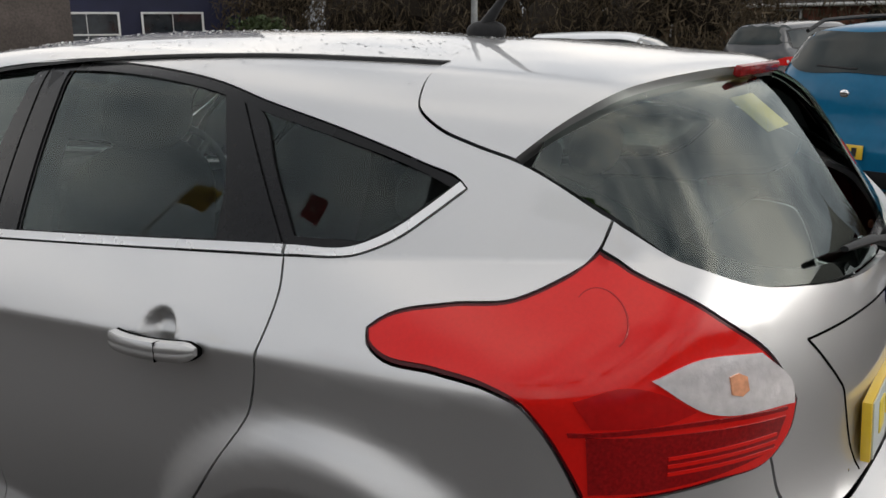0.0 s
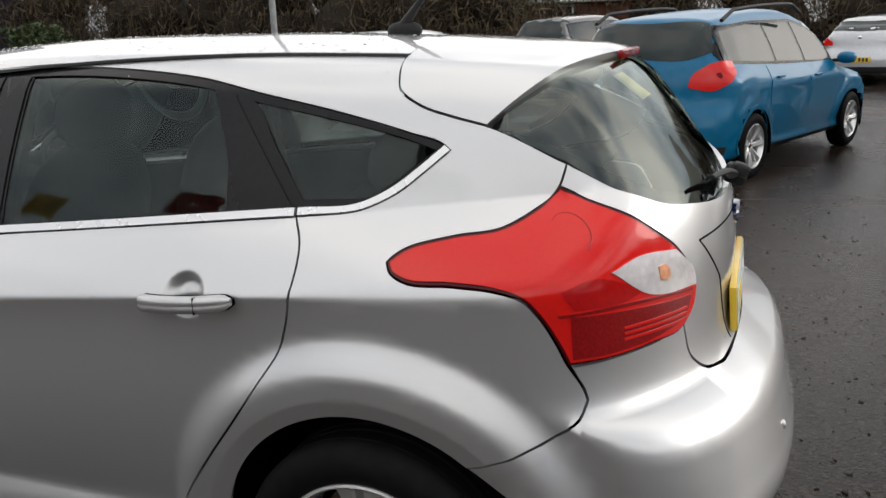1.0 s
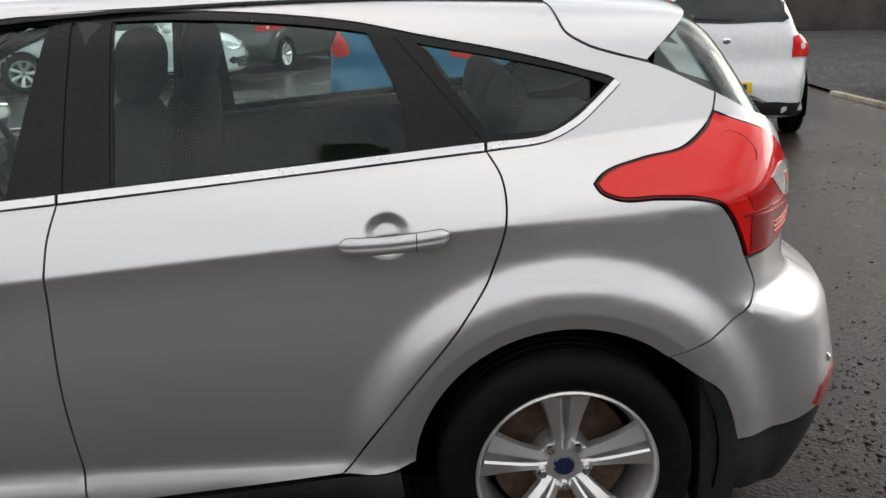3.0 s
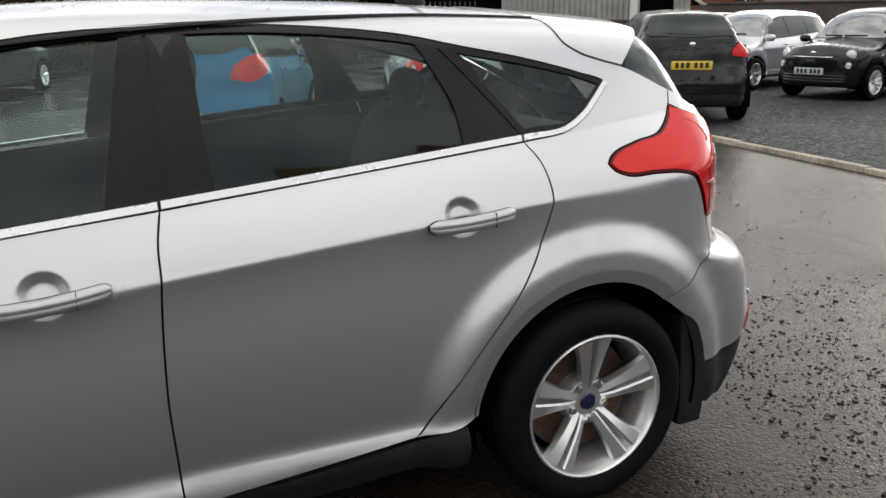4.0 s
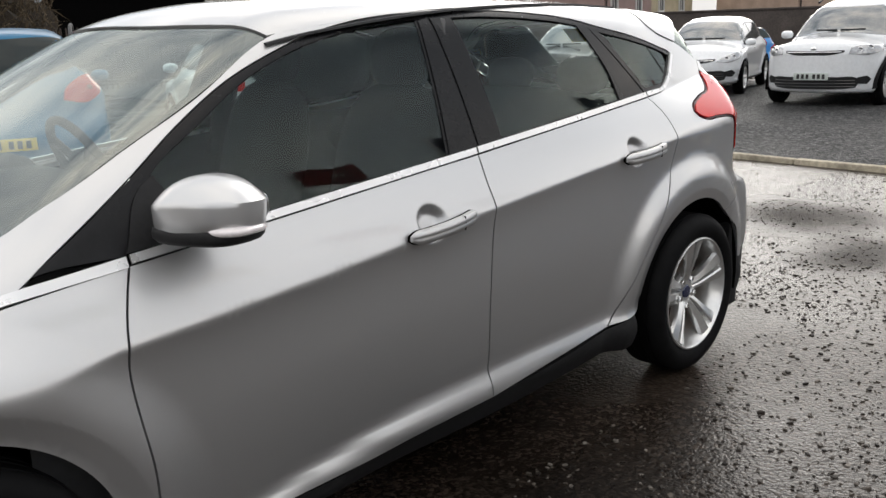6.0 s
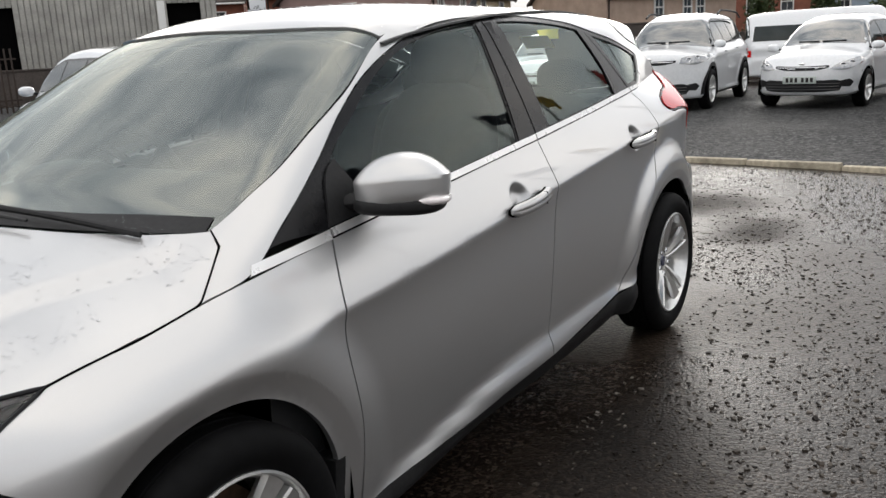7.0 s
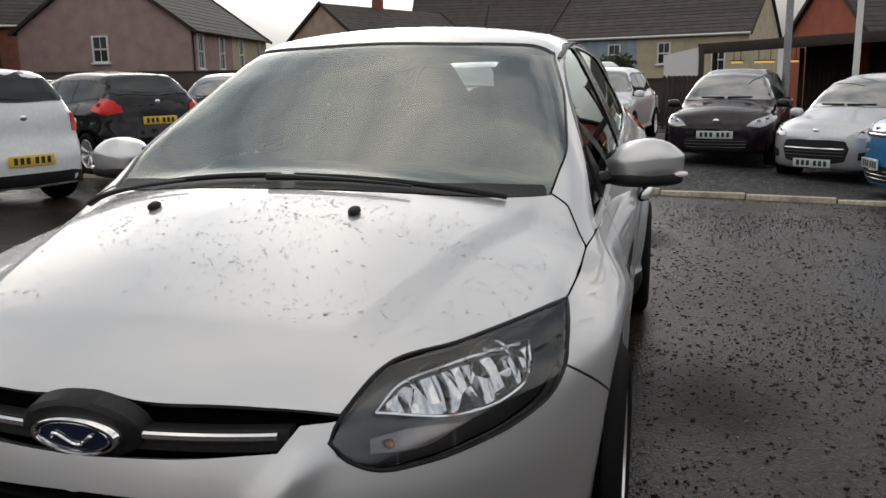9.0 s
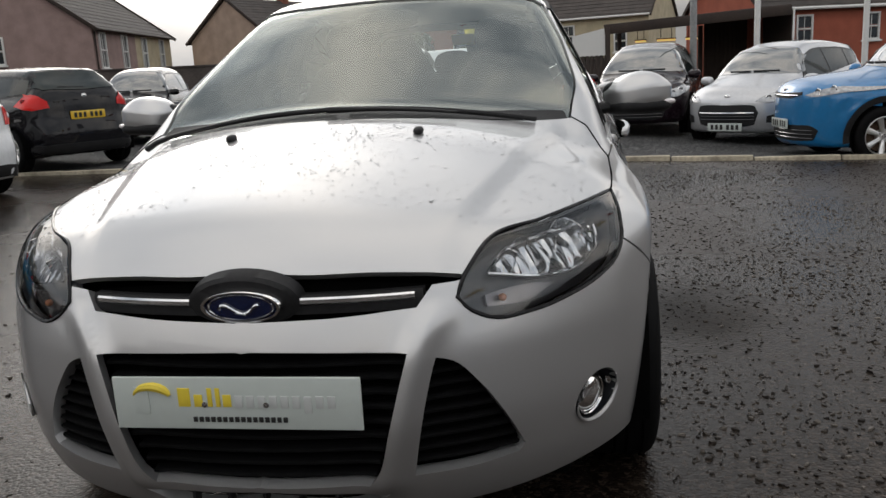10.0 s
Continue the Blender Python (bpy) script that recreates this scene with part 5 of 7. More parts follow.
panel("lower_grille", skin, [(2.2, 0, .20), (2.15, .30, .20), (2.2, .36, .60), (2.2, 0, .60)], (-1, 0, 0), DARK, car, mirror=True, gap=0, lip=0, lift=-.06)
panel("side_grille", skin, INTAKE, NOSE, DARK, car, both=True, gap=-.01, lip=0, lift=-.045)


def nose_bar(name, y0, y1, z, half_h, depth, material, back=.0, label="", slope=0.0):
    """A bar across the nose that follows its curve."""
    n = 16
    ys = np.linspace(y0, y1, n)
    zs = z + slope * np.abs(ys)
    q = skin.hit(np.stack([np.full(n, 3.0), ys, zs], 1), np.repeat([(-1.0, 0, 0)], n, 0), 2)
    bm = bmesh.new()
    rings = [[bm.verts.new((x - back + dx, y, zz + dz)) for dx, dz in ((0, half_h * .5), (-.004, half_h), (-depth, half_h), (-depth, -half_h), (-.004, -half_h), (0, -half_h * .5))] for x, y, zz in q]
    for a, b in zip(rings, rings[1:]):
        for i in range(6):
            bm.faces.new((a[i], a[(i + 1) % 6], b[(i + 1) % 6], b[i]))
    bm.faces.new(rings[0]), bm.faces.new(rings[-1])
    bmesh.ops.recalc_face_normals(bm, faces=bm.faces)
    return part(name, bm, material, car, label)


for sy in (1, -1):
    nose_bar("grille_bar", sy * .118, sy * .345, .690, .0075, .03, CHROME, -.002, "bright chrome grille bar")
    nose_bar("grille_backing_bar", sy * .06, sy * .36, .680, .020, .03, BLACK_PLASTIC, .012)
for k in range(9):
    zz = .312 + .031 * k
    hw = float(np.interp(zz, (.30, .42, .58), (.245, .285, .328)))
    nose_bar("grille_slat", -hw, hw, zz, .0055, .035, RUBBER, .024)
for k in range(8):
    zz = .335 + .028 * k
    y0, y1 = float(np.interp(zz, (.31, .57), (.325, .378))), float(np.interp(zz, (.325, .41, .50, .56), (.545, .52, .465, .40)))
    for sy in (1, -1):
        if y1 - y0 > .03:
            nose_bar("grille_slat", sy * y0, sy * y1, zz, .0045, .03, RUBBER, .022)
for k in range(5):
    part("lower_slot_fin", solid_box((.03, .008, .034), pose(2.19, -.16 + .08 * k, .255), .002), BLACK_PLASTIC, car)
badge_m = pose(2.212, 0, .690, 0, 0, -90) @ pose(0, 0, 0, -14, 0, 0)
part("badge_surround", lathe([(.001, .004), (.105, .002), (.118, -.006), (.120, -.04)], 56, m=badge_m @ Matrix.Diagonal((1, 1, .50, 1))), BLACK_PLASTIC, car)
oval = part("oval_badge", lathe([(.001, .016), (.070, .014), (.076, .009), (.078, .0)], 56, m=badge_m @ Matrix.Diagonal((1, 1, .42, 1))), BLUE_BADGE, car, "dark blue oval badge with chrome rim")
part("badge_rim", lathe([(.074, .012), (.077, .0185), (.083, .0185), (.087, .010), (.087, .0)], 56, m=badge_m @ Matrix.Diagonal((1, 1, .43, 1))), CHROME, oval)
part("badge_rim", lathe([(.066, .0162), (.067, .0175), (.069, .0175), (.070, .0162)], 56, m=badge_m @ Matrix.Diagonal((1, 1, .42, 1))), CHROME, oval)
swirl = [badge_m @ Vector((.046 * math.cos(t * 2.2 + .2) * (1 - .1 * t), .0175, .010 * math.sin(t * 7) - .004)) for t in np.linspace(0, 1.2, 26)]
part("badge_mark", tube(bmesh.new(), swirl, .0032, 6), CHROME, oval, "plain bright flourish")

plate = part("number_plate", solid_box((.008, .522, .112), pose(2.263, -.015, .497, 0, 1, 0), .003), PLATE_WHITE, car, "pale dealer plate with yellow and grey marks")


def on_plate(name, y, z, w, h, material, parent=None, depth=.003):
    return part(name, solid_box((depth, w, h), pose(2.2675, -.015 + y, .497 + z, 0, 1, 0), .001), material, parent or plate)


on_plate("plate_mark", -.200, .006, .032, .058, PLATE_WHITE, depth=.004)
curl = [(2.2685, -.015 - .178 + .040 * math.cos(a), .497 + .012 + .024 * math.sin(a)) for a in np.linspace(.2, 2.9, 10)]
part("plate_mark", tube(bmesh.new(), curl, [.004, .007, .009, .010, .010, .009, .008, .006, .004, .002], 8), INK_YELLOW, plate)
for k, (yy, ww, hh) in enumerate(((-.108, .026, .040), (-.078, .018, .026), (-.053, .010, .040), (-.036, .010, .040), (-.017, .018, .026))):
    on_plate("plate_bar", yy, .010 + (hh - .026) / 2 - .004, ww, hh, INK_YELLOW)
for k in range(9):
    on_plate("plate_bar", .008 + .024 * k, .004 - (.006 if k == 6 else 0), .016, .026 if k != 6 else .036, INK_GREY)
for k in range(16):
    on_plate("plate_bar", -.088 + .0127 * k, -.034, .009, .011, INK_BLACK)
for yy in (-.065, .065):
    part("plate_screw", lathe([(.001, .003), (.006, .002), (.006, -.004)], 14, m=pose(2.2675, -.015 + yy, .495, 0, 0, -90)), CHROME, plate)

for sy in (1, -1):
    S = Matrix.Diagonal((1, sy, 1, 1))
    F = S @ Matrix((( *fog_u, ), ( *fog_n, ), ( *fog_v, ))).transposed().to_4x4()
    F.translation = (fog_c[0], sy * fog_c[1], fog_c[2])
    pocket = bmesh.new()
    rows = []
    for k, dep in ((1.03, -.002), (1.0, -.020), (.93, -.045), (.7, -.055), (.05, -.056)):
        rows.append([pocket.verts.new(F @ Vector((k * (.071 * math.cos(a) + .012 * math.sin(a)), dep, k * .056 * math.sin(a)))) for a in np.linspace(0, 6.2832, 32, endpoint=False)])
    for p, q in zip(rows, rows[1:]):
        for i in range(32):
            pocket.faces.new((p[i], p[(i + 1) % 32], q[(i + 1) % 32], q[i]))
    fog = part("fog_lamp", pocket, LAMP_BODY, car, "round fog lamp in a dark pocket")
    lm = F @ pose(-.010, -.010, -.002)
    lip = [F @ Vector((1.0 * (.071 * math.cos(a) + .012 * math.sin(a)), .0025, 1.0 * .056 * math.sin(a))) for a in np.linspace(3.3, 6.9, 26)]
    part("pocket_lip", tube(bmesh.new(), lip, [.002 + .0035 * math.sin(math.pi * i / 25) for i in range(26)], 8), SILVER, fog)
    part("fog_ring", lathe([(.0445, -.004), (.046, .000), (.0475, -.005), (.0475, -.03)], 40, m=lm), CHROME, fog)
    part("fog_back", lathe([(.001, -.032), (.03, -.026), (.043, -.008)], 32, m=lm), LAMP_BODY, fog)
    part("fog_glass", lathe([(.001, .009), (.022, .006), (.036, 0), (.043, -.006)], 32, m=lm), LAMP_GLASS, fog)
    part("fog_reflector", lathe([(.001, -.018), (.012, -.016), (.020, -.010)], 24, m=lm @ pose(0, 0, .004)), RIBBED, fog)
    glint = bmesh.new()
    tube(glint, [F @ Vector((.050 + .004 * i, -.012 - .002 * i, .026 - .010 * i)) for i in range(4)], [.003, .010, .009, .003], 8, .5)
    part("chrome_wing", glint, CHROME, fog)
    q = skin.hit([(1.552, sy * .262, 2)], [(0, 0, -1)], 2)[0]
    part("washer_nozzle", blob((.020, .014, .010), 2.4, 16, pose(q[0], q[1], q[2] + .006, 0, 12, 0)), BLACK_PLASTIC, car)


def screen_rod(pts, radius, lift, flat=1.0):
    q = skin.hit(np.array([(x, y, 2.0) for x, y in pts]), np.repeat([(0, 0, -1.0)], len(pts), 0), 2)
    n = skin.normal(q)
    return tube(bmesh.new(), [Vector(a + b * lift) for a, b in zip(q, n)], radius, 8, flat)


for y0, y1 in ((.02, .56), (-.60, -.02)):
    blade = [(1.355 - .30 * max(abs(y) - .05, 0) ** 1.6 * .95 - .012, y) for y in np.linspace(y0, y1, 14)]
    wp = part("wiper_blade", screen_rod(blade, .0062, .010, 1.2), BLACK_PLASTIC, car)
    arm = [(1.395 - .28 * max(abs(y) - .05, 0) ** 1.6, y) for y in np.linspace(y0 - .05, y0 + .32, 9)]
    part("wiper_arm", screen_rod(arm, [.012, .011, .009, .008, .007, .006, .006, .005, .004], .020, .8), BLACK_PLASTIC, wp)
panel("scuttle", skin, [(1.42, 0, 1.02), (1.34, .337, 1.0), (1.235, .535, .98), (1.16, .655, .967), (1.115, .64, .99), (1.18, .52, 1.02), (1.27, .337, 1.05), (1.335, 0, 1.075)], (-.6, 0, -.8), BLACK_PLASTIC, car, mirror=True, gap=0, lip=0, lift=-.003)
# dark printed border of the windscreen, rear screen
panel("screen_border", skin, [(.383, .585, 1.374), (.645, .640, 1.223), (.815, .664, 1.142), (.974, .680, 1.062), (1.06, .670, 1.019), (1.155, .655, .969), (1.135, .635, .99), (1.03, .645, 1.038), (.81, .638, 1.152), (.635, .614, 1.235), (.40, .562, 1.374)], (-.5, -.3, -.8), BLACK_TRIM, car, both=True, gap=0, lip=0, lift=-.009)
panel("rear_border", skin, REAR_SILL + [(-1.985, 0, 1.088), (-1.94, .385, 1.116), (-1.872, .51, 1.146), (-1.80, .567, 1.182), (-1.70, .584, 1.228), (-1.575, .598, 1.275)], (.7, -.2, -.7), BLACK_TRIM, car, both=True, centre=True, gap=0, lip=0, lift=-.019)

# cabin
for sy in (1, -1):
    st = part("front_seat", blob((.26, .25, .10), 3.2, 24, pose(.16, sy * .36, .56, 0, -8, 0)), SEAT, car, "dark cloth front seat")
    part("seat_back", blob((.075, .245, .33), 3.0, 28, pose(-.17, sy * .36, .88, 0, -16, 0)), SEAT, st)
    part("head_rest", blob((.055, .135, .10), 2.6, 24, pose(-.27, sy * .36, 1.275, 0, -10, 0)), SEAT, st)
    for dy in (-.05, .05):
        part("head_rest_post", tube(bmesh.new(), [(-.255, sy * .36 + dy, 1.12), (-.268, sy * .36 + dy, 1.24)], .007, 8), CHROME, st)
bench = part("rear_bench", blob((.25, .60, .11), 4, 24, pose(-.78, 0, .55)), SEAT, car, "dark cloth rear bench")
part("bench_back", blob((.09, .60, .30), 4, 28, pose(-1.10, 0, .83, 0, -18, 0)), SEAT, bench)
for yy in (-.38, 0, .38):
    part("head_rest", blob((.05, .12, .075), 2.6, 20, pose(-1.23, yy, 1.165, 0, -12, 0)), SEAT, bench)
dash = part("dashboard", blob((.36, .66, .16), 3.4, 32, pose(.95, 0, .835, 0, 8, 0)), DASH, car, "dark grey dashboard")
part("instrument_hood", blob((.12, .17, .05), 2.6, 24, pose(.80, -.36, .985, 0, 6, 0)), DASH, dash)
part("centre_console", solid_box((.30, .26, .34), pose(.66, 0, .80, 0, -20, 0), .04), DASH, dash)
for yy in (-.08, .08):
    part("console_trim", solid_box((.012, .012, .26), pose(.535, yy, .83, 0, -20, 0), .004), CHROME, dash)
whl = bmesh.new()
wm = pose(.50, -.36, .955, 0, -66, 0)
tube(whl, [wm @ Vector((.185 * math.cos(a), .185 * math.sin(a), 0)) for a in np.linspace(0, 6.2832, 33)], .015, 10)
add(whl, blob((.07, .085, .03), 2.6, 20, wm))
for a in (0, 2.2, -2.2):
    tube(whl, [wm @ Vector((0, 0, 0)), wm @ Vector((-.18 * math.cos(a), .18 * math.sin(a), 0))], .014, 8)
part("steering_wheel", whl, DASH, car, "black three-spoke steering wheel")
part("rear_mirror", blob((.03, .12, .035), 2.6, 20, pose(.60, 0, 1.325, 0, 15, 0)), BLACK_PLASTIC, car)
part("parcel_shelf", solid_box((.42, 1.10, .02), pose(-1.42, 0, 1.05), .006), SEAT, car)
for sy in (1, -1):
    part("pillar_lining", tube(bmesh.new(), [(-.20, sy * .72, .9), (-.215, sy * .66, 1.12), (-.225, sy * .55, 1.38)], [.05, .045, .04], 8), DASH, car)
    part("seat_belt", solid_box((.045, .004, .5), pose(-.21, sy * .645, 1.08, sy * -22 * -1, 0, 0)), BELT, car)

# rain on bonnet, roof and spoiler
rng = np.random.default_rng(7)
verts, faces = [], []
zones = ((1.15, 2.0, -.72, .72, 4000, 1), (-1.7, .45, -.6, .6, 2600, 1), (1.15, 1.65, -.7, .7, 2600, 1))
for x0, x1, y0, y1, count, _ in zones:
    q = np.stack([rng.uniform(x0, x1, count), rng.uniform(y0, y1, count), np.full(count, 2.0)], 1)
    clump = np.array([noise.noise((a * 4.0, b * 4.0, 0)) for a, b, _ in q])
    q = q[clump > rng.uniform(-.5, .25, len(clump))]
    p = skin.hit(q, np.repeat([(0, 0, -1.0)], len(q), 0), 2)
    n = skin.normal(p)
    for a, b in zip(p, n):
        if np.isnan(a[0]) or (1.10 < a[0] < 1.40 and a[2] > 1.0) or (.4 < a[0] < 1.2):
            continue
        r = float(rng.choice((.0013, .0019, .0027, .0037), p=(.40, .32, .20, .08)))
        u = np.cross(b, (0, 1, 0))
        u /= np.linalg.norm(u)
        v = np.cross(b, u)
        k = len(verts)
        st = rng.uniform(.8, 1.5)
        for ring, hh in ((1.0, 0.0), (.75, .42)):
            verts += [tuple(a + r * ring * (st * u * math.cos(t) + v * math.sin(t)) + b * r * hh) for t in np.arange(6) * math.pi / 3]
        verts.append(tuple(a + b * r * .62))
        for i in range(6):
            j = (i + 1) % 6
            faces += [(k + i, k + j, k + 6 + j, k + 6 + i), (k + 6 + i, k + 6 + j, k + 12)]
WATER = pane("water_drop", (.97, .98, .99), .03, 1.5)
me = bpy.data.meshes.new("raindrops")
me.from_pydata(verts, [], faces)
me.materials.append(WATER)
me.polygons.foreach_set("use_smooth", [True] * len(me.polygons))
tagged(new("raindrops", me), "small raindrops beaded on the silver bonnet and roof", "raindrops", kind="stuff").parent = None

# ---- other parked cars ----
GLASS_DARK = mat("parked_glass", (.026, .034, .034), .05, 0, grain=.25, scale=3, coat=.3, coat_rough=.01, spec=.12)
SCREEN = mat("parked_windscreen", (.06, .07, .07), .03, 0, grain=.25, scale=3, coat=1.0, coat_rough=.01, spec=.8)
SCREEN.node_tree.nodes["Principled BSDF"].inputs["Coat IOR"].default_value = 2.3
GLASS_DARK.node_tree.nodes["Principled BSDF"].inputs["Coat IOR"].default_value = 1.5
LAMP_CLEAR = mat("parked_lamp", (.42, .43, .44), .16, .55, grain=.45, scale=30, coat=1.0)
BLACK_GLOSS = mat("black_gloss", (.008, .008, .009), .18, 0, grain=.2, scale=40, coat=.7)


class Variant(Skin):
    """A parked car's skin from its main sizes."""
    detail, win_top = False, 9.0

    def __init__(self, L, W, H, wb, front, R, hood, screen, tail_slope, belt, rear_z=.95, bluff=0.0, boxy=0.0):
        self.L, self.W, self.H, self.wb, self.R = L, W, H, wb, R
        self.axle, self.wheel_z = wb / 2, R
        self.xf = wb / 2 + front
        self.xr = self.xf - L
        xf, xr = self.xf, self.xr
        kx, ky = L / 4.36, W / 1.823
        h0, h1 = hood                       # bonnet heights at the nose and at the screen
        sb, st = screen                     # screen foot and head along x
        self.hood, self.screen, self.belt = hood, screen, belt
        self.crease_y = (curve(*[(x * kx, (y + boxy * max(0, abs(x) - 1.2) * .12) * ky) for x, y in ((2.3, .79), (1.7, .835), (1.3, .852), (.9, .857), (0, .862), (-.8, .86), (-1.4, .846), (-1.75, .812), (-2.1, .73))]))
        self.belt_y = (curve(*[(x * kx, (y + boxy * max(0, -x - .8) * .10) * ky) for x, y in ((2.3, .70), (1.6, .775), (.9, .785), (-.17, .776), (-1.14, .745), (-1.47, .71), (-1.7, .67), (-2.0, .62))]))
        self.top = (curve((xf + .15, h0 - .16), (xf, h0), (xf - .16, h0 + .07), (xf - .40, h0 + .6 * (h1 - h0)), (sb + .02, h1), (sb - .08, h1 + .045), ((sb * .6 + st * .4), h1 + (H - h1) * .50),
                               ((sb * .25 + st * .75), h1 + (H - h1) * .80), (st, H - .055), (st - .25, H - .015), (st - .7, H), (xr + .75, H - .035), (xr + .30, H - .085), (xr, H - .13)))
        self.crown = (curve((xf, .22), (sb, .20), (st, .16), (0 - .5, .15), (xr, .15)))
        self.sweep = (curve((xf, 0), (sb + .3, 0), (sb, .28), (st, .2), (st - .25, 0), (xr, 0)))
        self.nose = (curve((.12, xf - .12), (.2, xf - .06), (.32, xf - .015), (.48, xf), (h0 - .12, xf - .01), (h0, xf - .06 - .06 * (1 - bluff)), (h0 + .12, xf - .22)))
        self.tail = (curve((.12, xr + .10), (.22, xr + .05), (.35, xr + .01), (.5, xr), (.62, xr + .02), (.75, xr + .05), (rear_z, xr + .07), (rear_z + .12, xr + .10), (H - .12, xr + .10 + tail_slope), (H, xr + .16 + tail_slope)))
        self.flares = ((-self.axle, R + .13, R + .21, .02), (self.axle, R + .13, R + .21, .02))
        self.plan_nose = (.30, .42)
        self.plan_tail = (.14, .34)

    def belt_z(self, x):
        return self.belt[0] - self.belt[1] * x

    def crease_z(self, x):
        return self.belt[0] - .15 - self.belt[1] * .85 * x

    def value(self, x, y, z):
        return smax(super().value(x, y, z), .21 - z, .06)


def car_shell(s):
    """The whole outer skin as one sheet, open at the wheel arches."""
    a0, a1, zc = s.xr + .8, s.xf - .8, .66
    rows = [(a0, radians(90 * i / 14), -1) for i in range(1, 14)] + [(x, math.pi / 2, 0) for x in np.linspace(a0, a1, 62)] + [(a1, radians(90 * (14 - i) / 14), 1) for i in range(1, 14)]
    m = 72
    o, d = [], []
    for ax, el, end in rows:
        for j in range(m):
            p = 2 * math.pi * j / m
            q = np.array((end * math.cos(el), math.sin(el) * math.sin(p), math.sin(el) * math.cos(p)))
            o.append(np.array((ax, 0, zc)) + 3.2 * q)
            d.append(-q)
    p = s.hit(np.array(o), np.array(d), 3.2)
    p = np.where(np.isnan(p), np.array(o) + 2.6 * np.array(d), p)
    for wx in (-s.axle, s.axle):
        dx, dz = p[:, 0] - wx, p[:, 2] - s.R
        r = np.hypot(dx, dz)
        arch = s.R + .045
        near = (np.abs(r - arch) < .026) & (np.abs(p[:, 1]) > s.W * .36)
        p[near, 0], p[near, 2] = wx + dx[near] / r[near] * arch, s.R + dz[near] / r[near] * arch
    nor = s.normal(p)
    verts = [tuple(q) for q in p]
    faces = []
    for i in range(len(rows) - 1):
        for j in range(m):
            f = (i * m + j, i * m + (j + 1) % m, (i + 1) * m + (j + 1) % m, (i + 1) * m + j)
            c = p[list(f)].mean(0)
            if abs(c[1]) > s.W * .36 and any(math.hypot(c[0] - wx, c[2] - s.R) < s.R + .043 for wx in (-s.axle, s.axle)):
                continue
            faces.append(f)
    faces += [tuple(range(m))[::-1], tuple(range((len(rows) - 1) * m, len(rows) * m))]
    me = bpy.data.meshes.new("body")
    me.from_pydata(verts, [], faces)
    b = bmesh.new()
    b.from_mesh(me)
    bmesh.ops.recalc_face_normals(b, faces=b.faces)
    b.to_mesh(me)
    b.free()
    me.polygons.foreach_set("use_smooth", [True] * len(me.polygons))
    me.normals_split_custom_set_from_vertices([tuple(q) for q in nor])
    return me


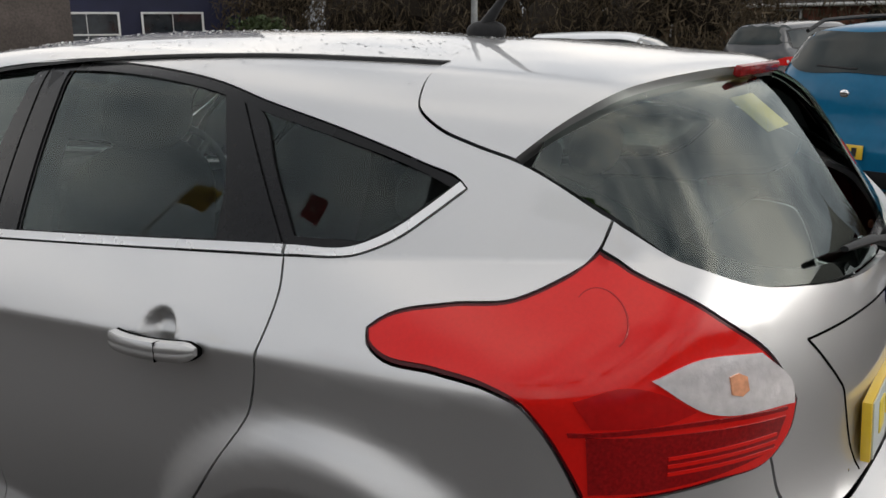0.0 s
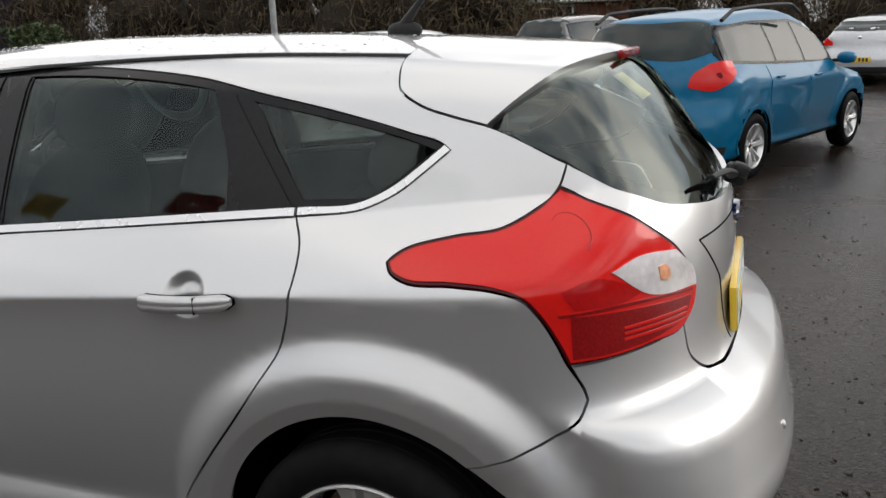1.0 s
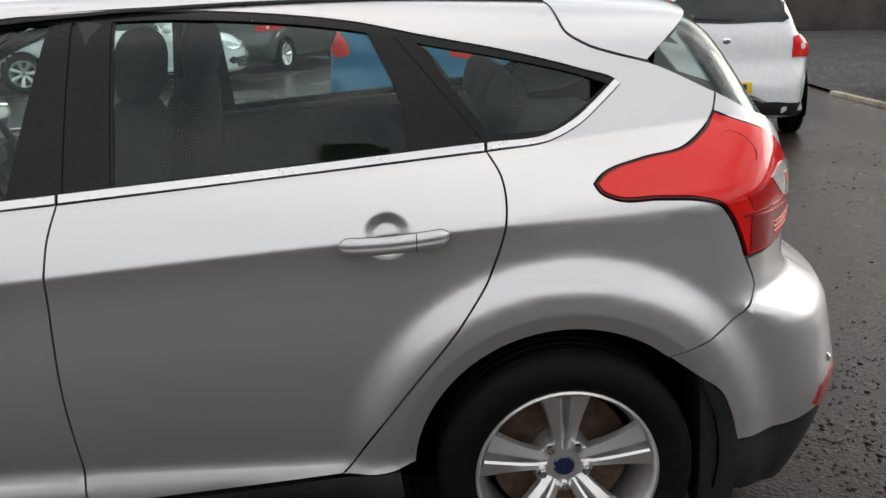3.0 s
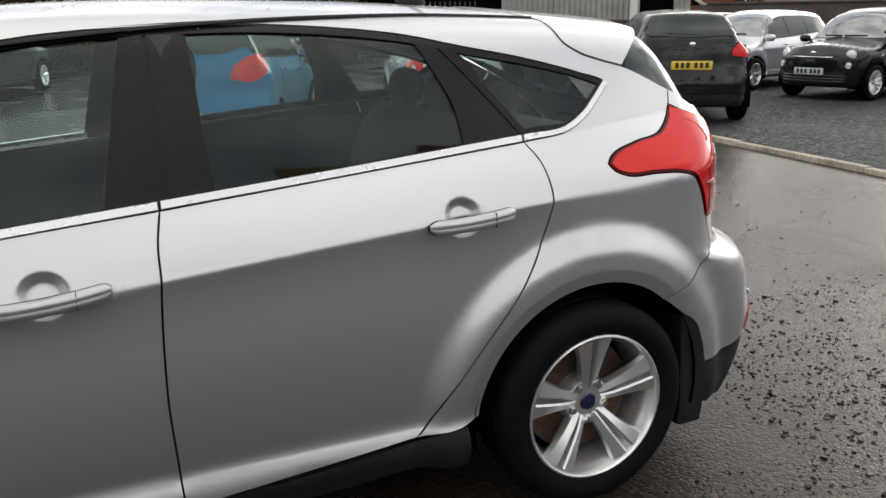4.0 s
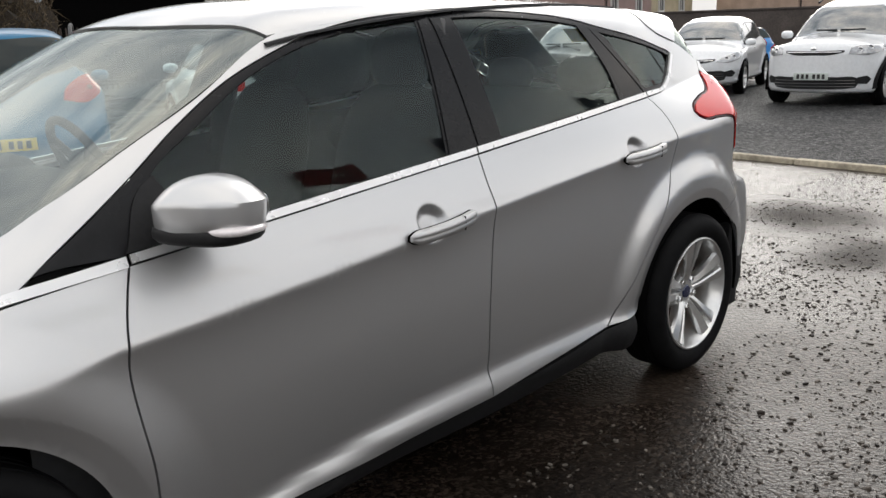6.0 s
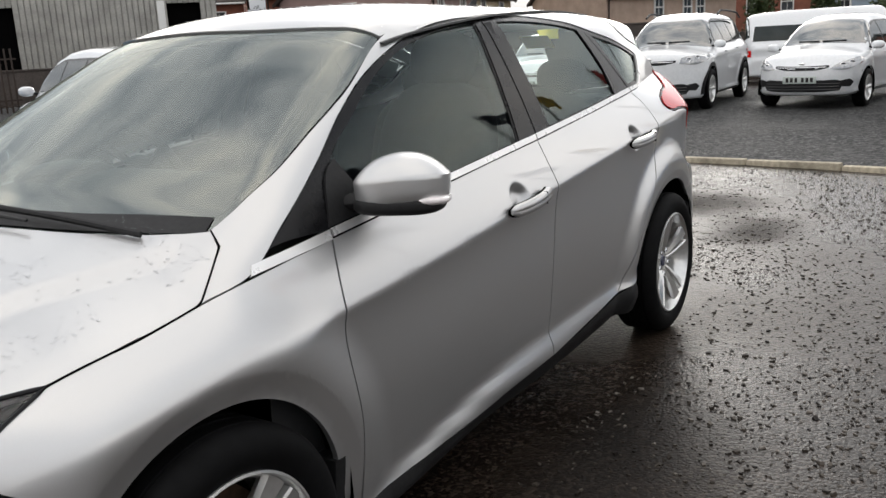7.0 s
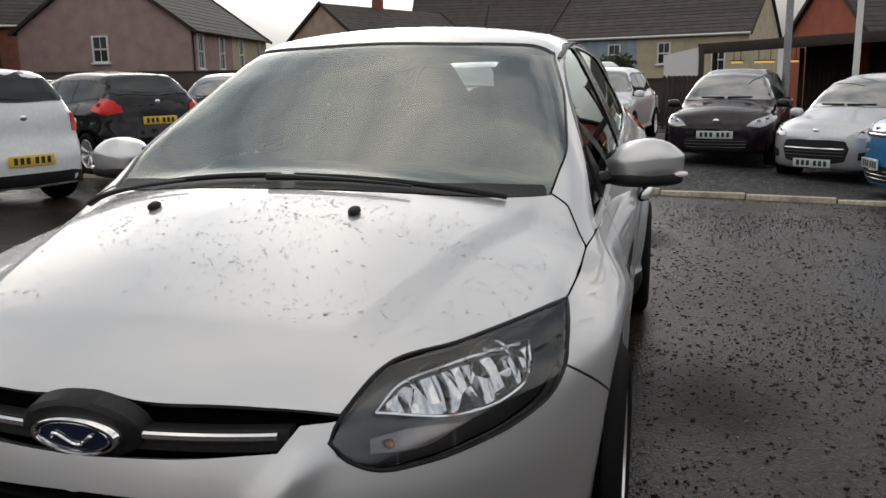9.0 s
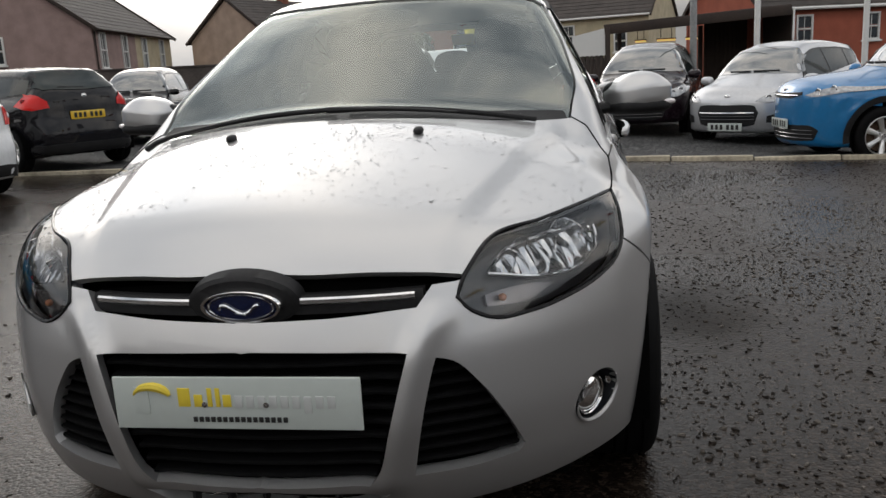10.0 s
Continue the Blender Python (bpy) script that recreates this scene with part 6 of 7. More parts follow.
def parked_car(label, s, paint, m, wheel=None, doors=2, lamps="sweep", tail_lamps="side", split=.0, dlo_end=None, group="", grille="wide", plate_up=False, trims=(), roof_rails=False, rear_glass=True, clad=False, spokes=7, surround=None):
    thing = empty("parked_car", m, label, "car", group)
    W, H, xf, xr = s.W, s.H, s.xf, s.xr
    h0, h1 = s.hood
    sb, st = s.screen
    me = car_shell(s)
    me.materials.append(paint)
    body = new("body", me)
    body.parent = thing

    # tables of the nose's and tail's depth, to set small things on
    gy, gzs = np.linspace(0, W * .49, 24), np.linspace(.15, 1.6, 50)
    yy0, zz0 = np.meshgrid(gy, gzs, indexing="ij")
    depth = {}
    for end in (1, -1):
        o = np.stack([np.full(yy0.size, xf + .6 if end > 0 else xr - .6), yy0.ravel(), zz0.ravel()], 1)
        q = s.hit(o, np.repeat([(-1.0 * end, 0, 0)], len(o), 0), 3)[:, 0]
        depth[end] = np.where(np.isnan(q), xf - .45 if end > 0 else xr + .45, q).reshape(yy0.shape)

    def on_end(end, y, z):
        a, b = min(abs(y) / gy[-1] * 23, 22.999), min(max((z - .15) / 1.45 * 49, 0), 48.999)
        i, j = int(a), int(b)
        u, v, t = a - i, b - j, depth[end]
        return (float(t[i, j] * (1 - u) * (1 - v) + t[i + 1, j] * u * (1 - v) + t[i, j + 1] * (1 - u) * v + t[i + 1, j + 1] * u * v), y, z)

    def fp(y, z):
        return on_end(1, y, z)

    def rp(y, z):
        return on_end(-1, y, z)

    def ov(name, outline, direction, material, lift=.005, parent=thing, **k):
        k = dict(dict(res=.07, gap=0, lip=.006, step=.04), **k)
        return panel(name, s, outline, direction, material, parent, lift=lift, **k)
    belt = lambda x, o=.02: float(s.belt_z(x)) + o
    x_end = xr + .42 if dlo_end is None else dlo_end
    roof = lambda x: float(s.top(np.array(x + s.sweep(np.array(x)) * .35))) - .035 - .14 * .33
    # windows: black surround, then panes
    xa = sb - .22
    tops = [(x, min(roof(x) - .035, H - .13, s.win_top)) for x in np.linspace(xa - .16, x_end, 9)]
    tops = [(x, max(z, belt(x) + .02)) for x, z in tops]
    ov("window_surround", [(xa, belt(xa, .015))] + tops + [(x_end - .05, belt(x_end, .10)), (x_end + .03, belt(x_end, .015))] + [((xa + x_end) / 2, belt((xa + x_end) / 2, .015))], SIDE, surround or BLACK_TRIM, .003, both=True)
    cuts = [xa - .10, split, x_end] if doors == 2 else [xa - .10, split - .15, x_end]
    if doors == 2:
        cuts = [xa - .10, split, split - .72, x_end] if x_end < split - .95 else [xa - .10, split, x_end]
    for k in range(len(cuts) - 1):
        c0, c1 = cuts[k] - .03, cuts[k + 1] + .03
        up = [(x, max(min(roof(x) - .065, H - .16, s.win_top - .03), belt(x, .05))) for x in np.linspace(c0 - (.12 if k == 0 else 0), c1, 6)]
        ov("side_window", [(c0, belt(c0, .035))] + up + [(c1 - (.0 if k < len(cuts) - 2 else .02), belt(c1, .04))], SIDE, GLASS_DARK, .006, both=True)
    ov("windscreen", [(sb - .03, 0, 1), (sb - .09, .22 * W, 1), (sb - .22, .385 * W, 1), (st - .02, .30 * W, 1), (st + .03, .18 * W, 1), (st + .05, 0, 1)], TOP, SCREEN, .005, mirror=True)
    if rear_glass:
        z0, z1 = s.belt[0] + .10 - s.belt[1] * xr * .5, H - .15
        rear = [rp(y, z) for y, z in ((0, z0), (.30 * W, z0 + .01), (.37 * W, z0 + .06), (.31 * W, z1), (0, z1 + .02))]
        rear[0], rear[-1] = (rear[0][0], 0, rear[0][2]), (rear[-1][0], 0, rear[-1][2])
        ov("rear_window", rear, (1, 0, 0), GLASS_DARK, .006, mirror=True)
        bm = tube(bmesh.new(), [rp(y, z0 + .03 + .05 * abs(y - .0)) for y in np.linspace(-.05, .32, 8)], .012, 6)
        part("rear_wiper", bm, BLACK_PLASTIC, thing)
    # doors
    edges = [xa + .10, split, split - .95] if doors == 2 else [xa + .08, split - .12]
    for k in range(len(edges) - 1):
        e0, e1 = edges[k], edges[k + 1]
        low = .27
        if k == len(edges) - 2 and doors == 2:
            ax, ar = -s.axle, s.R + .10
            pts = [(e0, belt(e0, 0)), (e0, .62), (e0, low), (max(ax + ar + .06, e1 + .15), low), (max(e1 + .08, ax + ar * .8), .52), (e1, .75), (e1 - .02, belt(e1, 0))]
        else:
            pts = [(e0, belt(e0, 0)), (e0 + .01, .6), (e0, low), (e1, low), (e1, .6), (e1, belt(e1, 0))]
        for d in ov("front_door" if k == 0 else "rear_door", pts, SIDE, paint, .0035, both=True, res=.06):
            sy = 1 if np.mean([v.co.y for v in d.data.vertices]) > 0 else -1
            hx = e1 + .20
            y = place(s, [(hx, belt(hx, -.10))])[0][1]
            part("handle", blob((.085, .016, .014), 2.6, 12, pose(hx, sy * (y + .018), belt(hx, -.10))), paint, d)
    # lamps
    if lamps == "round":
        for sy in (1, -1):
            for yy, zz, rr in ((.36, h0 - .06, .085), (.36, h0 - .22, .048)):
                q = fp(sy * yy * W, zz)
                lm = part("headlamp", lathe([(.001, .03), (rr * .6, .026), (rr * .92, .008), (rr, -.03)], 24, m=Matrix.Translation(q) @ pose(0, 0, 0, 0, 0, -90 + sy * 24)), CLEAR_LENS, thing, "round clear headlamp")
                part("lamp_ring", lathe([(rr * .95, .012), (rr * 1.08, .014), (rr * 1.1, -.02)], 24, m=Matrix.Translation(q) @ pose(0, 0, 0, 0, 0, -90 + sy * 24)), CHROME, lm)
    else:
        for sy, lo in ((1, 0),):
            pts = [(.25, -.115), (.30, -.045), (.385, .015), (.445, .035), (.462, -.01), (.44, -.075), (.36, -.135)] if lamps == "sweep" else [(.27, -.10), (.33, -.055), (.42, -.015), (.468, .0), (.462, -.04), (.40, -.095), (.32, -.115)] if lamps == "slim" else [(.27, -.12), (.28, -.03), (.40, -.005), (.455, -.01), (.452, -.10), (.40, -.14)]
            out = [fp(y * W, h0 + z) for y, z in pts]
            for lm in ov("headlamp", out, (-.72, -.62, -.3), LAMP_CLEAR, .007, both=True, res=.05, label="clear headlamp"):
                sy2 = 1 if np.mean([v.co.y for v in lm.data.vertices]) > 0 else -1
                for yy, zz in ((.40, -.03), (.34, -.06)):
                    q = fp(sy2 * yy * W, h0 + zz)
                    part("lamp_bowl", lathe([(.001, -.004), (.018, .004), (.034, .014), (.040, .002)], 16, m=Matrix.Translation(q) @ pose(0, 0, 0, 0, 0, -90 + sy2 * 30)), REFLECTOR, lm)
    if tail_lamps == "big":
        out = [rp(y * W, z) for y, z in ((.29, .88), (.30, .97), (.37, 1.08), (.455, 1.12), (.47, 1.04), (.46, .92), (.40, .85))]
        tl = ov("tail_lamp", out, (.7, -.7, 0), RED_LENS, .010, both=True, res=.05, label="large red tail lamp")
    elif tail_lamps == "box":
        out = [rp(y * W, z) for y, z in ((.36, .80), (.36, 1.0), (.455, 1.0), (.46, .80))]
        tl = ov("tail_lamp", out, (.7, -.7, 0), RED_LENS, .010, both=True, res=.05, label="square red tail lamp")
    else:
        out = [rp(y * W, z) for y, z in ((.29, .80), (.30, .88), (.40, .95), (.46, .93), (.455, .85), (.40, .80))]
        tl = ov("tail_lamp", out, (.7, -.7, 0), RED_LENS, .010, both=True, res=.05, label="red tail lamp")
    for t in tl:
        sy = 1 if np.mean([v.co.y for v in t.data.vertices]) > 0 else -1
        zc = float(np.mean([p[2] for p in out]))
        q = rp(sy * .415 * W, zc)
        part("reverse_lens", lathe([(.001, .014), (.028, .012), (.034, .0)], 16, m=Matrix.Translation(q) @ pose(0, 0, 0, 0, 0, 90 - sy * 30)), CLEAR_LENS if tail_lamps != "big" else RED_RIB, t)
    # nose openings, plates, badges
    gz = .36 if grille != "mouth" else .45
    wide = .33 if grille not in ("small", "mouth") else .25
    drop = .08 if grille != "mouth" else .135
    low = [fp(0, gz - drop), fp(.2 * W, gz - drop), fp(wide * W, gz - drop + .02), fp((wide + .03) * W, gz + .05), fp(wide * W, gz + drop + .01), fp(.2 * W, gz + drop + .02), fp(0, gz + drop + .02)]
    low[0], low[-1] = (low[0][0], 0, low[0][2]), (low[-1][0], 0, low[-1][2])
    gl = ov("lower_grille", low, (-1, 0, 0), BLACK_PLASTIC, .005, mirror=True)
    for k in range(3):
        zz = gz - .045 + .045 * k
        part("grille_slat", tube(bmesh.new(), [Vector(fp(y, zz)) + Vector((.008, 0, 0)) for y in np.linspace(-wide * W, wide * W, 9)], .007, 6), BLACK_GLOSS, gl)
    if grille == "mouth":
        part("grille_bar", tube(bmesh.new(), [Vector(fp(y, gz + .045)) + Vector((.012, 0, 0)) for y in np.linspace(-wide * W, wide * W, 9)], .018, 8), CHROME, gl, "bright bar across the grille")
    if grille in ("mouth", "wide"):
        side = [fp(y * W, z) for y, z in ((.335, .36), (.34, .45), (.40, .475), (.425, .42), (.40, .35))]
        ov("side_vent", side, (-.85, -.5, 0), BLACK_PLASTIC, .006, both=True, res=.05)
    if grille in ("wide", "bar"):
        upz = h0 - .10
        up = [fp(0, upz - .035), fp(.15 * W, upz - .03), fp(.24 * W, upz + .005), fp(.24 * W, upz + .035), fp(.15 * W, upz + .03), fp(0, upz + .025)]
        up[0], up[-1] = (up[0][0], 0, up[0][2]), (up[-1][0], 0, up[-1][2])
        ug = ov("upper_grille", up, (-1, 0, 0), BLACK_PLASTIC, .006, mirror=True)
        part("grille_bar", tube(bmesh.new(), [Vector(fp(y, upz - (.0 if grille == "bar" else -.01))) + Vector((.012, 0, 0)) for y in np.linspace(-.22 * W, .22 * W, 9)], .010, 6), CHROME, ug)
    q = fp(0, h0 - .04)
    part("badge", blob((.012, .045, .032), 2.3, 16, pose(*q)), CHROME, thing, "plain bright badge")
    pz = dict(small=.50, mouth=.30).get(grille, .47)
    q = fp(0, pz)
    pl = part("number_plate", solid_box((.012, .52, .111), pose(q[0] + .012, 0, pz, 0, 2, 0), .003), PLATE_WHITE, thing, "white front number plate")
    for yy in (-.19, -.12, -.05, .05, .12, .19):
        part("plate_bar", solid_box((.006, .042, .070), pose(q[0] + .0175, yy, pz, 0, 2, 0)), INK_BLACK, pl)
    pz = .76 if plate_up else .52
    q = rp(0, pz)
    pl = part("number_plate", solid_box((.012, .52, .111), pose(q[0] - .012, 0, pz, 0, 0, 0), .003), PLATE_YELLOW, thing, "yellow rear number plate")
    for yy in (-.19, -.12, -.05, .05, .12, .19):
        part("plate_bar", solid_box((.006, .042, .070), pose(q[0] - .0175, yy, pz)), INK_BLACK, pl)
    q = rp(0, .96 if not plate_up else 1.02)
    part("badge", blob((.010, .04, .032), 2.3, 16, pose(*q)), CHROME, thing, "plain bright badge")
    # lower rear trim
    low = [rp(0, .25), rp(.3 * W, .25), rp(.45 * W, .27), rp(.46 * W, .36), rp(.3 * W, .38), rp(0, .38)]
    low[0], low[-1] = (low[0][0], 0, low[0][2]), (low[-1][0], 0, low[-1][2])
    ov("rear_valance", low, (1, 0, 0), BLACK_PLASTIC, .004, mirror=True)
    ov("sill_cover", [(s.axle - s.R - .06, .29), (-s.axle + s.R + .06, .29), (-s.axle + s.R + .06, .20), (s.axle - s.R - .06, .20)], SIDE, BLACK_PLASTIC, .004, both=True)
    if clad:
        for wx in (-s.axle, s.axle):
            r0, r1 = s.R + .045, s.R + .115
            ring = [(wx + r1 * math.cos(a), s.R + r1 * math.sin(a)) for a in np.linspace(-.15, 3.29, 14)] + [(wx + r0 * math.cos(a), s.R + r0 * math.sin(a)) for a in np.linspace(3.29, -.15, 14)]
            ov("arch_cladding", ring, SIDE, BLACK_PLASTIC, .012, both=True, res=.05)
    else:
        for wx in (-s.axle, s.axle):
            r0, r1 = s.R + .036, s.R + .074
            ring = [(wx + r1 * math.cos(a), s.R + r1 * math.sin(a)) for a in np.linspace(-.10, 3.24, 14)] + [(wx + r0 * math.cos(a), s.R + r0 * math.sin(a)) for a in np.linspace(3.24, -.10, 14)]
            ov("arch_edge", ring, SIDE, paint, .006, both=True, res=.05)
    # mirrors, wheels, wells
    for sy in (1, -1):
        mx = xa - .02
        y = float(s.half(np.array(mx), np.array(belt(mx))))
        mir = part("door_mirror", blob((.075, .10, .065), 2.6, 18, pose(mx + .02, sy * (y + .11), belt(mx, .06), 0, 0, sy * 18)), paint if trims != "black" else BLACK_PLASTIC, thing)
        part("mirror_arm", solid_box((.05, .10, .035), pose(mx, sy * (y + .02), belt(mx, .03)), .01), BLACK_PLASTIC, mir)
        for wx in (-s.axle, s.axle):
            wheel_at("wheel", thing, pose(wx, sy * (W / 2 - .125), s.R, 0, 17, 0 if sy > 0 else 180), s.R, s.R * .66, .195, spokes, False, ALLOY, 4, CHROME)
            bm = bmesh.new()
            rows = [[bm.verts.new((wx + (s.R + .05) * math.cos(a), sy * yy, s.R + (s.R + .05) * math.sin(a))) for a in np.linspace(-.3, 3.44, 15)] for yy in (W / 2 - .03, W / 2 - .32)]
            for i in range(14):
                bm.faces.new((rows[0][i], rows[0][i + 1], rows[1][i + 1], rows[1][i]))
            bm.faces.new(rows[1])
            part("arch_liner", bm, DARK, thing)
        if roof_rails:
            zt = lambda x: float(s.top(np.array(x))) - .15 * .45 ** 2
            part("roof_rail", tube(bmesh.new(), [(x, sy * .36 * W, zt(x) + (.045 if 0 < i < 8 else -.02)) for i, x in enumerate(np.linspace(st - .25, xr + .45, 9))], .018, 8), BLACK_PLASTIC, thing)
    for k, (a, b) in enumerate(((-.42, -.03), (.03, .42))):
        q = s.hit([(sb - .06 - .12 * (abs(y) / .45) ** 2, y, 3.0) for y in np.linspace(a * .9, b * .9, 8)], np.repeat([(0, 0, -1.0)], 8, 0), 3)
        part("wiper", tube(bmesh.new(), [Vector(p) + Vector((0, 0, .015)) for p in q], .010, 6), BLACK_PLASTIC, thing)
    return thing


def paint_of(name, c, metal=.35, rough=.35, coat=1.0, spec=.5):
    return mat(name, c, rough, metal, grain=.04, scale=300, coat=coat, coat_rough=.02, dirt=.06, spec=spec)


WHITE_P, SILVER_P = paint_of("white_paint", (.78, .80, .82), 0), paint_of("pale_silver_paint", (.56, .57, .59), .6)
BLUE_P, BLACK_P = paint_of("blue_paint", (.001, .125, .255), .1, .3, .45, .15), paint_of("black_paint", (.008, .008, .010), 0, .25, .6, .1)
PLUM_P, GREY_P = paint_of("plum_black_paint", (.013, .007, .011), 0, .25, .6, .1), paint_of("dark_grey_paint", (.05, .052, .055), .4)
SKY_P, RED_P = paint_of("bright_blue_paint", (.01, .22, .62), .2), paint_of("red_paint", (.40, .02, .02), .1)
ROW = "cars for sale in the yard"


def stand(x, y, heading):
    return pose(x, y, ground_z(x, y) + (.035 if x < kerb_x(y) - .6 else 0), 0, 0, heading)


# hatches in the gravel row, from one end to the other
parked_car("pale silver five-door hatchback parked on dark gravel", Variant(3.99, 1.70, 1.48, 2.58, .80, .30, (.74, .98), (1.15, .35), .22, (.94, .05)), SILVER_P, stand(-12.9, -10.7, 15), split=.05, group=ROW)
parked_car("small black rounded three-door car with chrome trim and round lamps", Variant(3.55, 1.63, 1.49, 2.30, .68, .29, (.80, .98), (.98, .28), .30, (.93, .03)), BLACK_P, stand(-13.1, -8.15, 11), doors=1, split=-.35, lamps="round", grille="bar", group=ROW, spokes=12)
parked_car("white five-door hatchback with chrome-edged grille on gravel", Variant(3.96, 1.74, 1.46, 2.54, .82, .305, (.74, .99), (1.12, .30), .24, (.94, .06)), WHITE_P, stand(-14.97, -6.15, 16), split=.02, group=ROW, grille="wide")
parked_car("white off-road estate with roof rails and black lower bumper", Variant(4.31, 1.82, 1.66, 2.67, .82, .34, (.92, 1.10), (1.12, .42), .12, (1.06, .04), 1.0, 1.0, .5), WHITE_P, stand(-13.9, -2.95, 2), split=.05, lamps="box", group=ROW, roof_rails=True, clad=True)
parked_car("white five-door hatchback with dark lower grille on gravel", Variant(3.94, 1.71, 1.49, 2.52, .80, .30, (.75, 1.00), (1.14, .36), .20, (.95, .06)), WHITE_P, stand(-14.3, -.28, -8), split=.05, group=ROW)
parked_car("dark plum hatchback with oval badge on gravel", Variant(3.89, 1.70, 1.48, 2.49, .78, .30, (.74, .98), (1.15, .36), .22, (.94, .08)), PLUM_P, stand(-11.75, 2.05, -12), split=.05, group=ROW, grille="small")
parked_car("small silver city car with barred grille on gravel", Variant(3.43, 1.63, 1.47, 2.34, .68, .28, (.76, 1.00), (1.12, .40), .16, (.95, .10)), SILVER_P, stand(-10.15, 3.95, -38), split=.0, group=ROW, grille="mouth", spokes=6)
parked_car("bright blue crossover with black cladding beside the kerb", Variant(4.12, 1.78, 1.57, 2.61, .85, .33, (.90, 1.08), (1.15, .45), .14, (1.04, .06), .98, .8, .4), paint_of("azure_paint", (.003, .17, .42), .2), stand(-7.15, 5.3, -84), split=.05, group=ROW, clad=True, lamps="slim", grille="bar")
# row facing away on the far side
parked_car("teal blue estate car with large red tail lamps on wet tarmac", Variant(4.16, 1.80, 1.56, 2.54, .82, .305, (.76, 1.02), (1.16, .36), .20, (.98, .04), .95, 0, 1.3), BLUE_P, stand(-1.73, -7.5, -113), split=.05, tail_lamps="big", group=ROW, roof_rails=True, dlo_end=-1.75)
parked_car("white five-door hatchback with square red tail lamps", Variant(4.06, 1.73, 1.53, 2.59, .78, .315, (.80, 1.02), (1.15, .40), .20, (.99, .03), .98, .4, .5), WHITE_P, stand(-4.68, -7.42, -106), split=.05, tail_lamps="box", group=ROW)
parked_car("black hatchback with red tail lamps on gravel", Variant(4.03, 1.75, 1.47, 2.54, .82, .30, (.74, .98), (1.15, .34), .32, (.95, .06)), BLACK_P, stand(-8.35, -7.75, -119), split=.05, tail_lamps="big", plate_up=True, group=ROW)
parked_car("silver coupe with red tail lamps across the yard", Variant(4.25, 1.81, 1.40, 2.58, .85, .32, (.70, .94), (1.10, .20), .45, (.92, .06)), SILVER_P, stand(-4.6, -19.0, -112), doors=1, split=-.2, group=ROW)
parked_car("dark grey saloon parked behind the black hatchback", Variant(4.45, 1.78, 1.46, 2.68, .86, .315, (.72, .96), (1.15, .30), .50, (.93, .04)), GREY_P, stand(-14.5, -15.2, -60), split=.05, group=ROW)
parked_car("white saloon parked across the yard", Variant(4.5, 1.80, 1.43, 2.70, .86, .315, (.72, .95), (1.15, .30), .60, (.93, .04)), WHITE_P, stand(3.9, -12.6, -168), split=.05, group=ROW)
parked_car("dark grey people carrier across the yard", Variant(4.2, 1.76, 1.60, 2.60, .82, .32, (.85, 1.08), (1.2, .45), .2, (1.02, .03), 1.0, .5, .5), GREY_P, stand(1.6, -16.5, -110), split=.05, group=ROW)
parked_car("bright blue hatchback far behind the row", Variant(4.0, 1.72, 1.48, 2.52, .8, .31, (.75, 1.0), (1.14, .36), .2, (.95, .06)), SKY_P, stand(-21.5, -9.5, -120), split=.05, group=ROW)
# white minibus behind the row
van = Variant(5.45, 1.98, 2.16, 3.3, .95, .34, (1.02, 1.30), (2.05, 1.30), .06, (1.22, .0), 1.2, 1.0, 1.2)
van.win_top = 1.74
bus = parked_car("white high-roof minibus with faded grey lettering", van, WHITE_P, pose(-26.3, -1.95, ground_z(-26.3, -1.9), 0, 0, 96), split=.75, lamps="box", tail_lamps="box", group=ROW, surround=WHITE_P)
bus.name = "minibus"
for zz, ww in ((1.02, .62), (.90, .58)):
    for k in range(8):
        for sy in (1, -1):
            part("lettering_bar", solid_box((ww / 11, .006, .07), pose(.95 - k * ww / 8, sy * .985, zz)), INK_GREY, bus)

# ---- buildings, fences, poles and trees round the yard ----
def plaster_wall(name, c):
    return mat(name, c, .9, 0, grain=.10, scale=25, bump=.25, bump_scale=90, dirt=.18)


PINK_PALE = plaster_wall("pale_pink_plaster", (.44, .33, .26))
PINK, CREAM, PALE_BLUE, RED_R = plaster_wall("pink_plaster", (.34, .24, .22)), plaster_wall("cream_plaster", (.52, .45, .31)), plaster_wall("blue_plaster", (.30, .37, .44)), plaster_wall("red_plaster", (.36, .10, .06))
BRICK_W = mat("red_brick", (.26, .10, .065), .9, 0, grain=.3, scale=40, bump=.4, bump_scale=60, dirt=.2)
TILE_W = mat("roof_tile", (.055, .045, .040), .75, 0, grain=.35, scale=30, bump=.2, bump_scale=120, dirt=.3, piece=.2)
UPVC = mat("white_window_frame", (.72, .72, .70), .4, 0, grain=.06, scale=40)
HOUSE_GLASS = mat("house_glass", (.03, .035, .04), .06, 0, grain=.3, scale=4, coat=1)
NAVY = mat("navy_plaster", (.012, .014, .045), .7, 0, grain=.15, scale=20, dirt=.2)
DARK_WOOD = mat("dark_timber", (.035, .022, .016), .7, 0, grain=.35, scale=30, bump=.3, bump_scale=60, dirt=.3)
STEEL = mat("grey_steel", (.32, .33, .33), .5, .5, grain=.2, scale=30, dirt=.3)
SHEET = mat("grey_cladding", (.40, .39, .36), .6, .2, grain=.15, scale=20, dirt=.25)
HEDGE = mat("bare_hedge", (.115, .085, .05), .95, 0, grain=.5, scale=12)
# darker copy of the hedge brown, with the shade between twigs in its colour
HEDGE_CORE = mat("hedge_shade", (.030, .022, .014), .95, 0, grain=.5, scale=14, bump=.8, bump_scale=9)
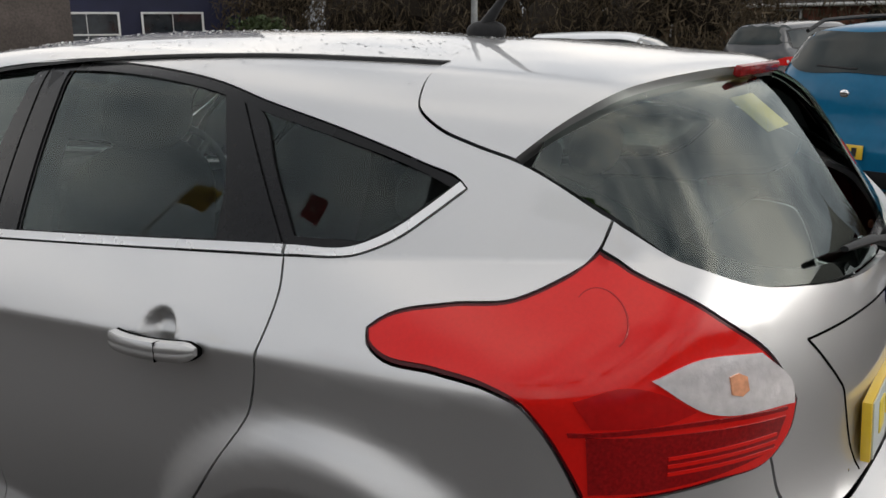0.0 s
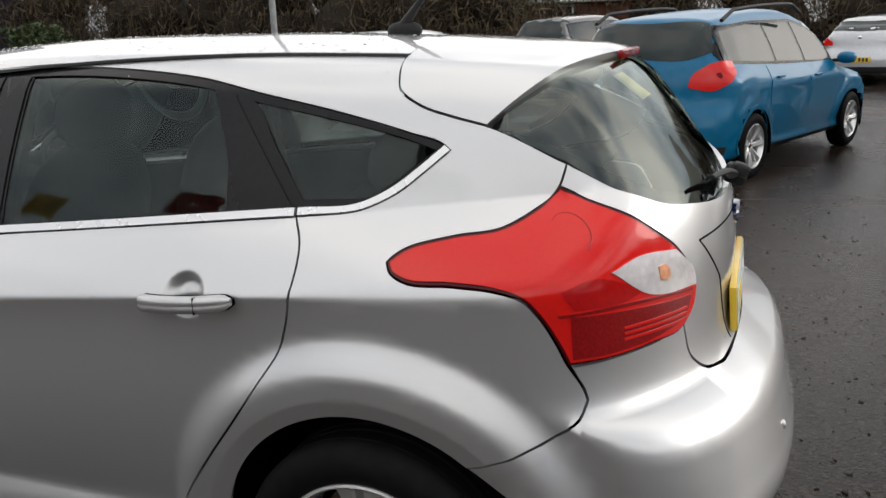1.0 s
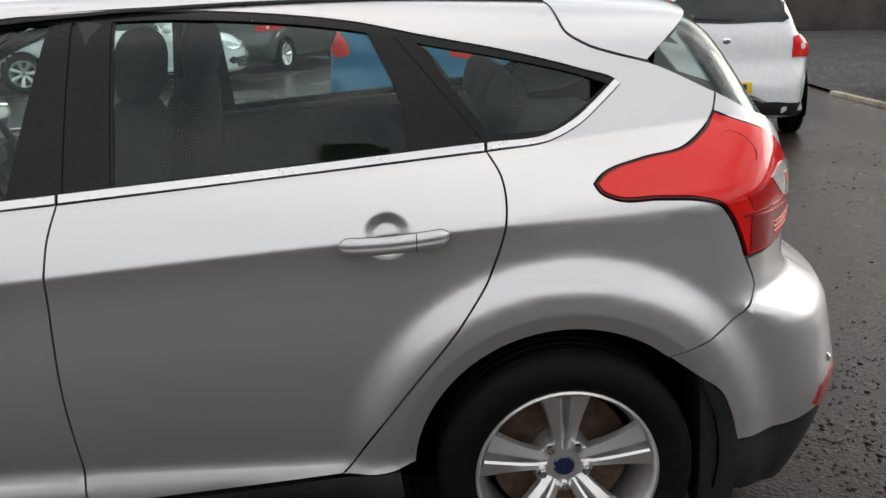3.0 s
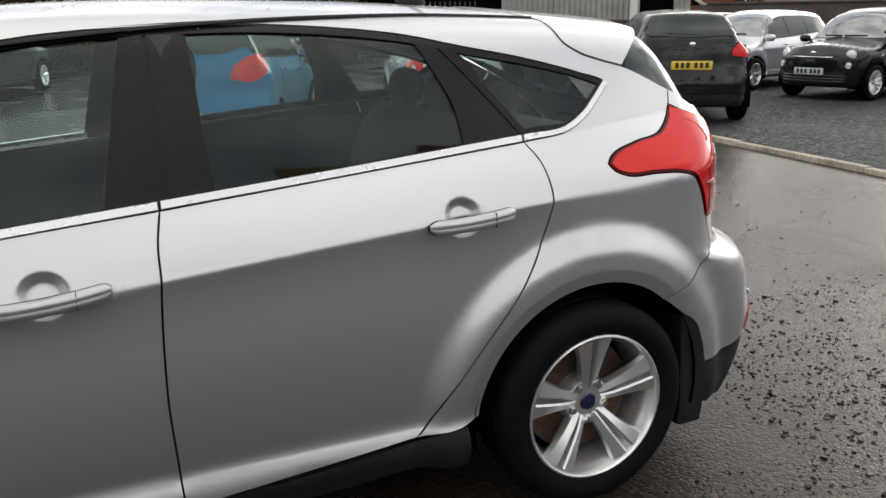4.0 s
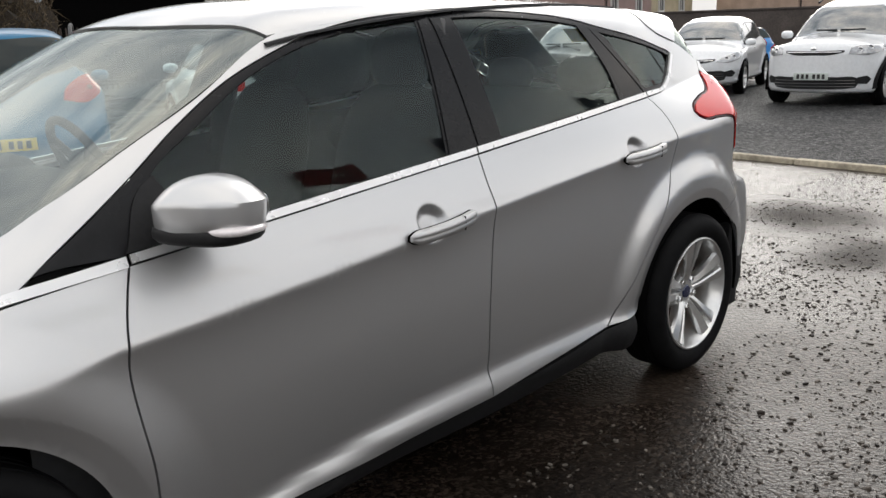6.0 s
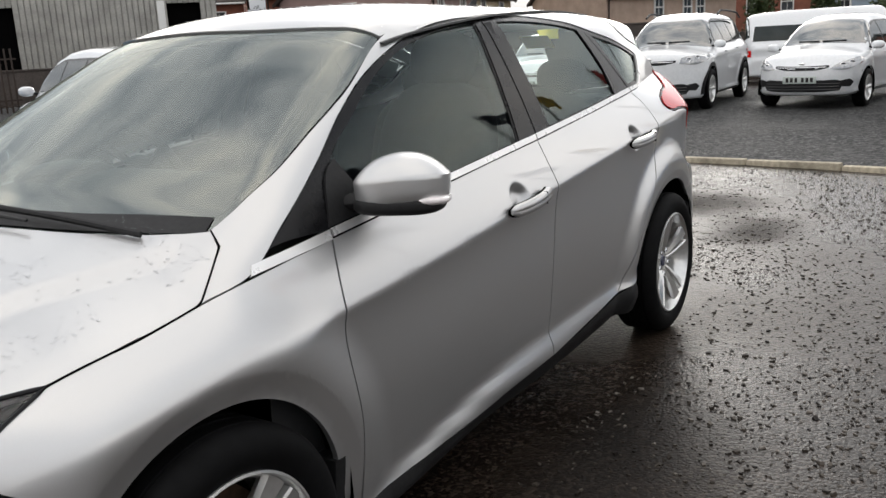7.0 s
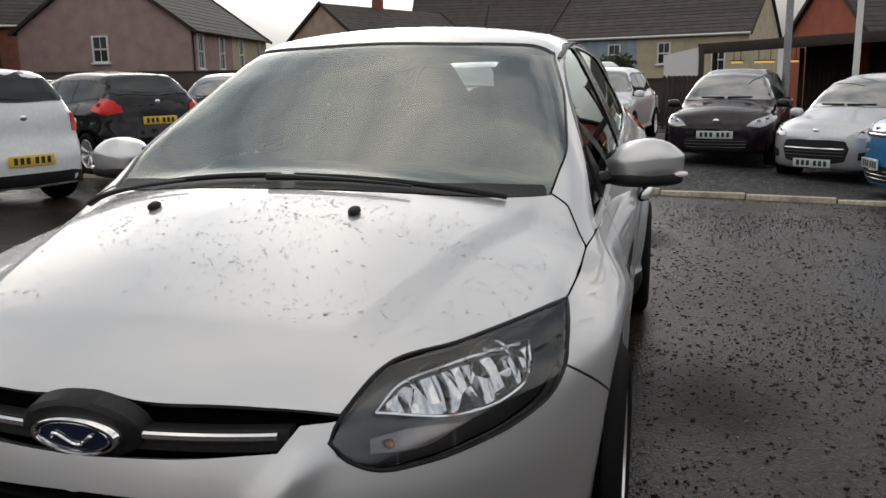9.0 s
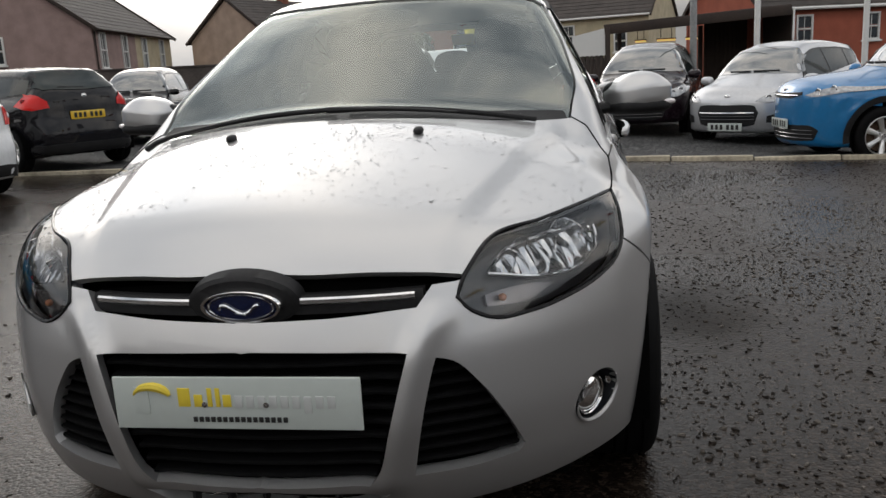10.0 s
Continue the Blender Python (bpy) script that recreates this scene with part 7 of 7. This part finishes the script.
LEAF = mat("shrub_leaf", (.05, .075, .022), .7, 0, grain=.5, scale=10)
LAMP_ON = mat("warm_lamp", (1, .62, .18), .5, 0, emit=.9)


def window_on(parent, m, w, h, panes=2):
    """A sash window with sill, bars and panes, on the wall whose pose is m (x along, y out, z up)."""
    fr = bmesh.new()
    t = .07
    for s in (-1, 1):
        box(fr, (t, .10, h), m @ pose(s * (w / 2 - t / 2), .02, 0), .008)
        box(fr, (w - 2 * t, .10, t), m @ pose(0, .02, s * (h / 2 - t / 2)), .008)
    box(fr, (w - 2 * t, .07, t * .8), m @ pose(0, .02, 0), .006)
    win = part("window", fr, UPVC, parent, "white framed sash window")
    for s in (-1, 1):
        part("pane", solid_box((w - 2 * t, .012, h / 2 - t * 1.3), m @ pose(0, .0, s * h / 4)), HOUSE_GLASS, win)
        part("glazing_bar", solid_box((.022, .03, h / 2 - t * 1.3), m @ pose(0, .018, s * h / 4)), UPVC, win)
    part("sill", solid_box((w + .12, .16, .07), m @ pose(0, .06, -h / 2 - .03), .01), UPVC, win)


def house(label, corner, heading, length, depth, eave, ridge, wall_mat, z0=-.6, windows=(), gable_windows=(), split=None, overhang=.25, chimney=None, porch=None):
    """A gabled house: x along its eaves wall from the corner, y away to the back; roof of overlapping tile courses."""
    m = pose(corner[0], corner[1], 0, 0, 0, heading)
    th = empty("house", m, label, "house")
    walls = [(0, length, wall_mat)] if not split else [(0, split[0], wall_mat), (split[0], length, split[1])]
    for a, b, w in walls:
        bm = bmesh.new()
        prof = [(0, z0), (0, eave), (depth / 2, ridge - .05), (depth, eave), (depth, z0)]
        lo, hi = [bm.verts.new((a, y, z)) for y, z in prof], [bm.verts.new((b, y, z)) for y, z in prof]
        bm.faces.new(lo), bm.faces.new(hi[::-1])
        for i in range(5):
            bm.faces.new((lo[i], hi[i], hi[(i + 1) % 5], lo[(i + 1) % 5]))
        bmesh.ops.recalc_face_normals(bm, faces=bm.faces)
        part("wall", bm, w, th, smooth=False)
    n = 14
    run = math.hypot(depth / 2 + overhang, (ridge - eave) * (1 + overhang / (depth / 2)))
    slope = math.degrees(math.atan2(ridge - eave, depth / 2))
    for side in (1, -1):
        rf = None
        for k in range(n):
            t0 = k / n
            y = (-overhang + (depth / 2 + overhang) * (t0 + .5 / n))
            z = eave - overhang * (ridge - eave) / (depth / 2) + (ridge - eave) * (1 + overhang / (depth / 2)) * (t0 + .5 / n) + .05
            if side < 0:
                y = depth - y
            bm = solid_box((length + .3, run / n * 1.12, .035), pose(length / 2, y, z, side * (slope - 3), 0, 0), .008)
            if rf is None:
                rf = part("roof", bm, TILE_W, th, "dark grey-brown tiled roof", smooth=False)
            else:
                part("tile_course", bm, TILE_W, rf, smooth=False)
    part("gutter", tube(bmesh.new(), [(-.1, -overhang - .03, eave - .1), (length + .1, -overhang - .03, eave - .1)], .055, 8), UPVC if wall_mat is not PINK else DARK_WOOD, th)
    part("drainpipe", tube(bmesh.new(), [(.12, -.06, eave - .1), (.12, -.06, z0)], .04, 8), DARK_WOOD, th)
    part("bargeboard", solid_box((.04, run + .1, .16), pose(-.16, depth / 4 - overhang / 2, (eave + ridge) / 2 - .02, slope, 0, 0), .005), DARK_WOOD, th)
    part("bargeboard", solid_box((.04, run + .1, .16), pose(-.16, depth * .75 + overhang / 2, (eave + ridge) / 2 - .02, -slope, 0, 0), .005), DARK_WOOD, th)
    part("bargeboard", solid_box((.04, run + .1, .16), pose(length + .16, depth / 4 - overhang / 2, (eave + ridge) / 2 - .02, slope, 0, 0), .005), DARK_WOOD, th)
    for x, z, w, h in windows:
        window_on(th, pose(x, -.0, z, 0, 0, 180), w, h)
    for y, z, w, h in gable_windows:
        window_on(th, pose(-.0, y, z, 0, 0, 90), w, h)
    if porch:
        pr = part("porch", solid_box((1.5, 1.0, 2.3), pose(porch, -.5, .75), .02), BRICK_W, th, "small brick porch")
        for s in (1, -1):
            part("porch_board", solid_box((1.15, 1.2, .12), pose(porch + s * .45, -.52, 2.2, 0, s * 34, 0), .01), UPVC, pr, "white barge board")
        part("porch_door", solid_box((.8, .06, 1.8), pose(porch, -1.02, .6), .01), DARK_WOOD, pr)
    if chimney:
        ch = part("chimney", solid_box((.5, .5, 1.2), pose(chimney, depth / 2, ridge + .35), .02), BRICK_W, th)
        for dx in (-.12, .12):
            part("chimney_pot", lathe([(.10, 0), (.11, .05), (.085, .25), (.09, .32)], 12, axis="z", m=pose(chimney + dx, depth / 2, ridge + .95)), mat("clay_pot", (.30, .12, .07), .8, grain=.2), ch)
    return th


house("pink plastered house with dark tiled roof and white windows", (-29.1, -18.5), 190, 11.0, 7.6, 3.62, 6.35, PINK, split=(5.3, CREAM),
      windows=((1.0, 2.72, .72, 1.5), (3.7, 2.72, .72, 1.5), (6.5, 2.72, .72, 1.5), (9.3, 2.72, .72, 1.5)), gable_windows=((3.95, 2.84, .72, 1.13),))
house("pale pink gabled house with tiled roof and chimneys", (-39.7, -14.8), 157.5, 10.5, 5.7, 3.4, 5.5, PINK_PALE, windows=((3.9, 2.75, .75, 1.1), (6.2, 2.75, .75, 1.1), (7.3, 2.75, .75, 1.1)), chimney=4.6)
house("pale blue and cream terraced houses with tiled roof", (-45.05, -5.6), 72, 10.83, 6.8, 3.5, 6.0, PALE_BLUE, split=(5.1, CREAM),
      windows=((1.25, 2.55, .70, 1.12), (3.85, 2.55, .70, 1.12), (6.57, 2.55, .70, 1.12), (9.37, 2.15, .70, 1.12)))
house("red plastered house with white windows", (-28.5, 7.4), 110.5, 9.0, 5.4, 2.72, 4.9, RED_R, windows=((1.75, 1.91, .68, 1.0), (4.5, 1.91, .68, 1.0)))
house("red brick terraced houses far behind the row", (-56, -17.0), 98, 13, 6.5, 4.3, 7.4, BRICK_W, windows=((2.5, 3.0, .8, 1.2), (5.5, 3.0, .8, 1.2), (7.6, 3.0, .8, 1.2), (10.0, 3.0, .8, 1.2)), chimney=9.5)
house("red brick house beside the pink house", (-32.4, -31.3), 130, 6, 6.0, 4.4, 7.0, BRICK_W)
house("red brick house with pale porch behind the yard", (-27.9, -41.2), 133, 9, 6.0, 4.4, 6.8, BRICK_W, windows=((7.6, 3.4, .8, 1.0), (5.0, 3.4, .8, 1.0)), porch=6.6)
house("low brown-roofed bungalow beyond the hedge", (9.5, -26.5), 176, 8, 6, 2.2, 3.6, BRICK_W, windows=((2, 1.5, 1.2, 1.0), (5, 1.5, 1.2, 1.0)))

# grey metal shed
sh = empty("shed", pose(-12.2, -33.8, 0, 0, 0, 144), "grey corrugated metal shed with dark doorways", "shed")
for k in range(64):
    x = k * .22
    low = 3.6 if 11.9 < x < 13.4 or x < 6.3 else -.5
    part("cladding_sheet", solid_box((.20, .06, 6.6 - low), pose(x, 0, (6.6 + low) / 2), .02), SHEET, sh)
part("shed_body", solid_box((14.1, 8, 7.0), pose(6.95, 4.3, 3.0)), SHEET, sh)
# near-black sheets over the solid body, painting the unlit inside of the doorways
part("doorway_shade", solid_box((1.7, .04, 4.0), pose(12.65, .25, 1.7)), DARK, sh)
part("doorway_shade", solid_box((6.5, .04, 4.0), pose(3.1, .25, 1.7)), DARK, sh)
part("door_post", solid_box((.30, .10, 4.2), pose(11.75, -.04, 1.6), .01), UPVC, sh)

# navy sales office with white windows
of = empty("office_building", pose(27, -11.5, 0, 0, 0, 238), "navy blue sales building with white windows", "building")
part("wall", solid_box((13, 8, 7), pose(4, 4.1, 2.9)), NAVY, of)
for x in (-1.2, 1.8, 4.8, 7.6):
    window_on(of, pose(x, .05, 1.4, 0, 0, 180), 2.1, 1.5)

# dark timber carport with lamps under its roof
cp = empty("carport", Matrix(), "dark timber carport with warm lamps under its roof", "carport")
part("front_beam", solid_box((5.75, .10, .30), pose(-25.0, 4.68, 2.28, 0, -2.5, 81.9), .01), DARK_WOOD, cp)
part("roof", solid_box((5.75, 5.0, .07), pose(-27.5, 5.0, 2.42, 0, -2.5, 81.9), .01), DARK_WOOD, cp)
for k in range(15):
    part("back_board", solid_box((.03, .148, 3.0), pose(-29.3, 5.65 + .15 * k, .9), .004), DARK_WOOD, cp)
for k in range(30):
    part("side_board", solid_box((.148, .03, 2.9), pose(-24.75 - .15 * k, 7.55 + .001 * k, .92), .004), DARK_WOOD, cp)
part("post", solid_box((.06, .06, 2.9), pose(-24.60, 7.58, 1.02), .006), UPVC, cp, "thin white corner post")
for x, y in ((-25.4, 1.93), (-28.9, 2.5), (-28.9, 5.4)):
    part("post", solid_box((.16, .16, 2.9), pose(x, y, .78), .01), DARK_WOOD, cp)
bm = slab([(.0, 1.33), (1.10, 1.33), (1.10, 2.22), (.0, 2.0)], -.03, .03)
part("notice_board", bm, UPVC, cp, "plain white board under the eave").matrix_basis = Matrix(((0, 0, 1, -25.4), (1, 0, 0, .77), (0, 1, 0, 0), (0, 0, 0, 1)))
for y, w in ((3.15, .36), (4.02, .62), (4.88, .40)):
    lamp = part("lamp", solid_box((.12, w, .06), pose(-27.3, y, 1.76), .012), LAMP_ON, cp, "warm strip lamp")
    part("lamp_hood", solid_box((.18, w + .04, .03), pose(-27.3, y, 1.81), .004), DARK, lamp)
    for o in (-.3, .3):
        part("lamp_hanger", tube(bmesh.new(), [(-27.3, y + o * w, 1.82), (-27.3, y + o * w, 2.4)], .012, 6), DARK, lamp)
for k in range(8):
    part("fence_board", solid_box((.03, .09, 1.7), pose(-25.38, .80 + k * .152, .5), .005), DARK_WOOD, cp)

# boundary wall and fences
BLOCK = mat("boundary_wall", (.075, .062, .055), .9, 0, grain=.3, scale=20, bump=.3, bump_scale=40, dirt=.3)
for label, a, b, h in (("low dark boundary wall behind the gravel row", (-30.0, 2.2), (-30.6, -9.0), 1.22), ("low brown wall behind the parked cars", (-30.6, -9.0), (-20.5, -21.5), 1.75), ("low wall beside the pink house", (-20.5, -21.5), (-14.0, -31), 1.2)):
    d = math.hypot(b[0] - a[0], b[1] - a[1])
    w = empty("boundary_wall", pose(a[0], a[1], 0, 0, 0, math.degrees(math.atan2(b[1] - a[1], b[0] - a[0]))), label, "wall", kind="structure")
    part("wall_body", solid_box((d, .22, h + .4), pose(d / 2, 0, h / 2 - .2), .01), BLOCK, w)
    for k in range(int(d / .45)):
        part("coping_stone", solid_box((.44, .30, .07), pose(.225 + k * .45, 0, h + .035), .012), BLOCK, w)
# two unseen walls, added to darken the low horizon mirrored in the hatchback
for label, a, b, h in (("added plain dark wall, out of view, darkening reflections from the road side", (15, 12.5), (-13.5, 12.5), 2.4), ("added plain dark wall, out of view, darkening reflections from the yard's end", (15, -9), (15, 12.5), 2.4)):
    d = math.hypot(b[0] - a[0], b[1] - a[1])
    w = empty("boundary_wall", pose(a[0], a[1], 0, 0, 0, math.degrees(math.atan2(b[1] - a[1], b[0] - a[0]))), label, "wall", kind="structure")
    part("wall_body", solid_box((d, .22, h + .4), pose(d / 2, 0, h / 2 - .2), .01), BLOCK, w)
rail = empty("railings", pose(-8.5, -24.5, 0, 0, 0, 150), "dark steel railings in front of the shed", "railings")
for k in range(28):
    part("rail_post", solid_box((.05, .02, 1.9), pose(k * .16, 0, .95), .004), DARK_WOOD, rail)
for zz in (.4, 1.6):
    part("cross_rail", solid_box((4.5, .03, .05), pose(2.2, .02, zz)), DARK_WOOD, rail)

# lamp post and flag poles
for x, y, h, r in ((-12.5, 2.9, 6.5, .065), (15.5, -8.8, 7, .11), (7.4, -13.2, 7, .07)):
    bm = tube(bmesh.new(), [(x, y, ground_z(x, y) - .2), (x, y, h * .5), (x, y, h)], [r, r * .9, r * .75], 14)
    box(bm, (r * 4, r * 4, .03), pose(x, y, ground_z(x, y) + .045), .006)
    tagged(part("pole", bm, STEEL if r > .06 else UPVC), "tall plain metal pole standing in the yard", "pole")

FLAG_RED, FLAG_GREEN = mat("flag_red", (.42, .03, .025), .8, 0, grain=.1, scale=10), mat("flag_green", (.12, .22, .02), .8, 0, grain=.1, scale=10)
FLAG_YELLOW = mat("flag_yellow", (.62, .42, .05), .8, 0, grain=.1, scale=10)
FLAGS = ((6.85, 6.4, 4.75, "yellow", FLAG_YELLOW), (3.93, 6.4, 4.65, "red", FLAG_RED), (-.59, 6.4, 5.05, "green", FLAG_GREEN), (-2.19, 6.4, 4.8, "yellow", FLAG_YELLOW), (-4.16, 6.4, 4.95, "red", FLAG_RED),
         (-6.55, 6.4, 5.15, "navy", NAVY), (-11.3, 6.4, 5.75, "navy", NAVY), (-12.4, 5.68, 5.35, "yellow", FLAG_YELLOW), (-12.4, 3.9, 4.35, "red", FLAG_RED))
for x, y, z, name, fm in FLAGS:
    fl = empty("flag", pose(x, y, ground_z(x, y)), f"{name} cloth advertising flag on a white pole", "flag", "flags along the yard")
    part("flag_pole", tube(bmesh.new(), [(.43, 0, -.1), (.43, 0, 3), (.43, 0, z + .5)], [.055, .048, .04], 10), UPVC, fl)
    bm = bmesh.new()
    g = [[bm.verts.new((.37 - .85 * i / 10, .08 * math.sin(i * .9 + x) * i / 10, z + .42 - .62 * j / 6 - .24 * (i / 10) ** 1.4)) for i in range(11)] for j in range(7)]
    for a, b in zip(g, g[1:]):
        for i in range(10):
            bm.faces.new((a[i], a[i + 1], b[i + 1], b[i]))
    bmesh.ops.solidify(bm, geom=bm.faces[:], thickness=.004)
    cloth = part("flag_cloth", bm, fm, fl)
    for k in range(4):
        part("lettering_bar", solid_box((.10, .02, .09), pose(.14 - .14 * k, .02 + .0, z + .05 - .03 * k, 0, 16, 0)), UPVC if name != "yellow" else INK_BLACK, cloth)


# bare hedge and shrubs
def twigs(name, label, category, centre, size, count, material, seed, length=.5, leaf=False):
    r = np.random.default_rng(seed)
    verts, faces = [], []
    for _ in range(count):
        p = np.array(centre) + r.uniform(-1, 1, 3) * np.array(size) * (1 if not leaf else r.uniform(.3, 1) ** .4)
        if leaf:
            q = (p - centre) / np.array(size)
            if np.linalg.norm(q) > 1 + .25 * math.sin(7 * q[0] + 5 * q[2]):
                continue
        d = r.normal(0, 1, 3) * np.array((.5, .5, 1.0 if not leaf else .5))
        d /= np.linalg.norm(d)
        s = np.cross(d, r.normal(0, 1, 3))
        s /= np.linalg.norm(s)
        ll, ww = (length * r.uniform(.5, 1.3), length * (.035 if not leaf else .5) * r.uniform(.6, 1.4))
        k = len(verts)
        verts += [tuple(p - s * ww), tuple(p + d * ll * .5 + s * ww * .4), tuple(p + d * ll), tuple(p + s * ww)]
        faces += [(k, k + 1, k + 2), (k, k + 2, k + 3)]
    me = bpy.data.meshes.new(name)
    me.from_pydata(verts, [], faces)
    me.materials.append(material)
    return tagged(new(name, me), label, category, kind="stuff")


def hedge_row(c, size, seed):
    """A dense lumpy core, coloured dark for the shade within, under a coat of bare twigs."""
    r = np.random.default_rng(seed)
    bm = bmesh.new()
    for _ in range(46):
        q = np.array(c) + r.uniform(-1, 1, 3) * np.array(size) * (1, .5, .75)
        sub = bmesh.new()
        bmesh.ops.create_icosphere(sub, subdivisions=2, radius=r.uniform(.6, 1.0))
        for v in sub.verts:
            v.co *= 1 + .35 * noise.noise(v.co * 2.3 + Vector(q))
        add(bm, sub, Matrix.Translation(q))
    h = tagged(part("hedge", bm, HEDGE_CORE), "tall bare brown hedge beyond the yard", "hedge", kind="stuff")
    t = twigs("hedge_twigs", "bare brown twigs on the tall hedge", "hedge", c, (size[0] + .4, size[1] + .55, size[2] + .35), 30000, HEDGE, seed, .55)


hedge_row((12.5, -20.5, 1.6), (9, 1.3, 2.2), 2)
hedge_row((0, -27.0, 1.4), (9, 1.3, 2.0), 5)
for x, y, z, sx, sz in ((-31.3, -5.4, 1.75, .62, 1.15), (-31.4, -3.2, 1.8, .55, 1.1), (-31.5, -1.1, 1.55, .8, .75), (-31.2, 1.5, 1.25, .6, .55), (-36.5, -36.0, 2.2, .9, 2.2), (17.2, -16.6, 1.3, .9, .7)):
    twigs("shrub", "green leafy shrub behind the boundary wall", "shrub", (x, y, z), (sx, sx, sz), 2600, LEAF, int(x * 10 + 999), .12, True)
